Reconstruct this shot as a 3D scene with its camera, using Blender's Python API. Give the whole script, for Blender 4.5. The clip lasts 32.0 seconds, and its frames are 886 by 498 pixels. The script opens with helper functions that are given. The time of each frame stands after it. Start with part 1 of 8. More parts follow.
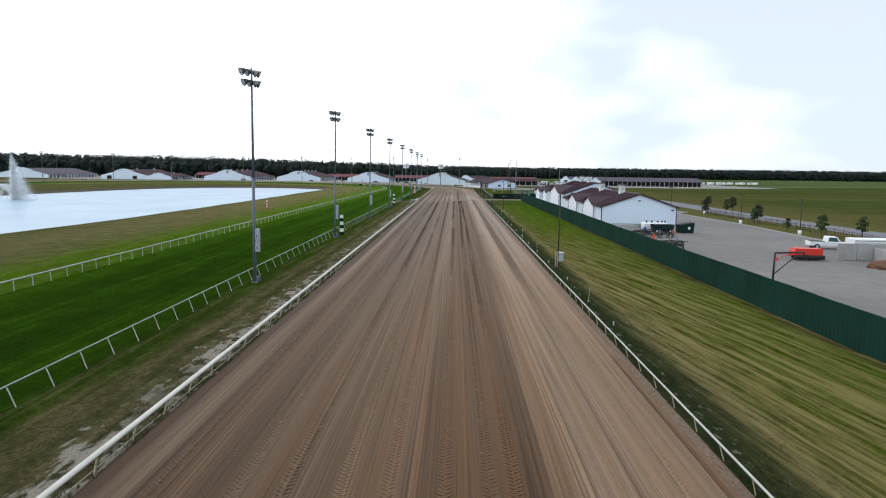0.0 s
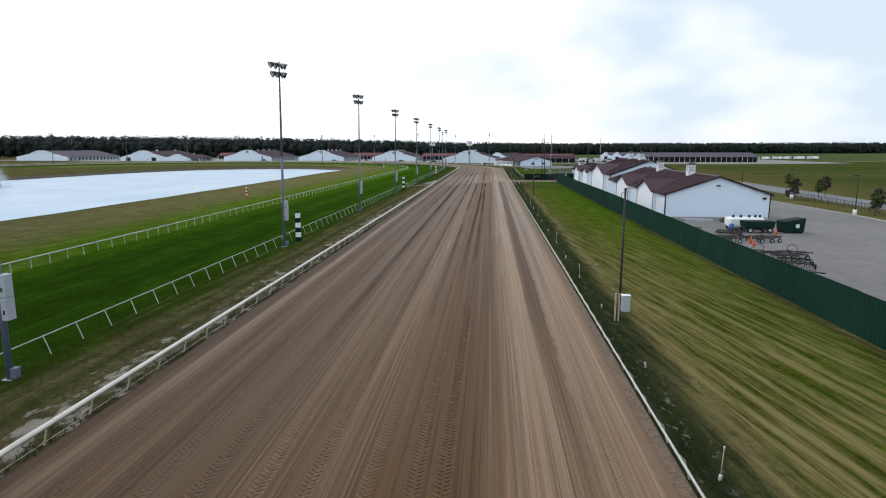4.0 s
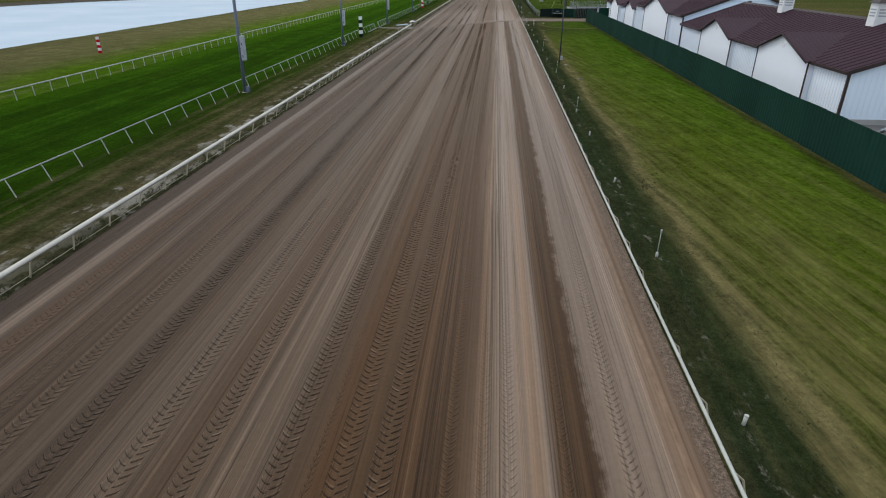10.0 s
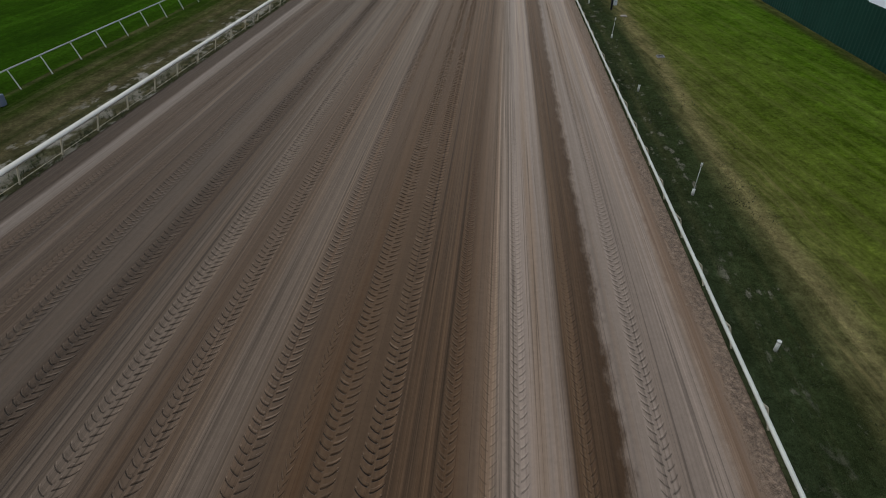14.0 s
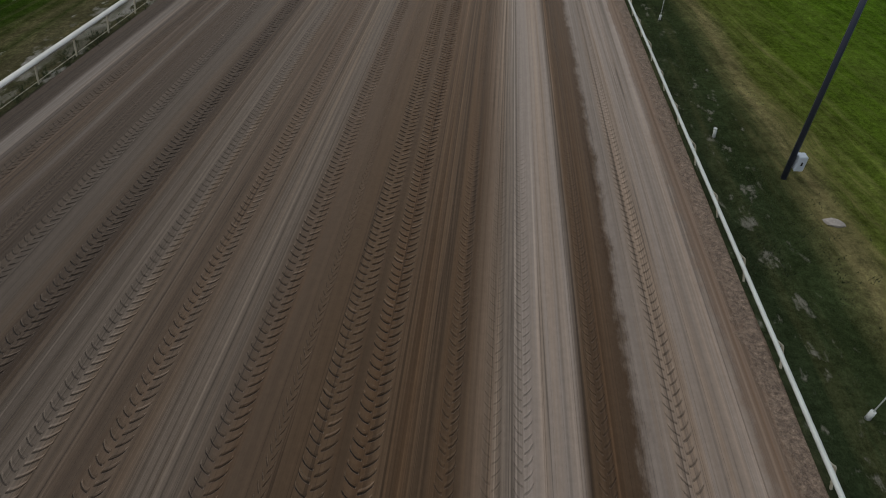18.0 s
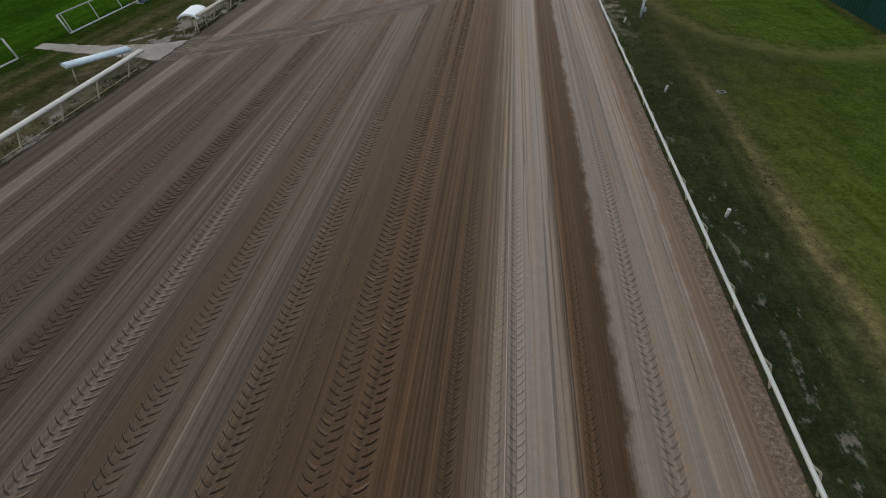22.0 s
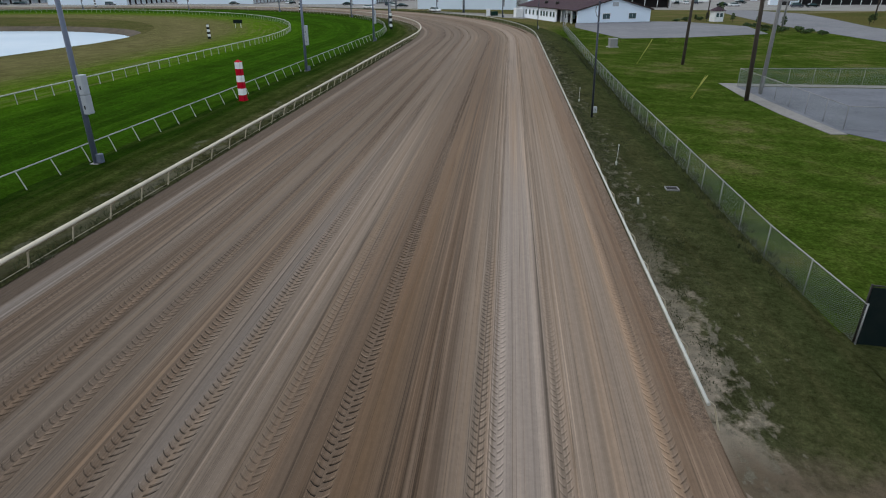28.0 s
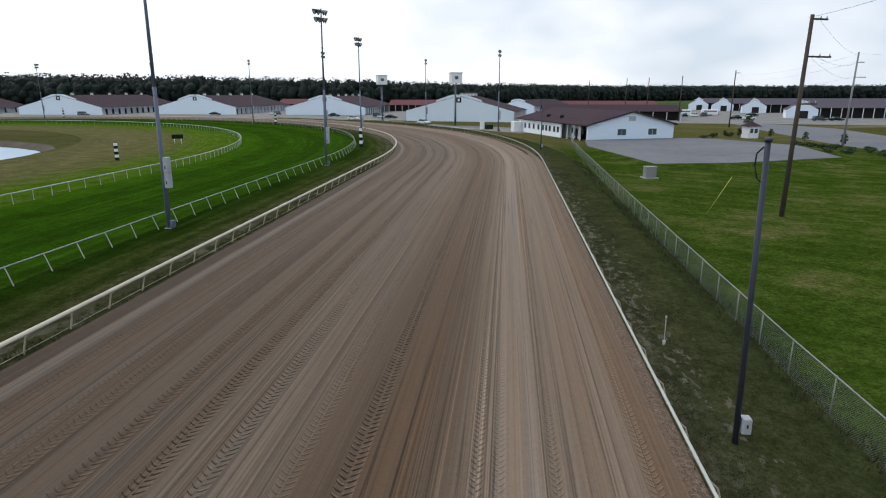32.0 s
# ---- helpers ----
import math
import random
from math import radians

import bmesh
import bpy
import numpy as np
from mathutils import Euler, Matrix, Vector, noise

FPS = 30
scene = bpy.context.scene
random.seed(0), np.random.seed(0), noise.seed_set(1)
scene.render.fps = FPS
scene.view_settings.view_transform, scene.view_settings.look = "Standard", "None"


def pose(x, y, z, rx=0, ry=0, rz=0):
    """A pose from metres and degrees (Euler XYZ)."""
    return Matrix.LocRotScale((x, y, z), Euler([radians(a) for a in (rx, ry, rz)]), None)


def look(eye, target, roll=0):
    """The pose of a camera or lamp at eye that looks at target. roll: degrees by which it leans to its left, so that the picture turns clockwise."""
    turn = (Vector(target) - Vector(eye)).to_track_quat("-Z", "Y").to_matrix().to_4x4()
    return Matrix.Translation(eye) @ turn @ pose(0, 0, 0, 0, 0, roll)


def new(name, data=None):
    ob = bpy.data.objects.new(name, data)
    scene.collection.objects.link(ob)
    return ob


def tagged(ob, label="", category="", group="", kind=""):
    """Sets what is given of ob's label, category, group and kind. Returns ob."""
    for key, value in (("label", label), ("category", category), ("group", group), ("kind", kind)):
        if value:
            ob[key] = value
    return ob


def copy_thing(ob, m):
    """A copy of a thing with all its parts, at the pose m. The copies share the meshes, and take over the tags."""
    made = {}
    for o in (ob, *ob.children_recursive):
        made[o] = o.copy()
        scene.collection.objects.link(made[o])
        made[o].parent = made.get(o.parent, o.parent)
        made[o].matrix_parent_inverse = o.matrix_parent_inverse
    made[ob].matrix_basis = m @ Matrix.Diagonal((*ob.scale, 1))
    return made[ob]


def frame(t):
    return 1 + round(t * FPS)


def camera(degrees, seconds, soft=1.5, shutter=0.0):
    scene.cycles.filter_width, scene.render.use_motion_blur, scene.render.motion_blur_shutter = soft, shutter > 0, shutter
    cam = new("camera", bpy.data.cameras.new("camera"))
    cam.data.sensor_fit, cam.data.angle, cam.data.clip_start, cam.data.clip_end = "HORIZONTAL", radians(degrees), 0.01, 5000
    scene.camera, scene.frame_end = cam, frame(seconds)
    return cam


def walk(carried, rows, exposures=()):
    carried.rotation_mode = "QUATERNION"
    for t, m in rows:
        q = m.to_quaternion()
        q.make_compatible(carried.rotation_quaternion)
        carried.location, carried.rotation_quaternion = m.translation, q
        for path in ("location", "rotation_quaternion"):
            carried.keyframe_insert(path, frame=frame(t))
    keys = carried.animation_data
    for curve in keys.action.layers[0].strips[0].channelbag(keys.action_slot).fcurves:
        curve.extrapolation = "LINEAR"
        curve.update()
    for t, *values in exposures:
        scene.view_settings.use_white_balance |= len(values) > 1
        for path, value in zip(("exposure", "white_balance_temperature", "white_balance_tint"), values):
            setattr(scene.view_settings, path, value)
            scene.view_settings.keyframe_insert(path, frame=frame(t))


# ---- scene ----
# camera: t, x, y, z, yaw, pitch, roll
cam = camera(74.14, 32.0, 1.1)
ROWS = [
    (0.0, 0.003, 0.000, 10.714, 1.176, -7.605, -0.791),
    (0.5, 0.690, 3.696, 10.699, 1.482, -7.597, -0.694),
    (1.0, 1.302, 7.341, 10.691, 2.093, -7.588, -0.616),
    (1.5, 1.887, 11.064, 10.698, 3.182, -7.595, -0.491),
    (2.0, 2.395, 14.807, 10.676, 3.686, -7.604, -0.367),
    (2.5, 2.853, 18.554, 10.679, 4.082, -7.873, -0.268),
    (4.5, 3.823, 33.474, 10.800, 4.603, -10.902, 0.059),
    (5.0, 4.014, 37.241, 10.819, 4.645, -12.262, 0.126),
    (5.5, 4.099, 41.006, 10.797, 4.663, -13.597, 0.111),
    (6.0, 4.183, 44.767, 10.750, 4.672, -14.961, 0.084),
    (6.5, 4.242, 48.536, 10.754, 4.682, -16.325, 0.058),
    (7.0, 4.275, 52.358, 10.775, 4.676, -17.650, 0.069),
    (7.5, 4.307, 56.248, 10.736, 4.689, -18.994, 0.023),
    (8.0, 4.389, 60.164, 10.694, 4.713, -20.298, 0.038),
    (8.5, 4.435, 63.853, 10.643, 4.733, -21.580, 0.041),
    (9.0, 4.455, 67.542, 10.592, 4.758, -22.871, 0.004),
    (9.5, 4.474, 71.284, 10.559, 4.775, -24.213, -0.045),
    (10.0, 4.519, 75.067, 10.444, 4.850, -25.383, -0.075),
    (10.5, 4.538, 78.856, 10.379, 4.879, -26.585, -0.071),
    (11.0, 4.530, 82.695, 10.308, 4.892, -27.736, -0.090),
    (11.5, 4.503, 86.429, 10.193, 4.923, -28.858, -0.059),
    (12.0, 4.500, 90.196, 10.126, 5.020, -29.950, -0.071),
    (12.5, 4.446, 94.016, 10.077, 5.070, -31.082, -0.028),
    (13.0, 4.417, 97.865, 10.049, 5.118, -32.174, -0.046),
    (13.5, 4.364, 101.534, 10.021, 5.174, -33.246, 0.018),
    (15.5, 4.293, 117.256, 9.713, 5.356, -37.410, 0.137),
    (16.0, 4.252, 121.270, 9.664, 5.352, -38.475, 0.219),
    (16.5, 4.263, 125.286, 9.614, 5.316, -39.540, 0.317),
    (17.0, 4.272, 129.412, 9.625, 5.256, -40.795, 0.362),
    (17.5, 4.285, 133.556, 9.641, 5.216, -41.323, 0.462),
    (18.0, 4.298, 137.721, 9.629, 5.231, -41.280, 0.459),
    (18.5, 4.337, 141.887, 9.617, 5.311, -41.007, 0.424),
    (19.0, 4.375, 146.053, 9.604, 5.426, -40.443, 0.425),
    (19.5, 4.414, 150.193, 9.595, 5.524, -39.809, 0.403),
    (20.0, 4.426, 154.384, 9.580, 5.608, -39.226, 0.339),
    (20.5, 4.421, 158.562, 9.567, 5.600, -38.558, 0.299),
    (21.0, 4.390, 162.746, 9.605, 5.607, -38.040, 0.293),
    (21.5, 4.411, 166.899, 9.596, 5.671, -37.302, 0.314),
    (22.0, 4.457, 171.042, 9.511, 5.767, -36.323, 0.248),
    (22.5, 4.528, 175.196, 9.502, 5.871, -35.354, 0.265),
    (23.0, 4.575, 179.299, 9.500, 5.877, -34.416, 0.197),
    (23.5, 4.638, 183.287, 9.552, 5.909, -33.566, 0.253),
    (24.0, 4.727, 187.325, 9.598, 5.967, -32.716, 0.273),
    (24.5, 4.740, 191.305, 9.599, 5.968, -31.776, 0.193),
    (25.0, 4.804, 195.267, 9.655, 5.998, -30.906, 0.199),
    (25.5, 4.868, 199.226, 9.685, 5.997, -29.977, 0.200),
    (26.0, 4.933, 203.160, 9.719, 6.021, -28.977, 0.174),
    (26.5, 4.983, 207.119, 9.733, 6.046, -27.966, 0.187),
    (28.5, 5.006, 222.966, 9.706, 6.080, -23.385, 0.278),
    (29.0, 5.032, 226.845, 9.705, 6.115, -22.214, 0.291),
    (29.5, 5.027, 230.856, 9.696, 6.122, -21.075, 0.256),
    (30.0, 5.022, 234.809, 9.645, 6.139, -19.896, 0.232),
    (30.5, 5.017, 238.762, 9.593, 6.142, -18.667, 0.156),
    (31.0, 5.088, 242.720, 9.566, 6.137, -17.448, 0.139),
    (31.5, 5.109, 246.666, 9.464, 6.138, -16.189, 0.083),
    (32.0, 5.105, 250.515, 9.401, 6.140, -14.890, 0.016),
]
EXPOSURES = [(0.0, -0.08), (6.0, -0.24), (9.0, -0.30), (13.0, -0.52), (19.0, -0.70), (23.0, -0.54), (26.0, -0.30), (29.0, -0.36), (32.0, -0.34)]
walk(cam, [(t, pose(x, y, z, 90 + pitch, roll, yaw)) for t, x, y, z, yaw, pitch, roll in ROWS], EXPOSURES)

# ---- sky and sun ----
SUN_EL, SUN_AZ = 52.0, -62.0  # degrees above the horizon; azimuth from +y towards +x
world = bpy.data.worlds.new("sky")
scene.world = world
world.use_nodes = True
wn, wl = world.node_tree.nodes, world.node_tree.links
wn.clear()
w_out = wn.new("ShaderNodeOutputWorld")
w_bg = wn.new("ShaderNodeBackground")
w_sky = wn.new("ShaderNodeTexSky")
w_sky.sky_type = 'NISHITA'
w_sky.sun_disc = False
w_sky.sun_elevation = radians(SUN_EL)
w_sky.sun_rotation = radians(SUN_AZ)
w_sky.air_density, w_sky.dust_density, w_sky.ozone_density = 1.0, 0.6, 1.0
w_co = wn.new("ShaderNodeTexCoord")
w_map = wn.new("ShaderNodeMapping")
w_map.inputs["Scale"].default_value = (1.0, 1.0, 2.0)
w_no = wn.new("ShaderNodeTexNoise")
w_no.inputs["Scale"].default_value = 2.9
w_no.inputs["Detail"].default_value = 3.0
w_no.inputs["Roughness"].default_value = 0.56
w_sep = wn.new("ShaderNodeSeparateXYZ")
w_lean = wn.new("ShaderNodeMath")
w_lean.operation = 'MULTIPLY_ADD'
w_lean.inputs[1].default_value = -0.48
w_add = wn.new("ShaderNodeMath")
w_add.operation = 'ADD'
w_rmp = wn.new("ShaderNodeValToRGB")
w_rmp.color_ramp.elements[0].position = 0.30
w_rmp.color_ramp.elements[0].color = (0.0, 0.0, 0.0, 1)
w_rmp.color_ramp.elements[1].position = 0.56
w_rmp.color_ramp.elements[1].color = (1, 1, 1, 1)
w_mix = wn.new("ShaderNodeMix")
w_mix.data_type = 'RGBA'
w_mix.inputs["B"].default_value = (12.5, 12.9, 13.6, 1)
wl.new(w_co.outputs["Generated"], w_map.inputs["Vector"])
wl.new(w_map.outputs["Vector"], w_no.inputs["Vector"])
wl.new(w_co.outputs["Generated"], w_sep.inputs["Vector"])
wl.new(w_sep.outputs["X"], w_lean.inputs[0])
wl.new(w_no.outputs["Fac"], w_lean.inputs[2])
# haze whitens the sky towards the horizon
w_low = wn.new("ShaderNodeMapRange")
for w_key, w_val in (("From Min", 0.0), ("From Max", 0.20), ("To Min", 0.05), ("To Max", 0.0)):
    w_low.inputs[w_key].default_value = w_val
wl.new(w_sep.outputs["Z"], w_low.inputs["Value"])
wl.new(w_lean.outputs["Value"], w_add.inputs[0])
wl.new(w_low.outputs["Result"], w_add.inputs[1])
wl.new(w_add.outputs["Value"], w_rmp.inputs["Fac"])
wl.new(w_rmp.outputs["Color"], w_mix.inputs["Factor"])
w_pale = wn.new("ShaderNodeMix")
w_pale.data_type = 'RGBA'
w_pale.inputs["Factor"].default_value = 0.86
w_pale.inputs["B"].default_value = (8.7, 9.9, 11.4, 1)
wl.new(w_sky.outputs["Color"], w_pale.inputs["A"])
wl.new(w_pale.outputs["Result"], w_mix.inputs["A"])
wl.new(w_mix.outputs["Result"], w_bg.inputs["Color"])
w_bg.inputs["Strength"].default_value = 0.105
wl.new(w_bg.outputs["Background"], w_out.inputs["Surface"])
sun_data = bpy.data.lights.new("sun", 'SUN')
sun_data.energy, sun_data.angle, sun_data.color = 1.2, radians(14), (1.0, 0.965, 0.92)
sun = new("sun", sun_data)
sun_dir = Vector((math.sin(radians(SUN_AZ)) * math.cos(radians(SUN_EL)), math.cos(radians(SUN_AZ)) * math.cos(radians(SUN_EL)), math.sin(radians(SUN_EL))))
sun.matrix_world = look(sun_dir * 500, (0, 0, 0))

# ---- materials ----
class Nodes:
    """A short hand for building one node material."""

    def __init__(self, name, rough=0.8, metal=0.0, spec=0.5):
        self.m = bpy.data.materials.new(name)
        self.m.use_nodes = True
        self.n, self.l = self.m.node_tree.nodes, self.m.node_tree.links
        self.b = self.n["Principled BSDF"]
        self.put("Roughness", rough)
        self.put("Metallic", metal)
        self.put("Specular IOR Level", spec)

    def put(self, socket, v):
        s = self.b.inputs[socket]
        if hasattr(v, "node"):
            self.l.new(v, s)
        else:
            s.default_value = (*v, 1) if isinstance(v, tuple) and len(v) == 3 else v

    def plug(self, s, v):
        if hasattr(v, "node"):
            self.l.new(v, s)
        elif v is not None:
            s.default_value = (*v, 1) if isinstance(v, tuple) and len(v) == 3 and len(s.default_value) == 4 else v

    def co(self, kind="Object"):
        return self.n.new("ShaderNodeTexCoord").outputs[kind]

    def uv(self, name):
        u = self.n.new("ShaderNodeUVMap")
        u.uv_map = name
        return u.outputs["UV"]

    def scaled(self, v, scale, off=(0, 0, 0)):
        m = self.n.new("ShaderNodeMapping")
        m.inputs["Scale"].default_value = scale
        m.inputs["Location"].default_value = off
        self.l.new(v, m.inputs["Vector"])
        return m.outputs["Vector"]

    def xyz(self, v):
        s = self.n.new("ShaderNodeSeparateXYZ")
        self.l.new(v, s.inputs[0])
        return s.outputs[0], s.outputs[1], s.outputs[2]

    def join(self, x, y, z=0.0):
        c = self.n.new("ShaderNodeCombineXYZ")
        for s, v in zip(c.inputs, (x, y, z)):
            self.plug(s, v)
        return c.outputs[0]

    def noise(self, v, scale=1.0, detail=4.0, rough=0.55, dist=0.0):
        t = self.n.new("ShaderNodeTexNoise")
        t.inputs["Scale"].default_value = scale
        t.inputs["Detail"].default_value = detail
        t.inputs["Roughness"].default_value = rough
        t.inputs["Distortion"].default_value = dist
        self.l.new(v, t.inputs["Vector"])
        return t.outputs["Fac"]

    def voro(self, v, scale=1.0, feature='F1', out="Distance"):
        t = self.n.new("ShaderNodeTexVoronoi")
        t.feature = feature
        t.inputs["Scale"].default_value = scale
        self.l.new(v, t.inputs["Vector"])
        return t.outputs[out]

    def math(self, op, a, b=None, c=None, clamp=False):
        m = self.n.new("ShaderNodeMath")
        m.operation, m.use_clamp = op, clamp
        for s, v in zip(m.inputs, (a, b, c)):
            self.plug(s, v)
        return m.outputs[0]

    def rng(self, v, a, b, lo=0.0, hi=1.0):
        m = self.n.new("ShaderNodeMapRange")
        for k, q in zip(("Value", "From Min", "From Max", "To Min", "To Max"), (v, a, b, lo, hi)):
            self.plug(m.inputs[k], q)
        return m.outputs[0]

    def ramp(self, v, stops, mode='LINEAR'):
        r = self.n.new("ShaderNodeValToRGB")
        r.color_ramp.interpolation = mode
        el = r.color_ramp.elements
        col = lambda c: (*c, 1) if isinstance(c, tuple) else (c, c, c, 1)
        el[0].position, el[0].color = stops[0][0], col(stops[0][1])
        el[1].position, el[1].color = stops[-1][0], col(stops[-1][1])
        for p, c in stops[1:-1]:
            el.new(p).color = col(c)
        self.l.new(v, r.inputs["Fac"])
        return r.outputs["Color"]

    def mix(self, f, a, b, mode='MIX'):
        m = self.n.new("ShaderNodeMix")
        m.data_type, m.blend_type = 'RGBA', mode
        self.plug(m.inputs["Factor"], f)
        self.plug(m.inputs["A"], a)
        self.plug(m.inputs["B"], b)
        return m.outputs["Result"]

    def bump(self, h, strength=0.3, dist=0.05):
        b = self.n.new("ShaderNodeBump")
        b.inputs["Strength"].default_value = strength
        b.inputs["Distance"].default_value = dist
        self.l.new(h, b.inputs["Height"])
        self.l.new(b.outputs["Normal"], self.b.inputs["Normal"])

    def done(self, colour):
        self.put("Base Color", colour)
        return self.m


def worn(name, colour, rough=0.6, metal=0.0, amount=0.25, scale=1.5, grime=(0.12, 0.10, 0.08), bump=0.05, spec=0.3):
    """A painted, cast or plain surface with stains at two scales."""
    g = Nodes(name, rough, metal, spec)
    p = g.co()
    a = g.noise(p, scale, 6, 0.6)
    b = g.noise(p, scale * 14, 4, 0.6)
    f = g.math('MULTIPLY', g.rng(a, 0.42, 0.75), amount)
    c = g.mix(f, colour, grime)
    c = g.mix(g.math('MULTIPLY', g.rng(b, 0.35, 0.7), amount * 0.5), c, tuple(x * 0.6 for x in colour))
    g.put("Roughness", g.rng(b, 0.2, 0.8, max(0.05, rough - 0.12), min(1, rough + 0.12)))
    if bump:
        g.bump(b, bump, 0.02)
    return g.done(c)


def ribbed(name, colour, axis, pitch, rough=0.45, depth=0.6, amount=0.2, vary=0.04, spec=0.2):
    """Sheet metal with pressed ribs across one axis of the object."""
    g = Nodes(name, rough, 0, spec)
    p = g.co()
    q = g.xyz(p)[axis]
    w = g.math('PINGPONG', q, pitch / 2)
    rib = g.rng(w, pitch * 0.40, pitch * 0.48)
    a = g.noise(p, 0.5, 6, 0.6)
    b = g.noise(g.scaled(p, (3, 3, 0.25)), 2.0, 5, 0.6)
    c = g.mix(g.math('MULTIPLY', g.rng(a, 0.4, 0.75), amount), colour, tuple(x * 0.55 for x in colour))
    c = g.mix(g.math('MULTIPLY', g.rng(b, 0.45, 0.8), amount), c, tuple(0.72 * x + 0.006 for x in colour))
    oi = g.n.new("ShaderNodeObjectInfo").outputs["Random"]
    c = g.mix(1.0, c, g.ramp(oi, [(0.0, 1.0 - vary), (1.0, 1.0 + vary)]), 'MULTIPLY')
    g.bump(rib, depth, 0.03)
    return g.done(c)


# soil of the racing surface: UV "flow" = (metres along, metres across), UV "lane" = (place across a wheel mark, its depth)
CLEAT, SWEEP = 0.245, 0.20  # metres from lug print to lug print, and by which its outer end runs ahead


def make_dirt():
    g = Nodes("harrowed_dirt", 0.8, 0, 0.06)
    s, u, _ = g.xyz(g.uv("flow"))
    lv, ls, _ = g.xyz(g.uv("lane"))
    px, py, _ = g.xyz(g.co())
    m_ = lambda a, b: g.math('MULTIPLY', a, b)
    a_ = lambda a, b: g.math('ADD', a, b)
    d_ = lambda a, b: g.math('SUBTRACT', a, b)
    wob = m_(d_(g.noise(g.join(m_(s, 0.05), m_(u, 0.35)), 1.0, 4), 0.5), 0.42)
    rag = d_(g.noise(g.join(m_(s, 1.1), m_(u, 2.4), 11.0), 1.0, 7, 0.72), 0.5)
    uu = a_(a_(u, wob), m_(rag, m_(g.rng(u, 6.5, 7.1, 0.06, 0.75), g.rng(u, 8.8, 7.6, 0.2, 1.0))))
    k = lambda v: (v + 12.6) / 22.6
    hue = {"g": (1.0, 0.785, 0.640), "t": (1.0, 0.735, 0.545), "b": (1.0, 0.660, 0.440), "r": (1.0, 0.590, 0.325)}
    LIFT = 0.262

    def bands(stops):
        return g.ramp(g.rng(uu, -12.6, 10.0), [(k(a), tuple(LIFT * v ** 1.3 * q for q in hue[h])) for a, v, h in stops])

    # bands across the track, left by graders, traffic and watering: at the start, along the straight, and past the crossing
    early = bands(((-12.5, .27, "b"), (-11.8, .28, "b"), (-11.5, .56, "g"), (-10.8, .50, "g"), (-10.4, .34, "b"), (-9.8, .38, "b"), (-9.2, .46, "b"), (-8.5, .42, "b"), (-7.9, .34, "b"), (-7.3, .46, "t"),
                   (-6.6, .48, "t"), (-6.2, .42, "b"), (-5.2, .50, "t"), (-4.2, .46, "b"), (-3.6, .56, "t"), (-2.8, .50, "b"), (-1.8, .56, "t"), (-0.9, .44, "b"), (0.3, .47, "r"), (1.4, .44, "b"),
                   (2.2, .42, "r"), (2.7, .37, "r"), (3.3, .38, "b"), (3.5, .66, "t"), (4.1, .56, "t"), (4.5, .70, "g"), (6.0, .74, "g"), (7.6, .72, "g"), (9.1, .72, "g"), (9.4, .56, "b")))
    worn_part = bands(((-12.4, .24, "b"), (-11.4, .26, "b"), (-11.2, .74, "g"), (-10.75, .64, "g"), (-10.4, .36, "b"), (-9.3, .36, "b"), (-8.95, .52, "g"), (-8.6, .35, "b"), (-7.6, .34, "b"), (-7.0, .42, "t"),
                       (-6.1, .46, "t"), (-5.8, .29, "b"), (-5.1, .31, "b"), (-4.8, .46, "t"), (-3.6, .58, "t"), (-2.9, .44, "b"), (-2.1, .46, "b"), (-1.3, .62, "t"), (-0.6, .56, "t"),
                       (-0.3, .44, "b"), (1.0, .42, "r"), (2.4, .38, "r"), (2.6, .43, "r"), (3.9, .36, "r"), (4.3, .58, "b"), (4.65, .80, "t"), (5.2, 1.0, "g"), (6.15, .92, "g"), (6.35, .40, "r"), (7.2, .30, "r"),
                       (7.40, .80, "g"), (9.2, .90, "g")))
    fresh = bands(((-12.4, .26, "b"), (-11.35, .28, "b"), (-11.15, .68, "g"), (-10.75, .56, "g"), (-10.45, .36, "b"), (-9.2, .44, "b"), (-8.5, .52, "t"), (-7.8, .40, "b"), (-7.0, .40, "b"), (-6.7, .52, "t"),
                   (-6.0, .50, "t"), (-5.5, .40, "b"), (-5.0, .50, "t"), (-4.5, .50, "t"), (-3.8, .44, "b"), (-3.1, .60, "t"), (-2.5, .58, "g"), (-1.6, .60, "t"), (-0.6, .58, "t"), (0.2, .52, "b"),
                   (0.8, .44, "b"), (1.5, .45, "b"), (2.1, .49, "r"), (2.9, .45, "b"), (3.7, .50, "b"), (4.1, .60, "t"), (4.7, .78, "t"), (5.3, .90, "g"), (6.0, .88, "g"), (6.4, .76, "t"),
                   (8.8, .78, "t"), (9.3, .58, "b")))
    dx = a_(px, 1.2)
    line = d_(m_(dx, 1.33), m_(m_(dx, m_(dx, dx)), 0.0029))
    cd = m_(d_(py, a_(line, 210.6)), 0.65)
    cn = g.noise(g.co(), 0.9, 5, 0.65)
    past = g.rng(a_(cd, m_(d_(cn, 0.5), 3.0)), -0.6, 0.8)
    near_gap = g.rng(g.math('ABSOLUTE', d_(s, 228.0)), 50.0, 16.0, 1.0, g.rng(u, -11.0, 3.0, 1.46, 1.32))
    gap_tint = g.join(near_gap, m_(near_gap, 1.03), m_(near_gap, 1.08))
    dusty = m_(g.rng(s, 192.0, 206.0), g.rng(u, 2.0, -4.0))
    straight = g.mix(g.rng(s, 34.0, 72.0), early, worn_part)
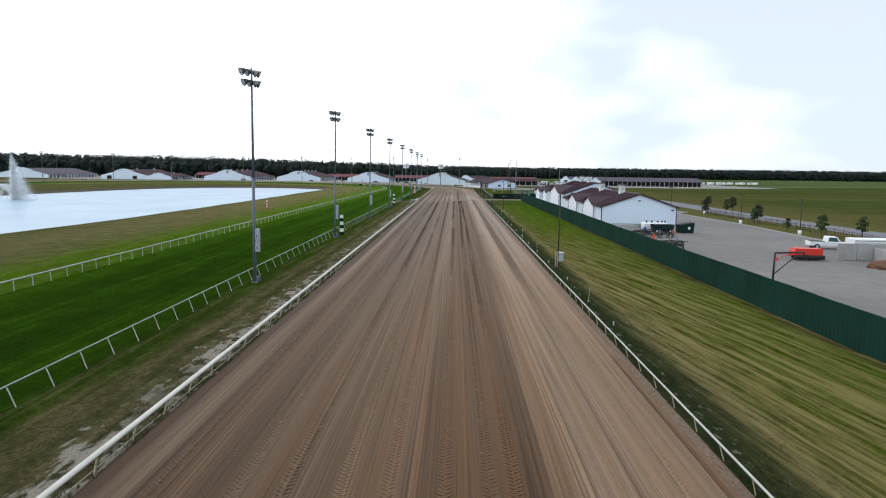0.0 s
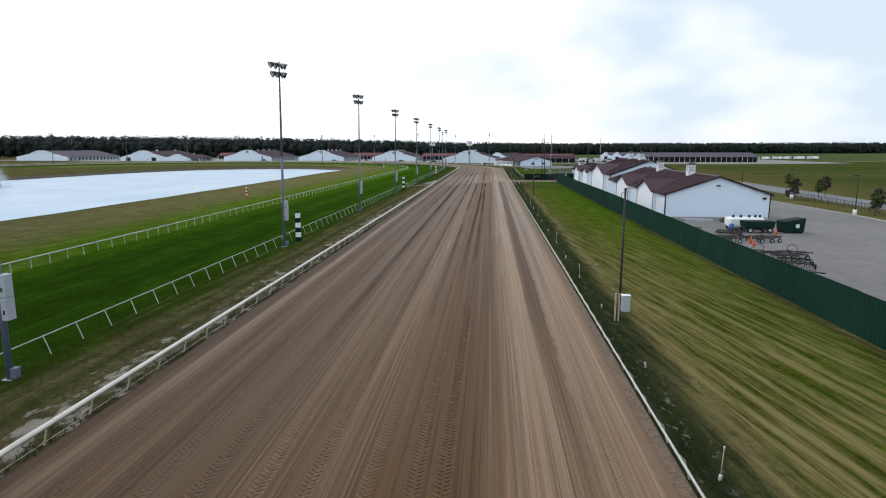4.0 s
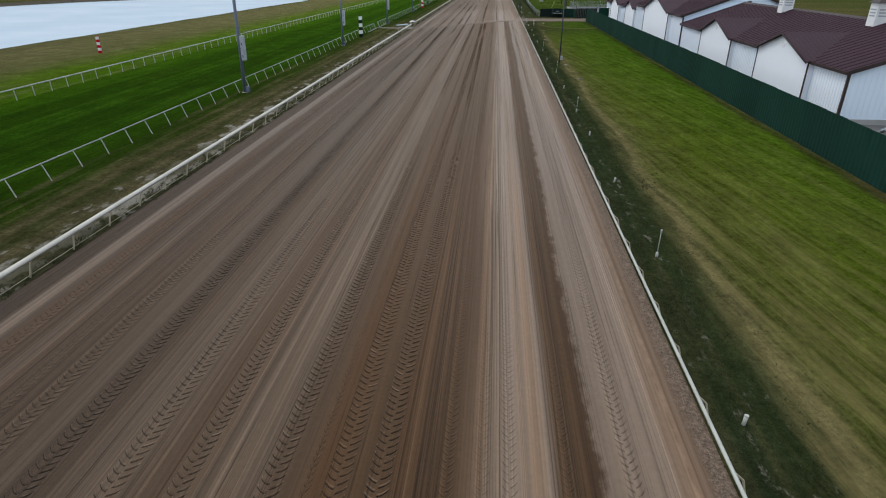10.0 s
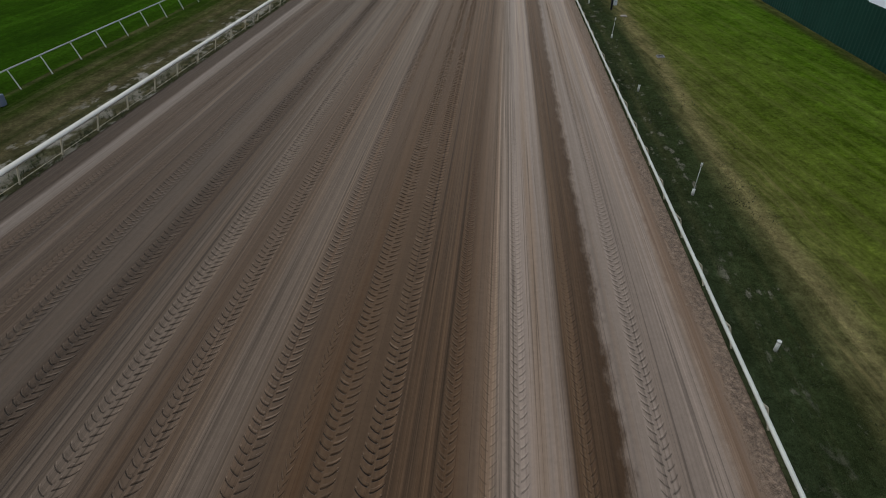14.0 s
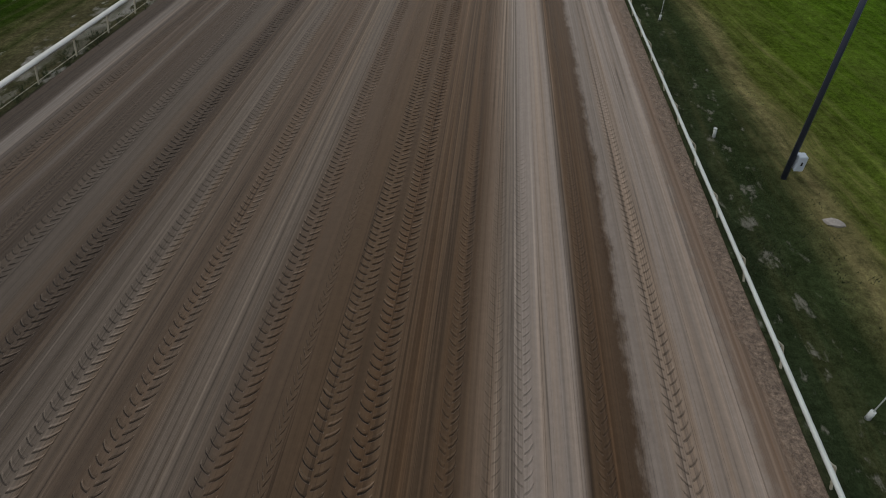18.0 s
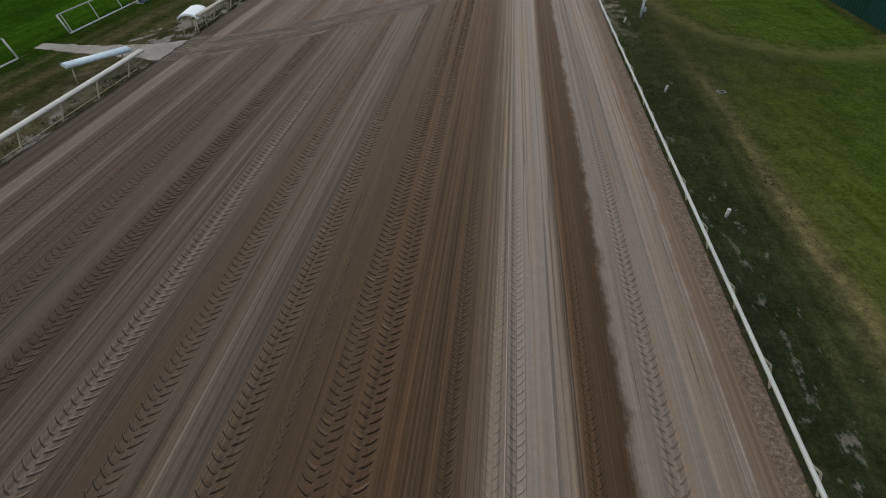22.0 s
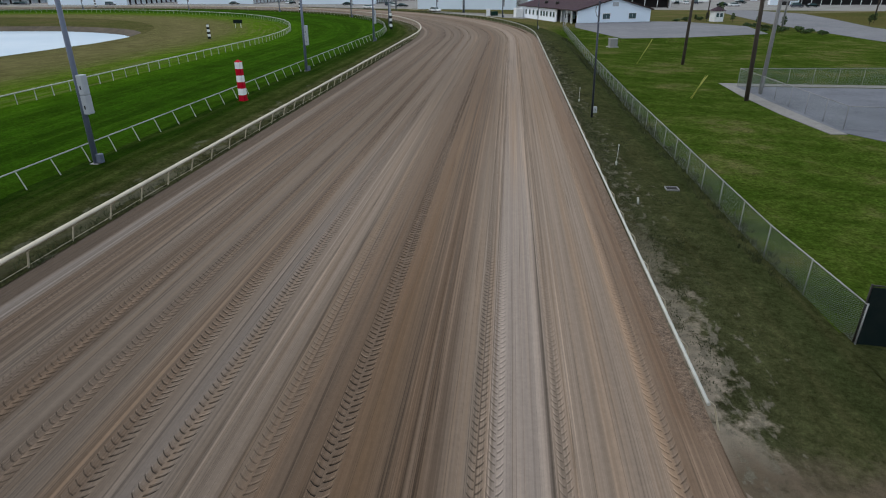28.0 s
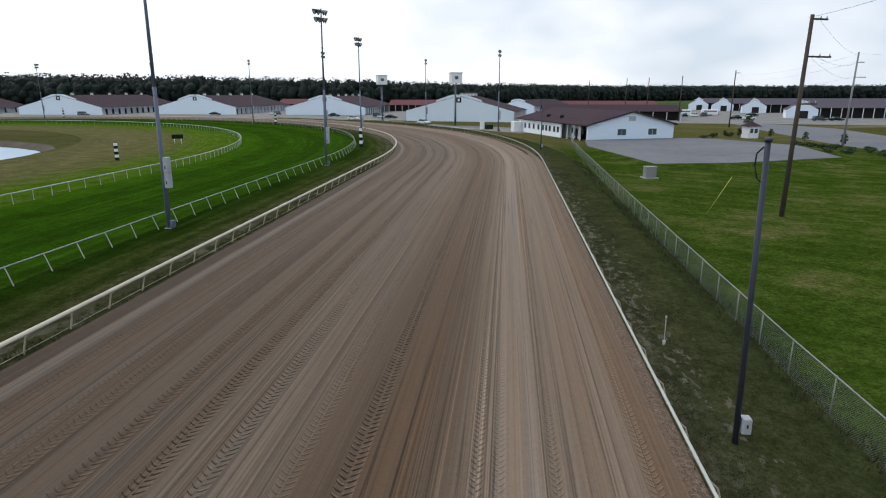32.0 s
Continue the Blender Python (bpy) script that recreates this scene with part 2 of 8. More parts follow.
    col = g.mix(past, g.mix(dusty, straight, g.mix(1.0, straight, gap_tint, 'MULTIPLY')), g.mix(1.0, fresh, gap_tint, 'MULTIPLY'))
    # moist warm brown soil at the start of the straight
    col = g.mix(g.rng(s, 112.0, 46.0), col, g.mix(1.0, col, (1.03, 0.905, 0.72), 'MULTIPLY'))
    # drier, greyer soil along the second half of the straight
    dry = g.rng(s, 95.0, 150.0)
    col = g.mix(dry, col, g.mix(1.0, col, (0.965, 1.015, 1.035), 'MULTIPLY'))
    # darker brown soil again towards the turn
    col = g.mix(g.rng(s, 244.0, 270.0), col, g.mix(1.0, col, (0.90, 0.84, 0.77), 'MULTIPLY'))
    even = g.rng(g.noise(g.join(m_(s, 0.014), m_(u, 0.12)), 1.0, 3), 0.42, 0.72)
    col = g.mix(m_(even, 0.10), col, tuple(LIFT * 0.60 * q for q in hue["t"]))
    # which lanes are combed in fine lines and which lie packed and smooth
    lined = g.xyz(g.ramp(g.rng(a_(u, m_(wob, 1.5)), -12.6, 10.0), [(k(a), v) for a, v in ((-11.6, .5), (-10.6, .8), (-9.0, 1.0), (-7.0, .6), (-6.9, .15), (-6.0, .2), (-5.0, 1.0), (-4.2, .9), (-3.2, .2), (-2.9, .9),
                 (-2.6, .1), (-1.9, .15), (-1.6, 1.0), (-0.6, .7), (-0.3, .25), (1.3, .12), (2.4, .3), (2.6, 1.0), (3.7, .9), (3.9, .2), (4.3, .2), (4.4, 1.0), (5.0, 1.0), (5.3, .12), (6.0, .2), (6.2, .9),
                 (6.9, .8), (7.1, .25), (8.9, .3), (9.3, .8))]))[0]
    comb = g.math('MAXIMUM', g.math('MAXIMUM', lined, 0.15), g.rng(g.noise(g.join(m_(s, 0.008), m_(u, 1.0), 51.0), 1.0, 3, 0.6), 0.52, 0.64, 0.0, 0.7))
    f1 = g.noise(g.join(m_(s, 0.022), m_(u, 3.0)), 1.0, 6, 0.70)
    f2 = g.noise(g.join(m_(s, 0.022), m_(u, 11.0)), 1.0, 4, 0.65)
    f3 = g.noise(g.join(m_(s, 2.4), m_(u, 4.5)), 1.0, 7, 0.65)
    f5 = g.noise(g.join(m_(s, 0.025), m_(u, 6.0), 43.0), 1.0, 4, 0.75)
    f6 = g.noise(g.co(), 7.0, 6, 0.75)
    half = a_(0.45, m_(comb, 0.55))
    val = a_(1.0, m_(half, g.rng(f1, 0.35, 0.65, -0.32, 0.32)))
    val = m_(val, a_(1.0, m_(comb, g.rng(f2, 0.34, 0.66, -0.26, 0.26))))
    val = m_(val, a_(1.0, m_(comb, d_(m_(g.xyz(g.ramp(f5, [(0.36, 0.0), (0.46, 0.46), (0.56, 0.5), (0.62, 1.0)]))[0], 0.60), 0.30))))
    val = m_(val, m_(g.rng(f3, 0.3, 0.7, 0.95, 1.05), g.rng(f6, 0.32, 0.68, 0.93, 1.07)))
    # single scratches, and pale crests and grooves left by the harrow's teeth
    scr = g.noise(g.join(m_(s, 0.010), m_(u, 4.2), 31.0), 1.0, 2, 0.5)
    val = m_(val, d_(1.0, m_(g.rng(g.math('ABSOLUTE', d_(scr, 0.5)), 0.010, 0.003), 0.42)))
    f7 = g.noise(g.join(m_(s, 0.014), m_(u, 8.5), 67.0), 1.0, 3, 0.6)
    val = m_(val, a_(1.0, m_(comb, d_(m_(g.rng(f7, 0.57, 0.64), 0.40), m_(g.rng(f7, 0.43, 0.36), 0.38)))))
    near_line = a_(u, m_(wob, 0.25))
    for at, much in ((-10.55, .4), (-6.95, .35), (-4.45, .45), (-3.0, .4), (-0.62, .45), (2.66, .4), (3.1, .3), (3.42, .3), (4.70, .35), (4.92, .5), (5.02, .4), (5.93, .25), (6.30, .55), (6.62, .3), (7.92, .35), (8.14, .3),
                     (8.62, .25)):
        val = m_(val, d_(1.0, m_(g.rng(g.math('ABSOLUTE', d_(near_line, at)), 0.030, 0.012), m_(g.rng(f1, 0.35, 0.6, 0.5, 1.0), much))))
    # redder soil in streaks
    red = g.rng(g.noise(g.join(m_(s, 0.016), m_(u, 1.5), 7.0), 1.0, 5, 0.65), 0.48, 0.66)
    col = g.mix(m_(red, 0.65), col, g.mix(1.0, col, (1.08, 0.91, 0.72), 'MULTIPLY'))
    # damp red soil laid by the water cart shortly before the crossing
    damp = m_(m_(g.rng(s, 172.0, 196.0), d_(1.0, past)), g.math('MAXIMUM', m_(g.rng(uu, 6.0, 6.4), g.rng(uu, 7.35, 7.1)), m_(m_(g.rng(uu, 1.2, 1.6), g.rng(uu, 4.3, 3.6)), 0.6)))
    col = g.mix(m_(damp, g.rng(f5, 0.38, 0.60, 0.45, 1.0)), col, g.mix(1.0, col, (1.02, 0.84, 0.64), 'MULTIPLY'))
    # the inner lanes are slightly darker, the innermost strip paler
    val = m_(val, m_(g.rng(u, -1.5, -4.0, 1.0, 0.98), g.rng(u, -9.2, -10.8, 1.0, 1.08)))
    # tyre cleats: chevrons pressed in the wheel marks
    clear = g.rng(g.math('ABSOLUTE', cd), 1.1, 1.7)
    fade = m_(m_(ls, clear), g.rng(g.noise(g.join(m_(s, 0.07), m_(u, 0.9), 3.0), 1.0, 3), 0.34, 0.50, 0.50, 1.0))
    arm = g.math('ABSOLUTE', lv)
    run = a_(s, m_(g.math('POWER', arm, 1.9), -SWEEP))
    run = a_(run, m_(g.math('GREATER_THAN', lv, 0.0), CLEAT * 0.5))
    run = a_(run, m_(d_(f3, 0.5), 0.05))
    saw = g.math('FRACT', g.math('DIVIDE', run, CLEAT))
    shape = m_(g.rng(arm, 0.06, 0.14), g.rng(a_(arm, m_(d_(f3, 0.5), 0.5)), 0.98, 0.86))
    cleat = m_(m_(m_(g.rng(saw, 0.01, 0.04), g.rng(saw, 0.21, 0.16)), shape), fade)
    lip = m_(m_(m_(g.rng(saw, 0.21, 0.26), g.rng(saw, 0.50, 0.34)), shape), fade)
    # grooves darkened and lips brightened in the colour, as painted shading
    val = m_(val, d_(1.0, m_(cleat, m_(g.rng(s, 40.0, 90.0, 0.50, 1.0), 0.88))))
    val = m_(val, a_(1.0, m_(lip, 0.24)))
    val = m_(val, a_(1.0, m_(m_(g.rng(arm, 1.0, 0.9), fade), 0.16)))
    # the crossing where vehicles cut over the track: two churned ruts with loose soil between
    cf = g.noise(g.co(), 3.2, 6, 0.72)
    wide = a_(g.math('ABSOLUTE', cd), a_(m_(d_(cn, 0.5), 1.2), m_(d_(cf, 0.5), 0.4)))
    band = m_(m_(g.rng(wide, 1.38, 1.12), g.rng(px, 9.5, 6.5)), g.rng(g.noise(g.join(m_(cd, 2.2), m_(a_(px, py), 0.6), 5.0), 1.0, 6, 0.7), 0.42, 0.52, 0.12, 1.0))
    rut = g.noise(g.join(m_(cd, 6.5), m_(a_(px, py), 0.14)), 1.0, 7, 0.74)
    rutline = g.rng(g.math('ABSOLUTE', d_(g.math('ABSOLUTE', a_(cd, m_(d_(rut, 0.5), 0.4))), 0.68)), 0.20, 0.40)
    chop = g.voro(g.join(m_(cd, 3.5), m_(px, 2.2)), 1.0)
    inner = m_(g.rng(rutline, 0.0, 1.0, 0.46, 0.80), m_(g.rng(cf, 0.32, 0.68, 0.70, 1.30), m_(g.rng(rut, 0.32, 0.68, 0.66, 1.32), g.rng(chop, 0.1, 0.7, 1.10, 0.86))))
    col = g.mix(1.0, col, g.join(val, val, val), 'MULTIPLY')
    soil = g.mix(1.0, tuple(LIFT * 0.84 * q for q in hue["g"]), g.join(inner, inner, inner), 'MULTIPLY')
    col = g.mix(m_(band, 0.95), col, soil)
    # wheel tracks curving off into the service road
    turn = d_(226.2, m_(g.math('POWER', g.math('MAXIMUM', d_(11.8, px), 0.0), 1.42), 0.36))
    td = m_(d_(py, turn), 0.75)
    ts = g.noise(g.join(m_(td, 4.2), m_(px, 0.10), 17.0), 1.0, 5, 0.62)
    tm = m_(g.rng(a_(g.math('ABSOLUTE', td), m_(cn, 1.5)), 3.0, 1.6), g.rng(px, 1.5, 5.0))
    tv = g.rng(ts, 0.34, 0.66, 0.56, 1.14)
    col = g.mix(m_(tm, 0.85), col, g.mix(1.0, tuple(LIFT * 0.95 * q for q in hue["g"]), g.join(tv, tv, tv), 'MULTIPLY'))
    # soft dust dragged out by the traffic beside the ruts
    dust = m_(m_(g.rng(g.math('ABSOLUTE', d_(cd, 2.6)), 2.4, 0.6), g.rng(px, -7.0, 3.0)), g.rng(cn, 0.42, 0.60))
    col = g.mix(m_(dust, 0.40), col, tuple(LIFT * 0.95 * q for q in hue["t"]))
    # mauve packed strip and crumbs along the outer edge
    open_ = g.rng(g.math('ABSOLUTE', d_(s, 225.0)), 4.6, 6.0)
    strip_ = m_(m_(g.rng(a_(u, m_(rag, 0.5)), 9.28, 9.42), open_), g.rng(f5, 0.36, 0.60, 0.55, 1.0))
    col = g.mix(strip_, col, g.mix(1.0, tuple(LIFT * 0.56 * q for q in hue["b"]), g.ramp(f2, [(0.3, 0.7), (0.7, 1.3)]), 'MULTIPLY'))
    edge = m_(g.rng(a_(u, m_(d_(f3, 0.5), 0.7)), 9.70, 9.84), open_)
    crumb = g.noise(g.co(), 10.0, 5, 0.85)
    col = g.mix(m_(edge, 0.9), col, g.mix(1.0, tuple(LIFT * 0.60 * q for q in hue["t"]), g.ramp(crumb, [(0.34, 0.28), (0.5, 0.9), (0.66, 2.2)]), 'MULTIPLY'))
    h = a_(m_(f1, m_(half, 0.45)), m_(comb, m_(f2, 0.45)))
    h = a_(h, m_(f6, 0.25))
    h = a_(h, m_(f3, 0.25))
    h = d_(h, m_(cleat, m_(g.rng(s, 60.0, 110.0, 0.5, 1.0), 1.7)))
    h = a_(h, m_(lip, 0.8))
    h = a_(h, m_(band, m_(inner, 1.6)))
    h = a_(h, m_(edge, m_(crumb, 1.6)))
    g.bump(h, 1.0, 0.05)
    g.put("Diffuse Roughness", 1.0)
    g.put("Sheen Weight", 0.16)
    g.put("Sheen Roughness", 0.5)
    g.put("Sheen Tint", (0.92, 0.76, 0.62))
    return g.done(col)


DIAG = (0.16, 0.987)  # the mower's diagonal over the verge


def make_grass(name, stops, lo, hi, noise_amt=1.0, bare=None, stripe=0.0, straw=(0.20, 0.16, 0.075), straw_amt=0.3, diag=0.0, sand=False, along_gain=0.0, rough=0.4, bare_end=0.0, green_from=0.0):
    """Mown or rough grass laid along the track: the ramp runs across it from lo to hi metres."""
    g = Nodes(name, 0.95, 0, 0.0)
    s, u, _ = g.xyz(g.uv("flow"))
    p = g.join(s, u)
    w = g.math('MULTIPLY', g.math('SUBTRACT', g.noise(g.join(g.math('MULTIPLY', s, 0.09), g.math('MULTIPLY', u, 0.3)), 1.0, 4), 0.5), 2.2 * noise_amt)
    c = g.ramp(g.rng(g.math('ADD', u, w), lo, hi), stops)
    streak = g.noise(g.join(g.math('MULTIPLY', s, 0.06), g.math('MULTIPLY', u, 1.3), 3.0), 1.0, 5, 0.65)
    c = g.mix(g.math('MULTIPLY', g.rng(streak, 0.48, 0.68), straw_amt), c, straw)
    blot = g.noise(p, 0.35, 6, 0.6)
    c = g.mix(1.0, c, g.ramp(blot, [(0.28, 0.68), (0.72, 1.25)]), 'MULTIPLY')
    tuft = g.noise(p, 3.2, 6, 0.7)
    c = g.mix(1.0, c, g.ramp(tuft, [(0.3, 0.62), (0.7, 1.36)]), 'MULTIPLY')
    clod = g.noise(p, 1.1, 6, 0.72)
    c = g.mix(1.0, c, g.ramp(clod, [(0.34, 1.0 - 0.30 * rough), (0.66, 1.0 + 0.30 * rough)]), 'MULTIPLY')
    speck = g.noise(p, 7.5, 5, 0.8)
    c = g.mix(1.0, c, g.ramp(speck, [(0.33, 0.62), (0.67, 1.36)]), 'MULTIPLY')
    blade = g.noise(g.scaled(p, (1, 2.2, 1)), 17.0, 4, 0.75)
    c = g.mix(1.0, c, g.ramp(blade, [(0.3, 0.7), (0.7, 1.3)]), 'MULTIPLY')
    if stripe:
        st = g.math('PINGPONG', g.math('ADD', u, g.math('MULTIPLY', blot, 0.5)), stripe)
        c = g.mix(1.0, c, g.ramp(g.math('DIVIDE', st, stripe), [(0.42, 0.88), (0.58, 1.10)]), 'MULTIPLY')
    # colour grows brighter farther along the track
    if along_gain:
        k = g.rng(s, 60.0, 210.0, 1.0, 1.0 + along_gain)
        c = g.mix(1.0, c, g.join(k, k, k), 'MULTIPLY')
    if green_from:
        damp_green = g.math('MULTIPLY', g.rng(s, green_from - 8.0, green_from + 22.0), g.rng(g.math('ADD', u, g.math('MULTIPLY', clod, 3.0)), -12.2, -14.6, 0.35, 1.0))
        c = g.mix(damp_green, c, g.mix(1.0, c, (0.46, 0.72, 0.36), 'MULTIPLY'))
    if diag:
        young = g.rng(s, 105.0, 70.0, 1.0, 0.80)
        c = g.mix(1.0, c, g.join(young, young, young), 'MULTIPLY')
        fed = g.math('MULTIPLY', g.rng(s, 95.0, 150.0), g.rng(u, 13.5, 16.0))
        c = g.mix(fed, c, g.mix(1.0, c, (0.80, 1.04, 0.75), 'MULTIPLY'))
        across = g.math('ADD', g.math('MULTIPLY', s, DIAG[0]), g.math('MULTIPLY', u, DIAG[1]))
        along_ = g.math('SUBTRACT', g.math('MULTIPLY', u, DIAG[0]), g.math('MULTIPLY', s, DIAG[1]))
        st = g.noise(g.join(g.math('MULTIPLY', across, 2.0), g.math('MULTIPLY', along_, 0.10)), 1.0, 6, 0.68)
        c = g.mix(g.math('MULTIPLY', g.rng(st, 0.42, 0.58), g.math('MULTIPLY', g.math('MULTIPLY', g.rng(u, 23.8, 17.0, 0.45, 0.95), g.rng(s, 112.0, 60.0, 0.08, 0.9)), g.rng(u, 11.5, 13.5))), c, straw)
        # lines of cut straw and wheel scuffs left by the mower
        sway = g.math('ADD', across, g.math('MULTIPLY', g.noise(p, 0.22, 3), 0.9))
        fine = g.noise(g.join(g.math('MULTIPLY', sway, 2.3), g.math('MULTIPLY', along_, 0.09), 9.0), 1.0, 6, 0.72)
        zone = g.math('MULTIPLY', g.math('MULTIPLY', g.rng(u, 12.2, 13.0), g.rng(u, 16.5, 13.8, 0.20, 1.0)), g.rng(s, 190.0, 165.0))
        c = g.mix(g.math('MULTIPLY', g.math('MULTIPLY', g.rng(fine, 0.50, 0.66), zone), g.rng(clod, 0.36, 0.60, 0.30, 0.80)), c, straw)
        c = g.mix(g.math('MULTIPLY', g.math('MULTIPLY', g.rng(fine, 0.48, 0.36), zone), 0.7), c, g.mix(1.0, c, (0.52, 0.58, 0.46), 'MULTIPLY'))
        st = g.ramp(st, [(0.32, 0.74), (0.68, 1.24)])
        c = g.mix(g.math('MULTIPLY', g.rng(u, 12.5, 14.5), g.rng(s, 205.0, 180.0, 0.25, 1.0)), c, g.mix(1.0, c, st, 'MULTIPLY'))
    if diag:
        # rough olive grass where the verge meets the service road
        rough_end = g.math('MULTIPLY', g.rng(g.math('ADD', s, g.math('MULTIPLY', g.math('SUBTRACT', blot, 0.5), 40.0)), 184.0, 202.0), g.rng(u, 24.0, 17.0, 0.45, 0.88))
        olive = g.mix(g.rng(clod, 0.40, 0.62), (0.023, 0.030, 0.012), (0.046, 0.046, 0.020))
        # a mown green corner keeps clear of it, ringed with cut straw
        corner = g.math('SQRT', g.math('ADD', g.math('POWER', g.math('DIVIDE', g.math('SUBTRACT', s, 211.5), 9.0), 2.0), g.math('POWER', g.math('DIVIDE', g.math('SUBTRACT', u, 20.5), 6.0), 2.0)))
        corner = g.math('ADD', corner, g.math('MULTIPLY', g.math('SUBTRACT', clod, 0.5), 0.5))
        rough_end = g.math('MULTIPLY', rough_end, g.rng(corner, 0.86, 1.04, 0.42, 1.0))
        c = g.mix(g.math('MULTIPLY', g.rng(g.math('ABSOLUTE', g.math('SUBTRACT', corner, 1.10)), 0.16, 0.03), g.rng(s, 186.0, 196.0, 0.0, 0.55)), c, straw)
        rough_end = g.math('MULTIPLY', rough_end, g.rng(g.math('ABSOLUTE', g.math('SUBTRACT', corner, 1.10)), 0.03, 0.16, 0.55, 1.0))
        c = g.mix(rough_end, c, g.mix(1.0, olive, g.ramp(speck, [(0.33, 0.50), (0.67, 1.48)]), 'MULTIPLY'))
    if sand:
        q = g.noise(p, 0.8, 7, 0.66)
        near = g.math('SUBTRACT', g.math('SUBTRACT', u, 11.5), g.math('MULTIPLY', g.math('SUBTRACT', q, 0.55), 7.0))
        f = g.math('MULTIPLY', g.rng(near, 0.2, -0.5), g.math('MULTIPLY', g.rng(s, 203.0, 212.0), g.rng(s, 244.0, 233.0)))
        c = g.mix(f, c, g.mix(1.0, (0.225, 0.196, 0.158), g.ramp(tuft, [(0.3, 0.72), (0.7, 1.2)]), 'MULTIPLY'))
        f = g.math('MULTIPLY', g.rng(g.math('ADD', s, g.math('MULTIPLY', q, 3.0)), 220.6, 221.6), g.rng(g.math('SUBTRACT', s, g.math('MULTIPLY', q, 4.0)), 228.2, 226.6))
        c = g.mix(f, c, g.mix(1.0, (0.105, 0.084, 0.062), g.ramp(tuft, [(0.3, 0.72), (0.7, 1.25)]), 'MULTIPLY'))
    if bare:
        centre, half, colour, much, size = bare
        d = g.math('DIVIDE', g.math('ABSOLUTE', g.math('SUBTRACT', u, centre)), half)
        q = g.noise(g.scaled(p, (0.55, 1, 1)), size, 7, 0.64)
        f = g.rng(g.math('SUBTRACT', q, g.math('MULTIPLY', d, 0.16)), much, much + 0.07)
        gravel = g.noise(p, 10.0, 5, 0.85)
        f = g.math('MULTIPLY', f, g.rng(g.noise(g.scaled(p, (0.11, 0.4, 1)), 1.0, 3), 0.42, 0.52, 0.25, 1.0))
        f = g.math('MULTIPLY', f, g.rng(speck, 0.34, 0.46, 0.35, 1.0))
        if bare_end:
            f = g.math('MULTIPLY', f, g.rng(s, bare_end - 12.0, bare_end + 12.0, 1.0, 0.25))
        c = g.mix(f, c, g.mix(1.0, colour, g.ramp(gravel, [(0.3, 0.55), (0.7, 1.4)]), 'MULTIPLY'))
    g.bump(g.math('ADD', g.math('MULTIPLY', tuft, 1.0), g.math('MULTIPLY', blade, 0.7)), 0.8, 0.08)
    g.put("Diffuse Roughness", 1.0)
    g.put("Sheen Weight", 0.025)
    g.put("Sheen Roughness", 0.5)
    g.put("Sheen Tint", (0.55, 0.75, 0.25))
    return g.done(c)


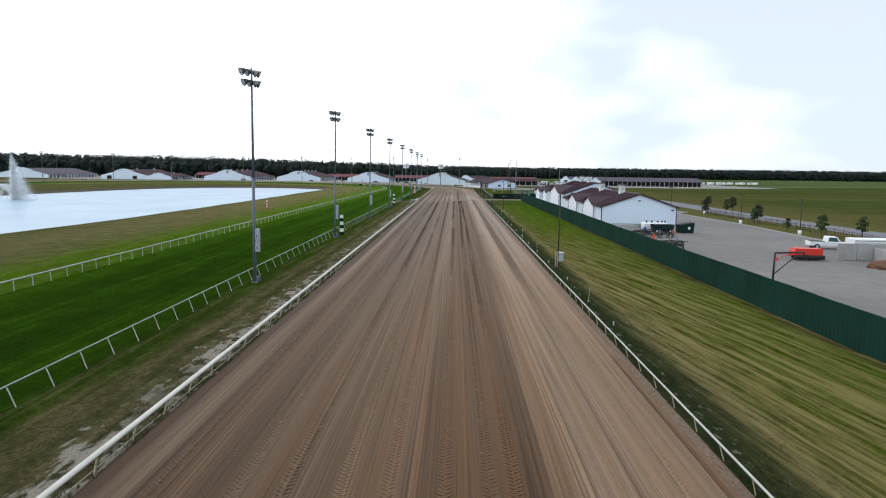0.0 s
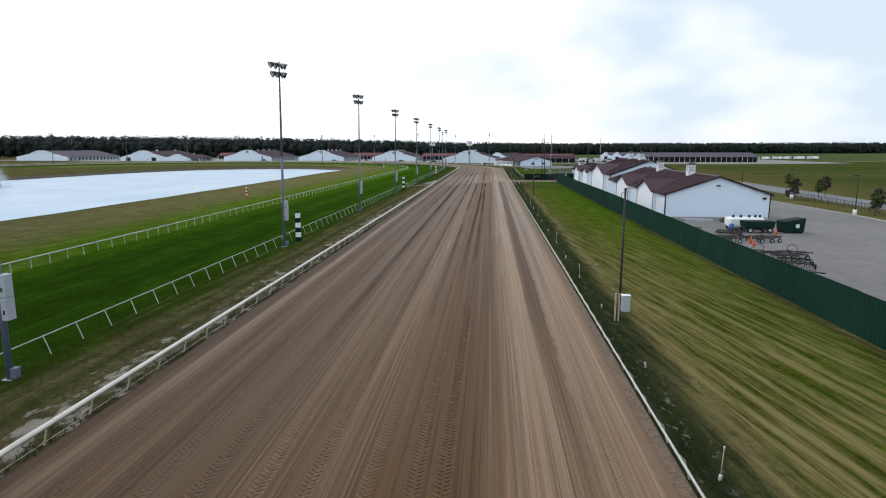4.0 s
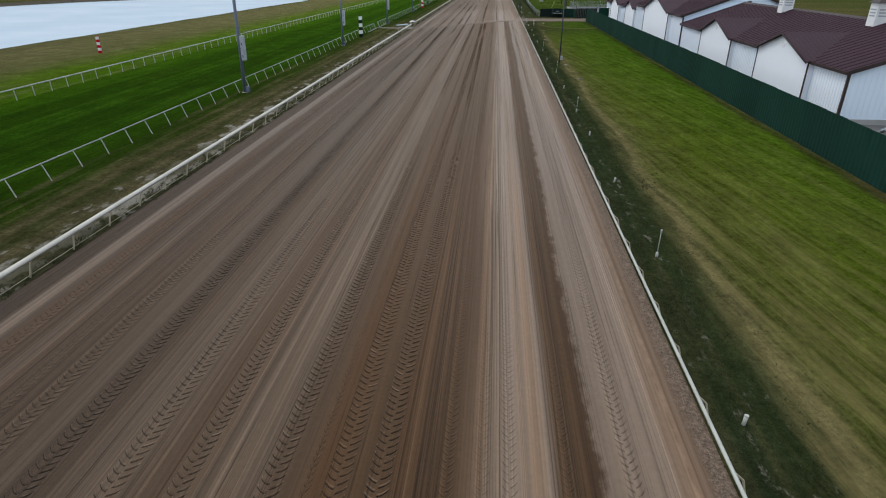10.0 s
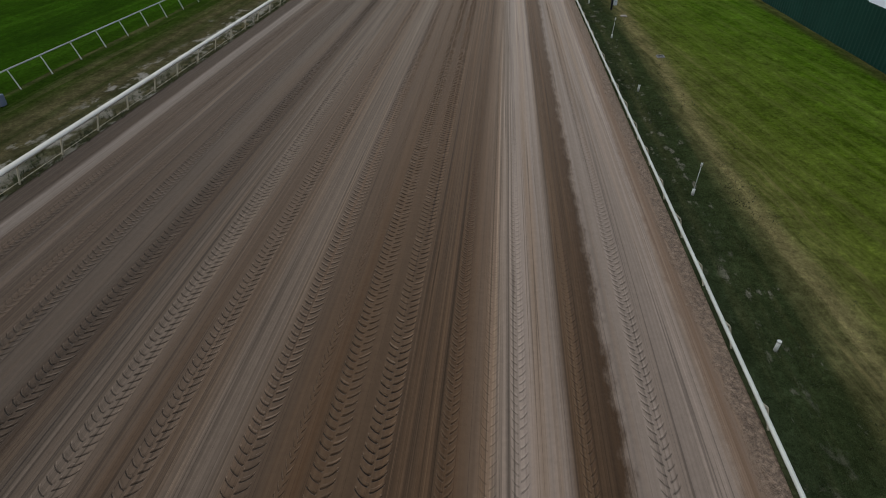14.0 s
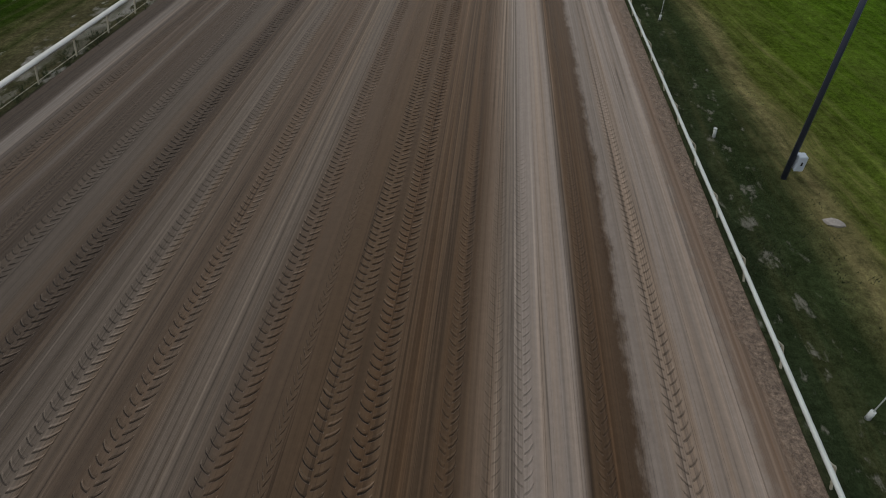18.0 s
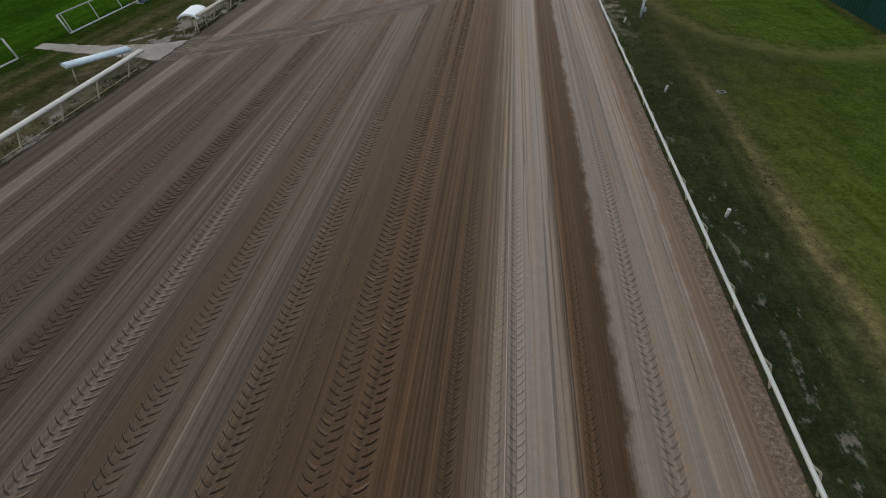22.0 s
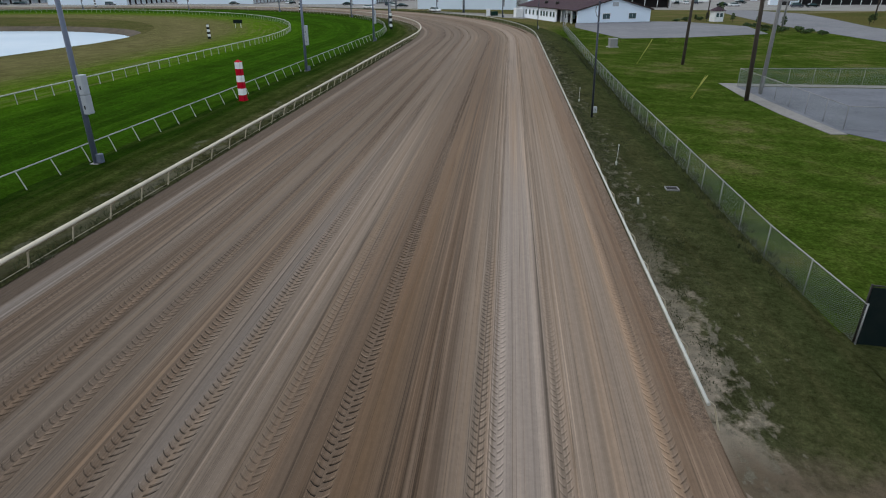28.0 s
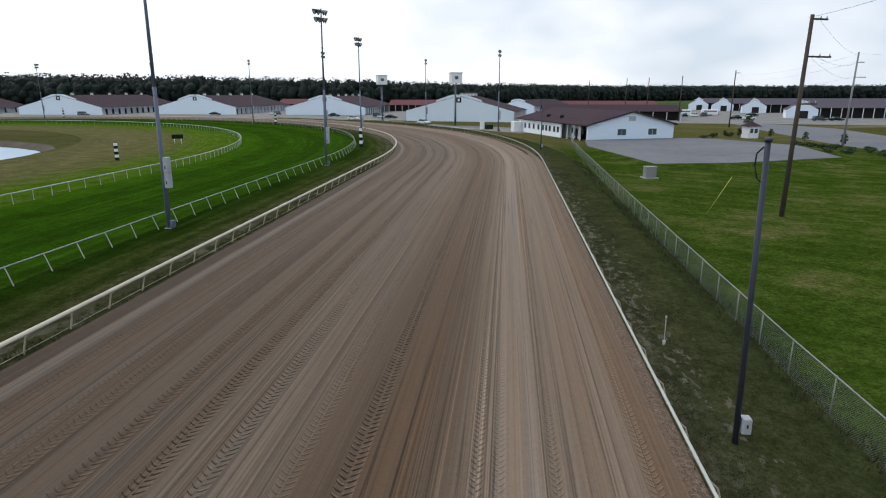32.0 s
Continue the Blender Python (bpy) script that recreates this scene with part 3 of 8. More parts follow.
def make_ground():
    """Rough grassland and fields in world metres."""
    g = Nodes("grassland", 0.95, 0, 0.0)
    p = g.co()
    x, y, _ = g.xyz(p)
    big = g.noise(p, 0.012, 5, 0.6)
    mid = g.noise(p, 0.09, 6, 0.62)
    fine = g.noise(p, 1.6, 6, 0.7)
    blade = g.noise(p, 11.0, 4, 0.75)
    c = g.ramp(big, [(0.30, (0.088, 0.086, 0.032)), (0.5, (0.078, 0.086, 0.028)), (0.70, (0.112, 0.098, 0.042))])
    c = g.mix(g.rng(mid, 0.42, 0.72), c, (0.124, 0.106, 0.050))
    # greener lawns east of the chain-link fence, past the service road
    lawn = g.math('MULTIPLY', g.rng(x, 13.0, 15.0), g.math('MULTIPLY', g.rng(y, 232.0, 236.0), g.rng(y, 372.0, 350.0)))
    lm = g.noise(p, 0.30, 7, 0.68)
    lc = g.ramp(g.math('ADD', g.math('MULTIPLY', mid, 0.5), g.math('MULTIPLY', lm, 0.5)), [(0.36, (0.026, 0.048, 0.006)), (0.46, (0.036, 0.063, 0.009)), (0.53, (0.052, 0.078, 0.014)), (0.60, (0.094, 0.098, 0.034))])
    mow = g.math('PINGPONG', g.math('ADD', g.math('MULTIPLY', x, 0.45), g.math('MULTIPLY', y, 0.89)), 1.4)
    lc = g.mix(1.0, lc, g.ramp(g.math('ADD', g.math('DIVIDE', mow, 1.4), g.math('MULTIPLY', g.math('SUBTRACT', fine, 0.5), 2.0)), [(0.3, 0.94), (0.7, 1.06)]), 'MULTIPLY')
    clump = g.noise(p, 3.5, 6, 0.75)
    lc = g.mix(1.0, lc, g.ramp(clump, [(0.32, 0.62), (0.68, 1.36)]), 'MULTIPLY')
    c = g.mix(lawn, c, lc)
    # crops far out to the east
    crop = g.math('MULTIPLY', g.rng(x, 84.0, 92.0), g.rng(y, 90.0, 120.0))
    rows = g.noise(g.scaled(p, (0.004, 0.05, 1)), 1.0, 4, 0.6)
    cc = g.ramp(rows, [(0.32, (0.035, 0.053, 0.014)), (0.52, (0.049, 0.065, 0.019)), (0.68, (0.087, 0.077, 0.030))])
    # a pale farm lane, with lighter crops beyond it and dry grass along the access road
    lane_ = g.math('SUBTRACT', y, g.math('MULTIPLY_ADD', x, 0.50, 382.0))
    cc = g.mix(g.rng(lane_, 0.0, 8.0), cc, g.mix(1.0, (0.062, 0.090, 0.036), g.ramp(rows, [(0.3, 0.85), (0.7, 1.2)]), 'MULTIPLY'))
    cc = g.mix(g.rng(g.math('ABSOLUTE', lane_), 7.0, 3.0), cc, (0.17, 0.16, 0.105))
    cc = g.mix(g.math('MULTIPLY', g.rng(x, 125.0, 95.0), 0.7), cc, (0.092, 0.082, 0.032))
    c = g.mix(crop, c, cc)
    c = g.mix(1.0, c, g.ramp(fine, [(0.3, 0.70), (0.7, 1.28)]), 'MULTIPLY')
    c = g.mix(1.0, c, g.ramp(g.noise(p, 6.5, 5, 0.8), [(0.33, 0.58), (0.67, 1.40)]), 'MULTIPLY')
    c = g.mix(1.0, c, g.ramp(blade, [(0.3, 0.72), (0.7, 1.26)]), 'MULTIPLY')
    g.bump(g.math('ADD', fine, g.math('MULTIPLY', blade, 0.5)), 0.7, 0.10)
    g.put("Diffuse Roughness", 1.0)
    return g.done(c)


def make_paving(name, colour, dark, scale=1.0):
    g = Nodes(name, 0.85, 0, 0.25)
    p = g.co()
    a = g.noise(p, 0.06 * scale, 6, 0.6, 0.4)
    b = g.noise(p, 0.6 * scale, 6, 0.65)
    d = g.noise(p, 18.0, 4, 0.7)
    c = g.mix(g.rng(a, 0.38, 0.66), colour, dark)
    c = g.mix(1.0, c, g.ramp(b, [(0.3, 0.82), (0.7, 1.12)]), 'MULTIPLY')
    c = g.mix(1.0, c, g.ramp(d, [(0.3, 0.86), (0.7, 1.14)]), 'MULTIPLY')
    g.bump(d, 0.25, 0.02)
    return g.done(c)


def make_tracks():
    """Packed pale soil with wheel tracks along x."""
    g = Nodes("packed_soil", 0.95, 0, 0.04)
    p = g.co()
    x, y, _ = g.xyz(p)
    warp = g.math('MULTIPLY', g.noise(p, 0.10, 2), 1.6)
    f1 = g.noise(g.join(g.math('MULTIPLY', x, 0.06), g.math('MULTIPLY', g.math('ADD', y, warp), 2.2)), 1.0, 6, 0.68)
    f2 = g.noise(p, 1.6, 6, 0.65)
    f3 = g.noise(p, 14.0, 4, 0.7)
    c = g.ramp(f1, [(0.28, (0.118, 0.095, 0.074)), (0.42, (0.160, 0.131, 0.104)), (0.55, (0.174, 0.143, 0.115)), (0.72, (0.210, 0.178, 0.147))])
    c = g.mix(1.0, c, g.ramp(f2, [(0.3, 0.82), (0.7, 1.14)]), 'MULTIPLY')
    c = g.mix(1.0, c, g.ramp(f3, [(0.3, 0.9), (0.7, 1.1)]), 'MULTIPLY')
    g.bump(g.math('ADD', g.math('MULTIPLY', f1, 0.5), g.math('MULTIPLY', f2, 0.5)), 0.5, 0.04)
    return g.done(c)


def make_water():
    g = Nodes("pond_water", 0.06, 0, 0.5)
    p = g.co()
    a = g.noise(g.scaled(p, (1, 0.5, 1)), 1.4, 6, 0.65)
    b = g.noise(p, 0.05, 4, 0.6)
    g.put("Roughness", g.rng(b, 0.35, 0.7, 0.30, 0.42))
    g.put("IOR", 1.333)
    g.bump(a, 0.22, 0.08)
    # sky blue in the base colour paints in part of the sky's reflection
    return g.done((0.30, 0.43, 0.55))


def make_leaf(name, dark, light):
    g = Nodes(name, 0.75, 0, 0.2)
    p = g.co()
    geo = g.n.new("ShaderNodeNewGeometry").outputs["Random Per Island"]
    oi = g.n.new("ShaderNodeObjectInfo").outputs["Random"]
    c = g.mix(geo, dark, light)
    c = g.mix(1.0, c, g.ramp(g.noise(p, 0.2, 4), [(0.3, 0.75), (0.7, 1.3)]), 'MULTIPLY')
    c = g.mix(1.0, c, g.ramp(oi, [(0.0, 0.85), (1.0, 1.15)]), 'MULTIPLY')
    return g.done(c)


M_DIRT = make_dirt()
M_TURF = make_grass("turf_grass", [(0.0, (0.025, 0.064, 0.002)), (0.2, (0.015, 0.043, 0.0015)), (0.7, (0.012, 0.036, 0.0015)), (1.0, (0.016, 0.042, 0.002))], -37.5, -19.7, 0.6,
                    stripe=3.2, straw=(0.034, 0.076, 0.005), straw_amt=0.5, along_gain=0.62)
M_APRON = make_grass("apron_grass", [(0.0, (0.016, 0.038, 0.003)), (0.20, (0.023, 0.042, 0.005)), (0.34, (0.045, 0.049, 0.015)), (0.42, (0.082, 0.070, 0.033)), (0.52, (0.038, 0.044, 0.014)), (0.64, (0.080, 0.068, 0.035)),
                     (0.74, (0.044, 0.044, 0.020)), (0.86, (0.063, 0.057, 0.032)), (1.0, (0.042, 0.042, 0.023))], -19.7, -11.9, 1.3, bare=(-13.5, 1.7, (0.27, 0.25, 0.215), 0.43, 1.1), straw=(0.125, 0.100, 0.052), straw_amt=0.55, rough=0.9, bare_end=215.0, green_from=206.0)
M_VERGE = make_grass("verge_grass", [(0.0, (0.036, 0.037, 0.020)), (0.05, (0.019, 0.027, 0.013)), (0.13, (0.022, 0.031, 0.013)), (0.165, (0.023, 0.032, 0.013)), (0.180, (0.046, 0.052, 0.021)), (0.205, (0.066, 0.066, 0.027)), (0.222, (0.142, 0.124, 0.056)), (0.242, (0.112, 0.104, 0.042)), (0.275, (0.068, 0.080, 0.017)),
                     (0.40, (0.062, 0.078, 0.010)), (0.55, (0.058, 0.083, 0.007)), (0.93, (0.046, 0.084, 0.004)), (0.965, (0.036, 0.046, 0.010)), (1.0, (0.060, 0.050, 0.022))], 9.8, 24.9, 0.8,
                     bare=(11.2, 2.2, (0.128, 0.122, 0.098), 0.555, 2.4), diag=0.85, straw=(0.178, 0.148, 0.064), straw_amt=0.14, sand=True, rough=0.85)
M_VERGE2 = make_grass("far_verge_grass", [(0.0, (0.068, 0.062, 0.040)), (0.20, (0.040, 0.044, 0.022)), (0.5, (0.040, 0.044, 0.019)), (0.8, (0.033, 0.041, 0.016)), (1.0, (0.034, 0.040, 0.016))], 9.8, 15.4, 0.8,
                      bare=(10.9, 2.2, (0.130, 0.120, 0.094), 0.490, 2.4), straw=(0.066, 0.060, 0.028), straw_amt=0.4, sand=True, rough=1.0)
M_INFIELD = make_grass("infield_grass", [(0.0, (0.080, 0.080, 0.030)), (0.40, (0.116, 0.104, 0.046)), (0.62, (0.096, 0.096, 0.034)), (0.72, (0.076, 0.100, 0.018)), (0.80, (0.060, 0.110, 0.006)), (1.0, (0.042, 0.096, 0.003))],
                       -74.0, -37.5, 2.2, straw=(0.150, 0.128, 0.066), straw_amt=0.55, along_gain=0.25)
M_GROUND = make_ground()
M_CONCRETE = make_paving("concrete_paving", (0.172, 0.168, 0.164), (0.132, 0.129, 0.127))
M_ASPHALT = make_paving("worn_asphalt", (0.150, 0.157, 0.175), (0.118, 0.125, 0.140))
M_GRAVEL = make_paving("pale_gravel", (0.215, 0.215, 0.212), (0.15, 0.148, 0.14), 3.0)
M_LOT = make_paving("blue_grey_gravel", (0.130, 0.142, 0.170), (0.094, 0.103, 0.124), 4.0)
M_PATH = make_paving("trodden_pale_soil", (0.27, 0.245, 0.215), (0.15, 0.135, 0.115), 9.0)
M_ROADSOIL = make_tracks()
M_MUD = make_paving("pond_bank_mud", (0.085, 0.070, 0.050), (0.05, 0.042, 0.03), 5.0)
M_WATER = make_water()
M_WHITE = worn("white_paint", (0.76, 0.80, 0.83), 0.45, amount=0.16)
M_RAILBRIGHT = worn("bright_white_rail_cap", (0.52, 0.51, 0.46), 0.45, amount=0.3, scale=0.7)
M_CREAM = worn("weathered_white_rail", (0.43, 0.39, 0.29), 0.5, amount=0.45, scale=0.8)
M_RAILCAP = worn("white_rail_cap", (0.47, 0.44, 0.35), 0.5, amount=0.35, scale=0.7)
M_TURFRAIL = worn("grey_white_turf_rail", (0.31, 0.335, 0.32), 0.5, amount=0.35, scale=0.8)
M_RAILWHITE = worn("dull_white_rail", (0.44, 0.46, 0.43), 0.5, amount=0.3)
# end walls get a darker, bluer copy of the white, shade mixed into colour
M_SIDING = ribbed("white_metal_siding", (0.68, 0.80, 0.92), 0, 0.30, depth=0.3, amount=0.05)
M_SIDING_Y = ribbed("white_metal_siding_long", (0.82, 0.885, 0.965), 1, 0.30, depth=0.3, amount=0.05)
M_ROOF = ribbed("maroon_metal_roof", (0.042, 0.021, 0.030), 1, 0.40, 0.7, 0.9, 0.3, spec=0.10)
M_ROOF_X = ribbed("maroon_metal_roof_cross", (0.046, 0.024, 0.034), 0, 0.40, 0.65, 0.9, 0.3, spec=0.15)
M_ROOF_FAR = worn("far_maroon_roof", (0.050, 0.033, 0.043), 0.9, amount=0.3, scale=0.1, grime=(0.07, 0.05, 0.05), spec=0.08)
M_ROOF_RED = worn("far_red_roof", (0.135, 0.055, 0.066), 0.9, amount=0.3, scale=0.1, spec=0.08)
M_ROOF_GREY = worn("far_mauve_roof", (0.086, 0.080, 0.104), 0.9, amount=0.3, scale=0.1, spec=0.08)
M_TRIM = worn("dark_brown_trim", (0.030, 0.018, 0.018), 0.5, amount=0.2)
# near-black that stands in for the shade inside doorways, barns and pits
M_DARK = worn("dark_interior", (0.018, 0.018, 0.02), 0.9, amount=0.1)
M_GREENFENCE = ribbed("dark_green_sheet_fence", (0.008, 0.036, 0.026), 1, 0.42, 0.8, 0.3, 0.45, 0.10, 0.06)
M_GREENFENCE_X = ribbed("dark_green_sheet_fence_cross", (0.005, 0.030, 0.020), 0, 0.42, 0.8, 0.5, 0.12, 0.28, 0.06)
M_RIBGREY = worn("grey_green_rib_paint", (0.055, 0.065, 0.060), 0.7, amount=0.15, spec=0.06)
M_GREENPAINT = worn("dark_green_paint", (0.007, 0.030, 0.024), 0.7, amount=0.08, spec=0.06)
M_GALV = worn("galvanised_steel", (0.26, 0.27, 0.28), 0.55, 0.3, amount=0.25)
M_POLE = worn("blue_grey_pole", (0.108, 0.134, 0.190), 0.5, 0.0, amount=0.15)
M_SLATE = worn("dark_slate_pole", (0.038, 0.046, 0.070), 0.5, 0.3, amount=0.2)
M_POLEDARK = worn("dark_steel_pole", (0.028, 0.028, 0.034), 0.5, 0.3, amount=0.2)
M_BOX = worn("pale_grey_cabinet", (0.37, 0.41, 0.45), 0.5, amount=0.18)
M_LAMP = worn("lamp_housing", (0.040, 0.042, 0.040), 0.45, 0.2)
M_GLASSLAMP = Nodes("lamp_glass", 0.15).done((0.30, 0.36, 0.40))
M_BLACKPAINT = worn("black_green_paint", (0.007, 0.014, 0.014), 0.7, amount=0.06, spec=0.06)
M_REDPAINT = worn("red_paint", (0.42, 0.003, 0.020), 0.6, amount=0.05, spec=0.05)
M_ORANGE = worn("orange_plastic", (0.75, 0.10, 0.035), 0.5)
M_REDMACHINE = worn("bright_red_machine_paint", (0.62, 0.035, 0.018), 0.4)
M_RUBBER = worn("black_rubber", (0.018, 0.018, 0.018), 0.85)
M_STEELDARK = worn("rusty_dark_steel", (0.022, 0.025, 0.024), 0.7, 0.2, amount=0.4, grime=(0.06, 0.032, 0.018))
M_WOOD = worn("weathered_utility_pole", (0.062, 0.050, 0.042), 0.9, amount=0.4, scale=3)
M_WOODPALE = worn("pale_utility_pole", (0.25, 0.255, 0.26), 0.8, amount=0.3, scale=3)
M_WINDOW = Nodes("window_glass", 0.08).done((0.05, 0.09, 0.10))
M_BARK = worn("bark", (0.07, 0.055, 0.042), 0.9, amount=0.4, scale=4)
M_LEAF = make_leaf("young_tree_leaves", (0.022, 0.048, 0.014), (0.05, 0.085, 0.024))
M_LEAFRED = make_leaf("dark_purple_leaves", (0.022, 0.024, 0.018), (0.05, 0.045, 0.03))
M_WOODS = make_leaf("woodland_leaves", (0.007, 0.014, 0.012), (0.010, 0.020, 0.016))
M_TUFT = make_leaf("weed_blades", (0.018, 0.032, 0.010), (0.055, 0.062, 0.024))
M_CONCWALL = worn("concrete_block_wall", (0.36, 0.37, 0.37), 0.85, amount=0.35, scale=0.6)
M_MULCH = worn("brown_mulch", (0.11, 0.055, 0.03), 0.95, amount=0.5, scale=2)
M_DECK = worn("grey_green_deck_boards", (0.18, 0.21, 0.20), 0.8, amount=0.35)
M_YELLOW = worn("yellow_guy_guard", (0.40, 0.40, 0.08), 0.5)
M_TROUGH = worn("pale_blue_plastic", (0.50, 0.62, 0.68), 0.35, amount=0.2)
M_BLUE = worn("blue_plastic", (0.03, 0.12, 0.36), 0.5)

# ---- helpers for meshes ----
CX, CY, CY_IN = -148.0, 329.0, 318.0   # centres of the far turn, dirt and inner turf
U_LEFT, U_RIGHT = -12.02, 9.80         # rails of the dirt track
U_TURF_OUT, U_TURF_IN = -19.7, -37.5   # rails of the turf course
FENCE_X = 25.0


def on_track(u, s, z=0.0, cy=CY):
    """The place u metres across and s metres along the oval (s follows the u = -12 rail)."""
    if s <= cy:
        return Vector((u, s, z))
    a = (s - cy) / (U_LEFT - CX)
    if a <= math.pi:
        r = u - CX
        return Vector((CX + r * math.cos(a), cy + r * math.sin(a), z))
    return Vector((2 * CX - u, cy - (s - cy - math.pi * (U_LEFT - CX)), z))


def heading(s, cy=CY):
    return 0.0 if s <= cy else min(math.pi, (s - cy) / (U_LEFT - CX))


def mesh_of(bm, name, material):
    me = bpy.data.meshes.new(name)
    bm.to_mesh(me)
    bm.free()
    for m in (material if isinstance(material, (list, tuple)) else [material]):
        me.materials.append(m)
    return me


def part(name, bm, material, parent=None, label=""):
    ob = new(name, mesh_of(bm, name, material))
    ob.parent = parent
    if label:
        ob["label"] = label
    return ob


def share(name, me, parent, m=None):
    ob = new(name, me)
    ob.parent = parent
    if m is not None:
        ob.matrix_basis = m
    return ob


def thing(name, label, category, m=None, group="", kind=""):
    ob = new(name)
    ob.empty_display_size = 0.2
    if m is not None:
        ob.matrix_basis = m
    return tagged(ob, label, category, group, kind)


def box(bm, x0, x1, y0, y1, z0, z1, bevel=0.0, m=None):
    v = [bm.verts.new((x, y, z)) for z in (z0, z1) for y in (y0, y1) for x in (x0, x1)]
    f = [bm.faces.new([v[i] for i in q]) for q in ((0, 2, 3, 1), (4, 5, 7, 6), (0, 1, 5, 4), (1, 3, 7, 5), (3, 2, 6, 7), (2, 0, 4, 6))]
    if bevel:
        r = bmesh.ops.bevel(bm, geom=list({e for q in f for e in q.edges}), offset=bevel, segments=1, affect='EDGES')
        v = list({w for q in r["faces"] for w in q.verts} | {w for w in v if w.is_valid})
    if m is not None:
        bmesh.ops.transform(bm, matrix=m, verts=[w for w in v if w.is_valid])
    return v


def tube(bm, a, b, r0, r1=None, seg=8, caps=True):
    """A round bar from a to b."""
    a, b = Vector(a), Vector(b)
    r1 = r0 if r1 is None else r1
    q = (b - a).to_track_quat('Z', 'Y')
    rings = []
    for p, r in ((a, r0), (b, r1)):
        rings.append([bm.verts.new(p + q @ Vector((r * math.cos(2 * math.pi * i / seg), r * math.sin(2 * math.pi * i / seg), 0))) for i in range(seg)])
    for i in range(seg):
        f = bm.faces.new((rings[0][i], rings[0][(i + 1) % seg], rings[1][(i + 1) % seg], rings[1][i]))
        f.smooth = True
    if caps:
        bm.faces.new(rings[0][::-1])
        bm.faces.new(rings[1])
    return rings


def slab(bm, pts, z0, z1):
    """A flat polygon given thickness; pts run anticlockwise seen from above."""
    lo = [bm.verts.new((x, y, z0)) for x, y in pts]
    hi = [bm.verts.new((x, y, z1)) for x, y in pts]
    n = len(pts)
    bm.faces.new(hi)
    for i in range(n):
        bm.faces.new((lo[i], lo[(i + 1) % n], hi[(i + 1) % n], hi[i]))


def B():
    return bmesh.new()


def strip(name, u_cols, s_rows, z_of, material, lanes=None, cy_of=None, jitter=None):
    """A sheet along the oval with UV "flow" (along, across) and UV "lane" (across a wheel mark, depth)."""
    nu, ns = len(u_cols), len(s_rows)
    verts = []
    for s in s_rows:
        for j, u in enumerate(u_cols):
            w = u + (jitter(j, s) if jitter else 0.0)
            verts.append(on_track(w, s, z_of(u, s), cy_of(u) if cy_of else CY))
    faces = [(i * nu + j, i * nu + j + 1, (i + 1) * nu + j + 1, (i + 1) * nu + j) for i in range(ns - 1) for j in range(nu - 1)]
    me = bpy.data.meshes.new(name)
    me.from_pydata([tuple(v) for v in verts], [], faces)
    flow = np.empty((len(faces), 4, 2), np.float32)
    lane = np.zeros((len(faces), 4, 2), np.float32)
    uc, sr = np.array(u_cols), np.array(s_rows)
    k = 0
    for i in range(ns - 1):
        for j in range(nu - 1):
            flow[k] = ((sr[i], uc[j]), (sr[i], uc[j + 1]), (sr[i + 1], uc[j + 1]), (sr[i + 1], uc[j]))
            deep = lanes[j](sr[i]) if lanes and lanes[j] else 0.0
            if deep > 0:
                lane[k] = ((-1, deep), (1, deep), (1, deep), (-1, deep))
            k += 1
    me.uv_layers.new(name="flow").data.foreach_set("uv", flow.ravel())
    me.uv_layers.new(name="lane").data.foreach_set("uv", lane.ravel())
    me.materials.append(material)
    me.shade_smooth()
    me.update()
    return new(name, me)


# ---- ground, with the basin of the pond let into it ----
def closed_curve(pts, step=10):
    """A smooth closed line through a few points."""
    n, out = len(pts), []
    for i in range(n):
        p0, p1, p2, p3 = (Vector(pts[(i + k) % n]) for k in (-1, 0, 1, 2))
        for k in range(step):
            t = k / step
            out.append(0.5 * ((2 * p1) + (p2 - p0) * t + (2 * p0 - 5 * p1 + 4 * p2 - p3) * t * t + (3 * p1 - p0 - 3 * p2 + p3) * t ** 3))
    return out


POND = [(-86, 52), (-75.6, 82), (-72.6, 104), (-71.4, 126), (-71.2, 172), (-71.2, 222), (-72.2, 270), (-71.4, 308), (-70.4, 324), (-73.0, 336), (-79, 350), (-94, 362), (-120, 366), (-150, 352), (-168, 320), (-176, 270),
        (-180, 200), (-174, 120), (-144, 58)]
WATER_Z = -1.5
shore = closed_curve([(x, y, 0) for x, y in POND], 8)
mid_pond = sum(shore, Vector()) / len(shore)
shore = [p + (p - mid_pond).normalized() * 1.1 * noise.noise(p * 0.09) for p in shore]


def outward(i, d):
    t = (shore[(i + 1) % len(shore)] - shore[i - 1]).normalized()
    nrm = Vector((t.y, -t.x, 0))
    if nrm.dot(shore[i] - mid_pond) < 0:
        nrm = -nrm
    return shore[i] + nrm * d


bm = B()
rim = [bm.verts.new(outward(i, 3.2)) for i in range(len(shore))]
edges = [bm.edges.new((rim[i], rim[(i + 1) % len(rim)])) for i in range(len(rim))]
outer = [bm.verts.new((x, y, 0)) for x, y in ((-4200, -2500), (4200, -2500), (4200, 4300), (-4200, 4300))]
edges += [bm.edges.new((outer[i], outer[(i + 1) % 4])) for i in range(4)]
bmesh.ops.triangle_fill(bm, use_beauty=True, use_dissolve=False, edges=edges)
for f in bm.faces:
    if f.normal.z < 0:
        f.normal_flip()
ground = part("ground", bm, M_GROUND)
tagged(ground, "flat grassland and crop fields reaching the horizon", "ground", kind="structure")

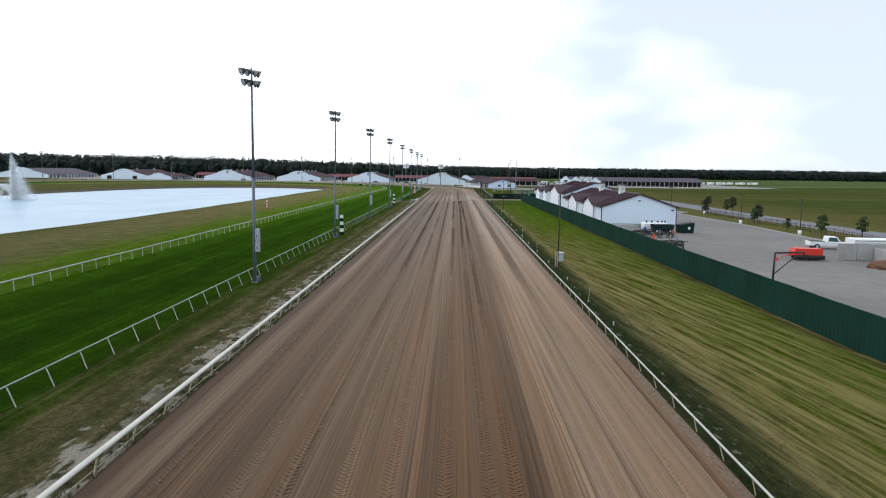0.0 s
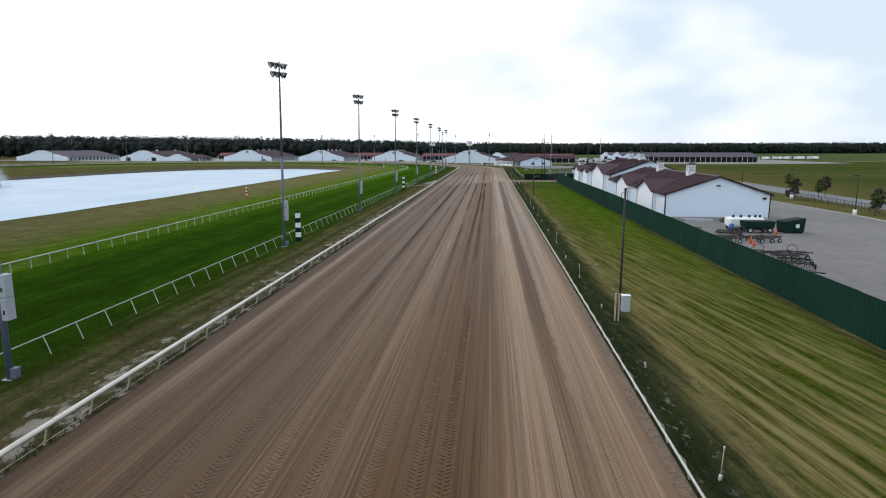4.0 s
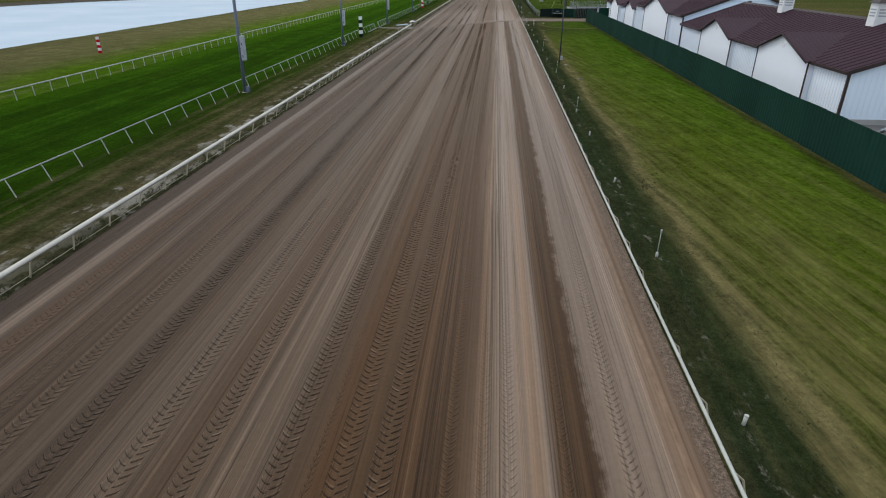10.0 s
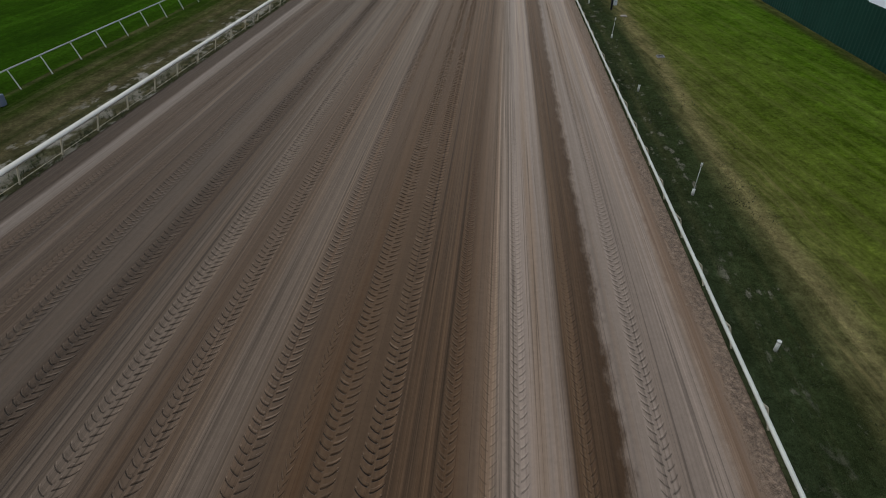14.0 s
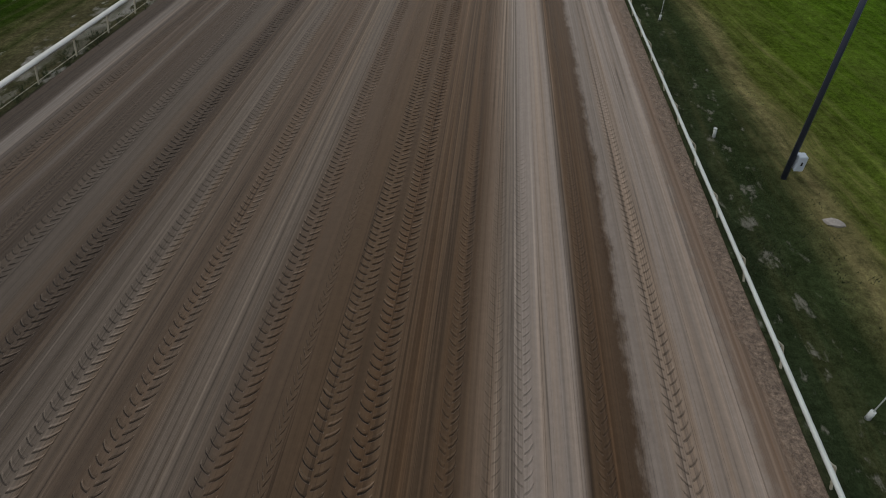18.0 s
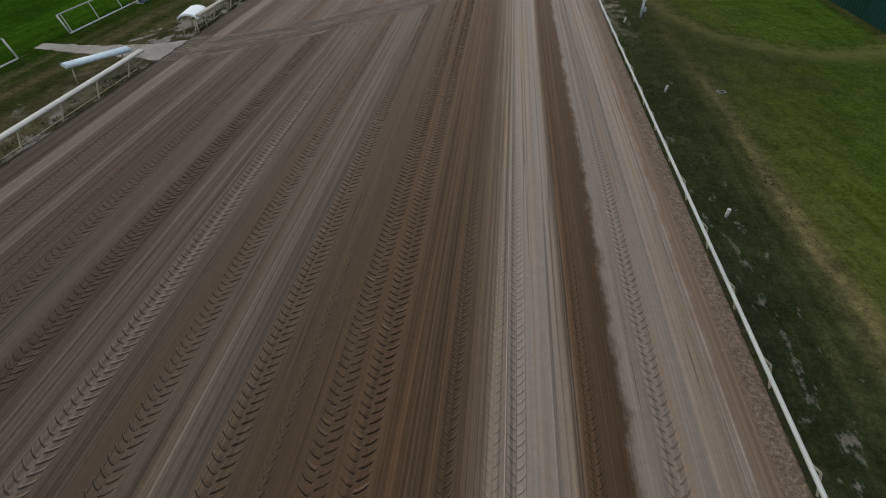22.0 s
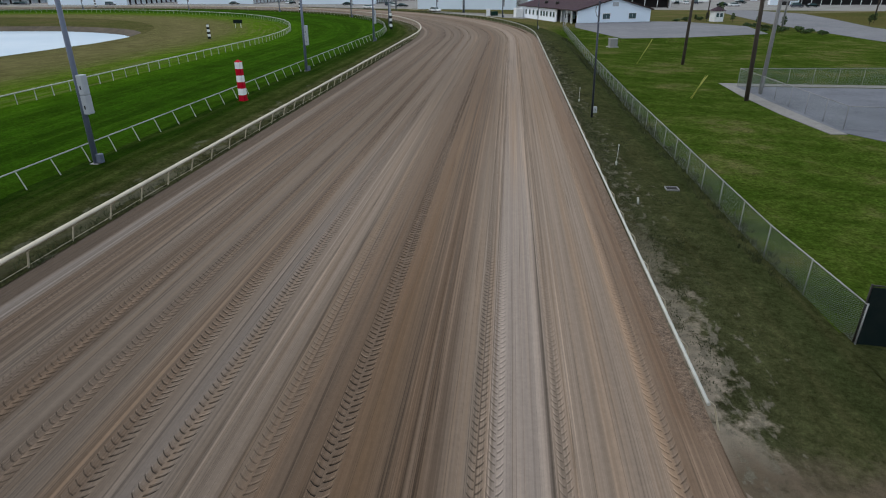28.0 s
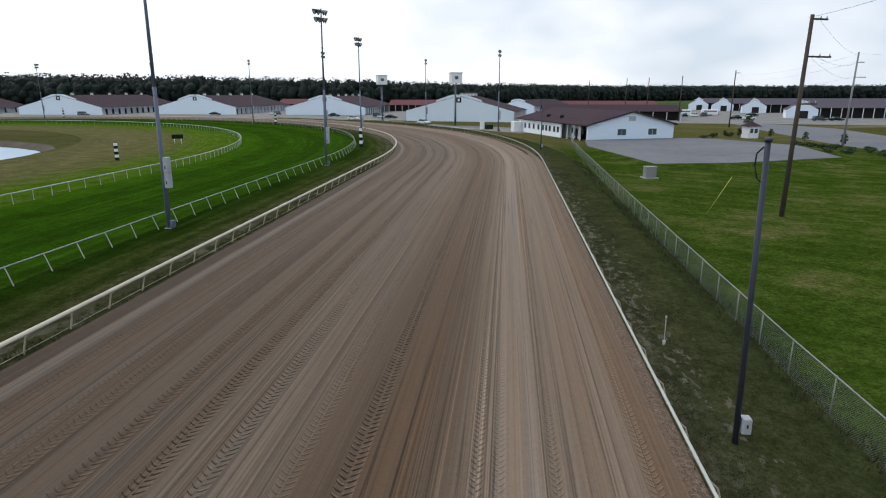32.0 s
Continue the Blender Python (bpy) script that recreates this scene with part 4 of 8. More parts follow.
bm = B()
n = len(shore)
rings = [[bm.verts.new(outward(i, d) + Vector((0, 0, z))) for i in range(n)] for d, z in ((3.2, 0.0), (1.8, -0.45), (0.25, -1.25), (-0.6, -1.7))]
for k, (a, b) in enumerate(zip(rings, rings[1:])):
    for i in range(n):
        f = bm.faces.new((a[i], a[(i + 1) % n], b[(i + 1) % n], b[i]))
        f.material_index = 0 if k == 0 else 1
        f.smooth = True
        if f.normal.z < 0:
            f.normal_flip()
bmesh.ops.recalc_face_normals(bm, faces=bm.faces)
if sum(f.normal.z for f in bm.faces) < 0:
    bmesh.ops.reverse_faces(bm, faces=bm.faces)
tagged(part("pond_bank", bm, [M_GROUND, M_MUD]), "sloping pond bank, grass above bare dark mud", "bank", kind="structure")
bm = B()
bm.faces.new([bm.verts.new((outward(i, 0.2).x, outward(i, 0.2).y, WATER_Z)) for i in range(n)])
bmesh.ops.recalc_face_normals(bm, faces=bm.faces)
if list(bm.faces)[0].normal.z < 0:
    bmesh.ops.reverse_faces(bm, faces=bm.faces)
tagged(part("water", bm, M_WATER), "pale sky-blue water of the infield pond", "pond", kind="structure")

# ---- the oval ----
END_S = CY + math.pi * (U_LEFT - CX) + 330
ROWS_S = [float(s) for s in range(-60, 320, 2)] + [CY - 8 + 4.0 * i for i in range(int((END_S - CY + 8) / 4))]
# wheel marks: middle, half width, depth of the cleats before and past the crossing
LANES = [(-10.0, 0.25, 0.55, 0.35), (-8.1, 0.22, 0.30, 0.30), (-7.25, 0.27, 0.75, 0.55), (-5.55, 0.29, 1.0, 0.55), (-3.65, 0.29, 0.80, 1.0), (-2.1, 0.26, 0.85, 0.9), (-0.2, 0.28, 0.85, 0.30), (0.68, 0.10, 0.45, 0.0),
         (1.45, 0.28, 1.0, 1.0), (2.22, 0.28, 1.0, 0.0), (3.80, 0.18, 0.35, 0.0), (4.56, 0.18, 0.15, 0.60), (5.12, 0.18, 0.25, 0.35), (6.55, 0.16, 0.22, 0.30), (8.0, 0.20, 0.45, 0.0), (9.05, 0.20, 0.0, 0.35)]


def crossing_s(u):
    """How far along the cutting wheel ruts cross the track u metres across it."""
    return 210.6 + 1.33 * (u + 1.2) - 0.0029 * (u + 1.2) ** 3


def cleat_depth(u, before, after):
    return lambda s: before if s < crossing_s(u) else after


cols, lanes = [-12.35, -11.95, -11.5], [0, 0]
for c, h, d0, d1 in LANES:
    cols += [c - h, c + h]
    lanes += [0, cleat_depth(c, d0, d1)]
cols += [9.3, 9.85, 10.35]
lanes += [0, 0, 0]


def dirt_z(u, s):
    if u < -12.2 or u > 10.3:
        return 0.012
    return 0.055 if u > 9.8 else 0.022 if u > -11.8 else 0.03


def dirt_drift(j, s):
    if j < 3 or j > len(cols) - 4:
        return 0.0
    k = (j - 3) // 2
    return 0.20 * noise.noise(Vector((s * 0.013, k * 3.7, 0)))


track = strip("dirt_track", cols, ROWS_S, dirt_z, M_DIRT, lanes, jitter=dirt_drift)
# soil pushed up behind the tyre cleats, in the deeper wheel marks
rng_c = np.random.default_rng(12)
rv, rf, ruv = [], [], []
for k, (c, h, d0, d1) in enumerate(LANES):
    if max(d0, d1) < 0.45:
        continue
    for i in range(int(330 / CLEAT)):
        s0 = CLEAT * i
        d = d0 if s0 < crossing_s(c) else d1
        deep = d * min(1.0, max(0.0, (noise.noise(Vector((s0 * 0.045, c * 0.9, 5))) + 0.42) * 2.4))
        if deep < 0.2 or abs(s0 - crossing_s(c)) * 0.65 < 1.5:
            continue
        for side in (-1, 1):
            if rng_c.random() < 0.08:
                continue
            top, n0 = 0.016 * deep * (1.0 if s0 < 262 else max(0.25, 1 - (s0 - 262) / 40)) * (0.7 + 0.6 * rng_c.random()), len(rv)
            reach = 0.80 + 0.16 * rng_c.random()
            for q in range(4):
                lv = 0.10 + (reach - 0.10) * q / 3
                s = s0 + SWEEP * lv ** 1.9 - (CLEAT * 0.5 if side > 0 else 0.0) + CLEAT * 0.22 + 0.010 * rng_c.normal()
                u = c + side * lv * h
                w = u + 0.20 * noise.noise(Vector((s * 0.013, k * 3.7, 0)))
                z = top * (1.0, 1.0, 0.8, 0.15)[q]
                for ds, dz in ((0.0, 0.0), (0.012, z), (0.070, 0.0)):
                    p = on_track(w, s + ds, 0.0225 + dz)
                    rv.append((p.x, p.y, p.z))
                    ruv.append((s, u))
            for q in range(3):
                a = n0 + 3 * q
                e = ((a, a + 3, a + 4, a + 1), (a + 1, a + 4, a + 5, a + 2))
                rf.extend(e if side > 0 else [f[::-1] for f in e])
me = bpy.data.meshes.new("cleat_ridges")
me.from_pydata(rv, [], rf)
idx = np.array(rf).ravel()
me.uv_layers.new(name="flow").data.foreach_set("uv", np.array(ruv, np.float32)[idx].ravel())
me.uv_layers.new(name="lane").data.foreach_set("uv", np.zeros((len(idx), 2), np.float32).ravel())
me.materials.append(M_DIRT)
me.update()
ridges = new("cleat_ridges", me)
ridges.parent = track
ridges["kind"] = "stuff"
tagged(track, "harrowed brown dirt racing track with tyre cleat marks", "race track", kind="structure")
turf_u = [U_TURF_IN + (U_TURF_OUT + 0.1 - U_TURF_IN) * i / 8 for i in range(9)]
turf = strip("turf_course", turf_u, ROWS_S, lambda u, s: 0.03, M_TURF, cy_of=lambda u: CY_IN + (CY - CY_IN) * (u - U_TURF_IN) / (U_TURF_OUT - U_TURF_IN))
tagged(turf, "smooth deep green mown turf racing course", "turf course", kind="structure")
apron = strip("apron", [-19.7, -17.8, -16, -14, -12.9, -12.3], ROWS_S, lambda u, s: 0.015 + 0.03 * noise.noise(Vector((u * 0.6, s * 0.5, 4))) + 0.02, M_APRON)
tagged(apron, "patchy dry grass strip with bare gravel beside the rail", "grass", kind="structure")
infield = strip("infield_grass", [-67.4, -62, -56, -48, -42, -37.5], [float(s) for s in range(-60, 318, 4)] + [318 + 4.0 * i for i in range(100)], lambda u, s: 0.012 if u > -60 else 0.006, M_INFIELD,
                cy_of=lambda u: CY_IN)
tagged(infield, "dry brown and green infield grass beside the pond", "grass", kind="structure")
v_rows = [float(s) for s in range(-60, 223, 2)]
verge = strip("verge", [10.2, 10.7, 11.6, 13, 16, 19, 22, 24.9], v_rows, lambda u, s: 0.02 + 0.05 * noise.noise(Vector((u * 0.5, s * 0.4, 9))) * (1 if u > 10 else 0) + 0.03 * (u > 10), M_VERGE)
tagged(verge, "striped mown grass verge, weedy beside the rail", "grass", kind="structure")
v2_rows = [226.5 + 2.0 * i for i in range(52)] + [332 + 4.0 * i for i in range(40)]
verge2 = strip("verge_beyond_crossing", [10.2, 10.7, 11.6, 13, 15.2], v2_rows, lambda u, s: 0.02 + 0.05 * noise.noise(Vector((u * 0.5, s * 0.4, 19))) * (1 if u > 10 else 0) + 0.03 * (u > 10), M_VERGE2)
tagged(verge2, "weedy grass verge with bare patches beside the rail", "grass", kind="structure")

roadside = strip("roadside_verge", [15.2, 18, 21, 24, 27], [227.2 + 0.8 * i for i in range(11)], lambda u, s: 0.055 + 0.05 * noise.noise(Vector((u * 0.5, s * 0.4, 29))), M_VERGE2)
tagged(roadside, "worn olive grass and soil beside the service road", "grass", kind="structure")

# ---- paving ----
bm = B()
edge_pts = [(10.22, 219.5), (10.7, 219.7), (12, 219.9), (15, 220.3), (19, 220.6), (25, 221.0), (34, 221.0), (34, 231.2), (28.5, 230.6), (25, 229.3), (22, 228.6), (18, 228.2), (14, 227.8), (11.5, 227.7), (10.6, 228.0), (10.22, 228.6)]
soft = []
for (ax, ay), (bx, by) in zip(edge_pts, edge_pts[1:] + edge_pts[:1]):
    k = max(1, int(math.hypot(bx - ax, by - ay) / 0.35))
    for i in range(k):
        x, y = ax + (bx - ax) * i / k, ay + (by - ay) * i / k
        j = noise.noise(Vector((x * 1.3, y * 1.3, 5))) * (0.16 if 10.3 < x < 33.5 else 0)
        soft.append((x + (0.16 * noise.noise(Vector((3.0, y * 0.9, 1))) if x < 10.3 else 0), y + j))
slab(bm, soft, -0.1, 0.066)
tagged(part("service_road", bm, M_ROADSOIL), "pale packed-soil service road leaving the track", "road", kind="structure")
bm = B()
soft = []
gap_pts = [(-19.6, 199.2), (-16, 198.5), (-13.8, 198.3), (-12.25, 198.0), (-12.25, 201.2), (-13.4, 200.5), (-16, 199.9), (-19.6, 200.0)]
for (ax, ay), (bx, by) in zip(gap_pts, gap_pts[1:] + gap_pts[:1]):
    k = max(1, int(math.hypot(bx - ax, by - ay) / 0.25))
    for i in range(k):
        x, y = ax + (bx - ax) * i / k, ay + (by - ay) * i / k
        soft.append((x + 0.18 * noise.noise(Vector((x * 2, y * 1.7, 8))), y + 0.3 * noise.noise(Vector((x * 1.7, y * 1.7, 3)))))
slab(bm, soft, -0.1, 0.062)
tagged(part("rail_gap_path", bm, M_PATH), "pale gravel path through the rail gap", "path", kind="structure")
bm = B()
slab(bm, [(25.3, -60), (61.0, -60), (61.0, 92), (62.2, 130), (60.5, 160), (66, 168), (66, 250), (34, 250), (34, 238), (25.3, 231)], -0.2, 0.03)
tagged(part("yard_paving", bm, M_CONCRETE), "stained pale concrete service yard", "yard", kind="structure")
bm = B()
slab(bm, [(61.0, -60), (61.25, -60), (61.25, 92), (62.45, 130), (60.75, 160), (66.2, 167.8), (66, 168), (60.5, 160), (62.2, 130), (61.0, 92)], 0.0, 0.17)
tagged(part("kerb", bm, M_CONCWALL), "pale concrete kerb along the yard", "kerb", kind="structure")
bm = B()
slab(bm, [(80, -80), (90, -80), (82.5, 120), (82.5, 160), (84.5, 220), (84, 290), (84, 365), (89.8, 393), (94.4, 423), (88, 446), (76, 450), (72, 423), (69.5, 401), (66.8, 374), (67.8, 336), (71, 290), (75, 220), (73, 155), (74, 120)], -0.1, 0.025)
tagged(part("road", bm, M_ASPHALT), "grey asphalt access road", "road", kind="structure")
bm = B()
slab(bm, [(19.2, 356.5), (24.6, 330.5), (36, 333), (53.3, 341.5), (56.5, 362), (47, 377), (40, 378), (20.5, 371)], -0.3, 0.42)
tagged(part("parking_lot", bm, M_ASPHALT), "empty grey asphalt parking lot", "parking lot", kind="structure")
bm = B()
lot = [(19.2, 356.5), (24.6, 330.5), (36, 333), (53.3, 341.5), (56.5, 362)]
out_lot = [(16.8, 356.0), (22.5, 325.5), (37, 328), (57, 338.5), (60.5, 362)]
a = [bm.verts.new((x, y, 0.40)) for x, y in lot]
b = [bm.verts.new((x, y, -0.02)) for x, y in out_lot]
for i in range(4):
    bm.faces.new((b[i], b[i + 1], a[i + 1], a[i]))
tagged(part("grass_slope", bm, M_GROUND), "short grass slope below the parking lot", "grass", kind="structure")
bm = B()
slab(bm, [(27.6, 281.5), (28.0, 262.5), (33, 254.5), (60, 251), (64, 281)], -0.1, 0.03)
tagged(part("fenced_lot_paving", bm, M_LOT), "pale blue-grey gravel inside the fenced lot", "paving", kind="structure")
bm = B()
slab(bm, [(26.6, 283.6), (26.3, 276), (26.5, 268), (27.2, 261.5), (28.3, 261.5), (27.9, 270), (27.6, 281.6), (30.0, 281.9), (64, 281.5), (64, 282.9), (30, 283.4)], -0.1, 0.034)
tagged(part("gravel_border", bm, M_GRAVEL), "pale gravel border round the fenced lot", "gravel", kind="structure")
bm = B()
slab(bm, [(-330, 482), (-175, 497), (-100, 478), (-60, 452), (-20, 438), (12, 416), (20, 399), (8, 396), (-2, 408), (-24, 432), (-60, 462), (-110, 482), (-175, 489), (-330, 474)][::-1], -0.1, 0.02)
part_ob = part("backstretch_lane", bm, M_GRAVEL)
tagged(part_ob, "pale gravel lane in front of the stables", "lane", kind="structure")
bm = B()
slab(bm, [(-420, 500), (160, 440), (260, 470), (260, 620), (-420, 620)], -0.1, 0.016)
tagged(part("stable_yard", bm, M_GRAVEL), "pale gravel ground between the stables", "yard", kind="structure")

# ---- rails and fences ----
def swept(bm, pts, profile, closed=True):
    """A bar with the given cross-section (across, up) swept along points."""
    rows = []
    for i, p in enumerate(pts):
        a, b = pts[max(i - 1, 0)], pts[min(i + 1, len(pts) - 1)]
        t = (b - a).normalized()
        side = Vector((t.y, -t.x, 0)).normalized()
        rows.append([bm.verts.new(p + side * x + Vector((0, 0, z))) for x, z in profile])
    m = len(profile)
    for a, b in zip(rows, rows[1:]):
        for k in range(m if closed else m - 1):
            f = bm.faces.new((a[k], a[(k + 1) % m], b[(k + 1) % m], b[k]))
            f.smooth = True
    bm.faces.new(rows[0][::-1])
    bm.faces.new(rows[-1])
    bmesh.ops.recalc_face_normals(bm, faces=bm.faces)


def ring(rx, rz, n=8):
    return [(rx * math.cos(2 * math.pi * k / n), rz * math.sin(2 * math.pi * k / n)) for k in range(n)]


def along(u, s0, s1, z, cy=CY, step=3.0):
    n = max(2, int((s1 - s0) / step) + 1)
    return [on_track(u, s0 + (s1 - s0) * i / (n - 1), z, cy) for i in range(n)]


def rail_run(name, label, u, s0, s1, spacing, top_z, profile, mat_top, mat_post, lean, post_r, near=(0, 0), cy=CY, low=None, foot=0.0, groupname="running rails", bent=True):
    """A racing rail: top bar, single posts where the camera passes, joined posts beyond."""
    t = thing(name, label, "rail", group=groupname)
    bm = B()
    swept(bm, along(u, s0, s1, top_z, cy), profile)
    part("top_rail", bm, mat_top, t)
    if low:
        bm = B()
        swept(bm, along(u + lean, s0, s1, low, cy), ring(0.012, 0.012, 5))
        part("bottom_wire", bm, mat_post, t)
    bm = B()
    knee = (lean * 0.55, 0, top_z * 0.72) if bent else (lean * 0.28, 0, top_z * 0.72)
    tube(bm, (lean, 0, -0.1), knee, post_r, seg=6, caps=False)
    tube(bm, knee, (0, 0, top_z - 0.02), post_r, seg=6, caps=False)
    if foot:
        tube(bm, (lean, 0, 0.0), (lean, 0, 0.05), foot, seg=6)
    post = mesh_of(bm, "post", mat_post)
    far = B()
    s, k = s0 + 0.3, 0
    while s < s1:
        p = on_track(u, s, 0, cy)
        m = Matrix.Translation(p) @ Matrix.Rotation(heading(s, cy), 4, 'Z')
        if near[0] <= s <= near[1] and k < 290:
            share("post", post, t, m @ Matrix.Rotation(random.uniform(-0.03, 0.03), 4, 'Y'))
            k += 1
        else:
            a, b = m @ Vector((lean, 0, -0.1)), m @ Vector((0, 0, top_z))
            tube(far, a, b, post_r, seg=4, caps=False)
        s += spacing * random.uniform(0.97, 1.03)
    if len(far.verts):
        o = part("far_posts", far, mat_post, t)
        o["kind"] = "stuff"
    else:
        far.free()
    return t


CAP = [(-0.105, -0.05), (-0.125, 0.02), (-0.085, 0.07), (0.0, 0.09), (0.085, 0.07), (0.125, 0.02), (0.105, -0.05), (0.08, -0.03), (-0.08, -0.03)]
rail_run("inner_rail", "white capped inside rail of the dirt track on cream posts", U_LEFT, -60, 196.5, 2.45, 1.0, [(x * 1.05, z) for x, z in CAP], M_RAILBRIGHT, M_CREAM, -0.5, 0.035, (10, 198), low=0.12)
rail_run("inner_rail", "white capped inside rail curving into the far turn", U_LEFT, 202.3, END_S - 10, 2.45, 1.0, CAP, M_RAILCAP, M_CREAM, -0.5, 0.035, (202, 420), low=0.12)
rail_run("outer_rail", "thin white outside rail on bent posts", U_RIGHT, -60, 219.8, 2.45, 1.0, ring(0.045, 0.045), M_RAILWHITE, M_CREAM, 0.52, 0.024, (10, 221))
rail_run("outer_rail", "thin white outside rail curving round the far turn", U_RIGHT, 230.2, END_S - 10, 2.45, 1.0, ring(0.045, 0.045), M_RAILWHITE, M_CREAM, 0.52, 0.024, (229, 470))
rail_run("turf_outer_rail", "thin grey-white turf rail on leaning white posts", U_TURF_OUT, -60, 197.6, 2.55, 1.0, ring(0.04, 0.04), M_TURFRAIL, M_RAILWHITE, 0.40, 0.030, (15, 198), bent=False)
rail_run("turf_outer_rail", "thin grey-white turf rail on leaning posts past the path", U_TURF_OUT, 201.8, END_S - 10, 2.55, 1.0, ring(0.04, 0.04), M_TURFRAIL, M_RAILWHITE, 0.40, 0.030, (201, 430), bent=False)
rail_run("turf_inner_rail", "white turf inside rail on upright posts", U_TURF_IN, -60, END_S - 10, 2.3, 1.0, ring(0.06, 0.06), M_RAILWHITE, M_RAILWHITE, 0.04, 0.038, (20, 420), cy=CY_IN)

for s_end, away, label in ((197.6, -1, "white end frame closing the turf rail before the path"), (201.8, 1, "white end frame closing the turf rail past the path")):
    t = thing("end_barrier", label, "barrier", group="turf rail ends")
    bm = B()
    tube(bm, (U_TURF_OUT, s_end, 1.0), (U_TURF_OUT + 0.42, s_end, 0.06), 0.05, seg=8)
    part("end_post", bm, M_RAILWHITE, t)
    bm = B()
    tube(bm, (U_TURF_OUT + 0.42, s_end, 0.06), (U_TURF_OUT + 0.42, s_end + 7.6 * away, 0.06), 0.05, seg=8)
    part("ground_bar", bm, M_RAILWHITE, t)

# sheet-metal fence between the verge and the yard
fence = thing("sheet_fence", "tall dark green corrugated sheet fence", "fence")
random.seed(5)
y, k = -60.0, 0
while y < 221.5:
    w = 2.44
    bm = B()
    lean = random.uniform(-0.015, 0.015)
    h = 2.62 + 0.24 * min(1.0, max(0.0, (y - 90.0) / 45.0)) + random.uniform(-0.02, 0.02)
    prof = []
    n = 12
    for i in range(n + 1):
        yy = y + w * i / n - 0.0
        prof.append((FENCE_X + (0.025 if i % 2 else -0.005) + random.uniform(-0.004, 0.004), min(yy, 221.6)))
    lo = [bm.verts.new((x, q, 0.0)) for x, q in prof]
    hi = [bm.verts.new((x + lean, q, h)) for x, q in prof]
    for i in range(n):
        bm.faces.new((lo[i], hi[i], hi[i + 1], lo[i + 1]))
    back_lo = [bm.verts.new((x + 0.03, q, 0.0)) for x, q in prof]
    back_hi = [bm.verts.new((x + 0.03 + lean, q, h)) for x, q in prof]
    for i in range(n):
        bm.faces.new((back_lo[i], back_lo[i + 1], back_hi[i + 1], back_hi[i]))
        bm.faces.new((hi[i], back_hi[i], back_hi[i + 1], hi[i + 1]))
    part("panel", bm, M_GREENFENCE, fence)
    bm = B()
    tube(bm, (FENCE_X + 0.09, y, 0), (FENCE_X + 0.09, y, h - 0.08), 0.04, seg=6)
    part("post", bm, M_GREENPAINT, fence)
    y += w


def sheet_run(name, label, a, b, h, mat, step=0.42, amp=0.05):
    """A straight run of corrugated sheets from a to b with posts."""
    t = thing(name, label, "fence", group="crossing fences")
    a, b = Vector((*a, 0)), Vector((*b, 0))
    d = (b - a).normalized()
    sd = Vector((d.y, -d.x, 0))
    total, x = (b - a).length, 0.0
    while x < total - 0.05:
        e = min(x + 2.44, total)
        n = max(2, int((e - x) / (step / 2)))
        bm = B()
        pl = [a + d * (x + (e - x) * i / n) + sd * (amp if i % 2 else 0) for i in range(n + 1)]
        lo = [bm.verts.new(p) for p in pl]
        hi = [bm.verts.new(p + Vector((0, 0, h))) for p in pl]
        l2 = [bm.verts.new(p + sd * 0.03) for p in pl]
        h2 = [bm.verts.new(p + sd * 0.03 + Vector((0, 0, h))) for p in pl]
        for i in range(n):
            bm.faces.new((lo[i], hi[i], hi[i + 1], lo[i + 1]))
            bm.faces.new((l2[i], l2[i + 1], h2[i + 1], h2[i]))
            bm.faces.new((hi[i], h2[i], h2[i + 1], hi[i + 1]))
        part("panel", bm, mat, t)
        bm = B()
        p = a + d * x
        tube(bm, p - sd * 0.06, p - sd * 0.06 + Vector((0, 0, h + 0.06)), 0.035, seg=6)
        part("post", bm, M_STEELDARK, t)
        x = e
    bm = B()
    tube(bm, a - sd * 0.06 + Vector((0, 0, h + 0.02)), b - sd * 0.06 + Vector((0, 0, h + 0.02)), 0.025, seg=6)
    part("top_bar", bm, M_STEELDARK, t)
    return t


sheet_run("screen_fence", "dark green screened fence panels beside the platform", (15.35, 234.65), (21.6, 234.05), 1.9, M_BLACKPAINT, 0.6, 0.0)
sheet_run("sheet_gate", "dark green sheet gate leaf standing open", (21.6, 234.05), (23.5, 233.3), 2.0, M_GREENPAINT, 0.6, 0.0)
sheet_run("sheet_gate", "dark green sheet gate leaf beside the road", (23.5, 233.3), (23.6, 229.7), 2.1, M_GREENPAINT, 0.6, 0.0)
# ribbed gate leaf standing across the end of the road
gate = thing("ribbed_gate", "dark green steel gate leaf of upright ribs", "gate")
ga, gb = Vector((23.75, 230.0, 0)), Vector((28.8, 231.35, 0))
gd = (gb - ga).normalized()
gturn = Matrix.Rotation(math.atan2(gd.y, gd.x), 4, 'Z')
bm = B()
box(bm, 0, (gb - ga).length, 0.0, 0.03, 0.12, 2.25)
part("sheet", bm, M_BLACKPAINT, gate).matrix_basis = Matrix.Translation(ga) @ gturn
bm = B()
box(bm, -0.09, 0.09, -0.10, -0.003, 0.10, 2.32, 0.02)
rib_me = mesh_of(bm, "rib", M_RIBGREY)
for i in range(12):
    share("rib", rib_me, gate, Matrix.Translation(ga + gd * (0.2 + 0.42 * i)) @ gturn)
for z in (0.3, 2.1):
    bm = B()
    box(bm, 0, (gb - ga).length, 0.035, 0.09, z - 0.05, z + 0.05)
    part("back_rail", bm, M_GREENPAINT, gate).matrix_basis = Matrix.Translation(ga) @ gturn
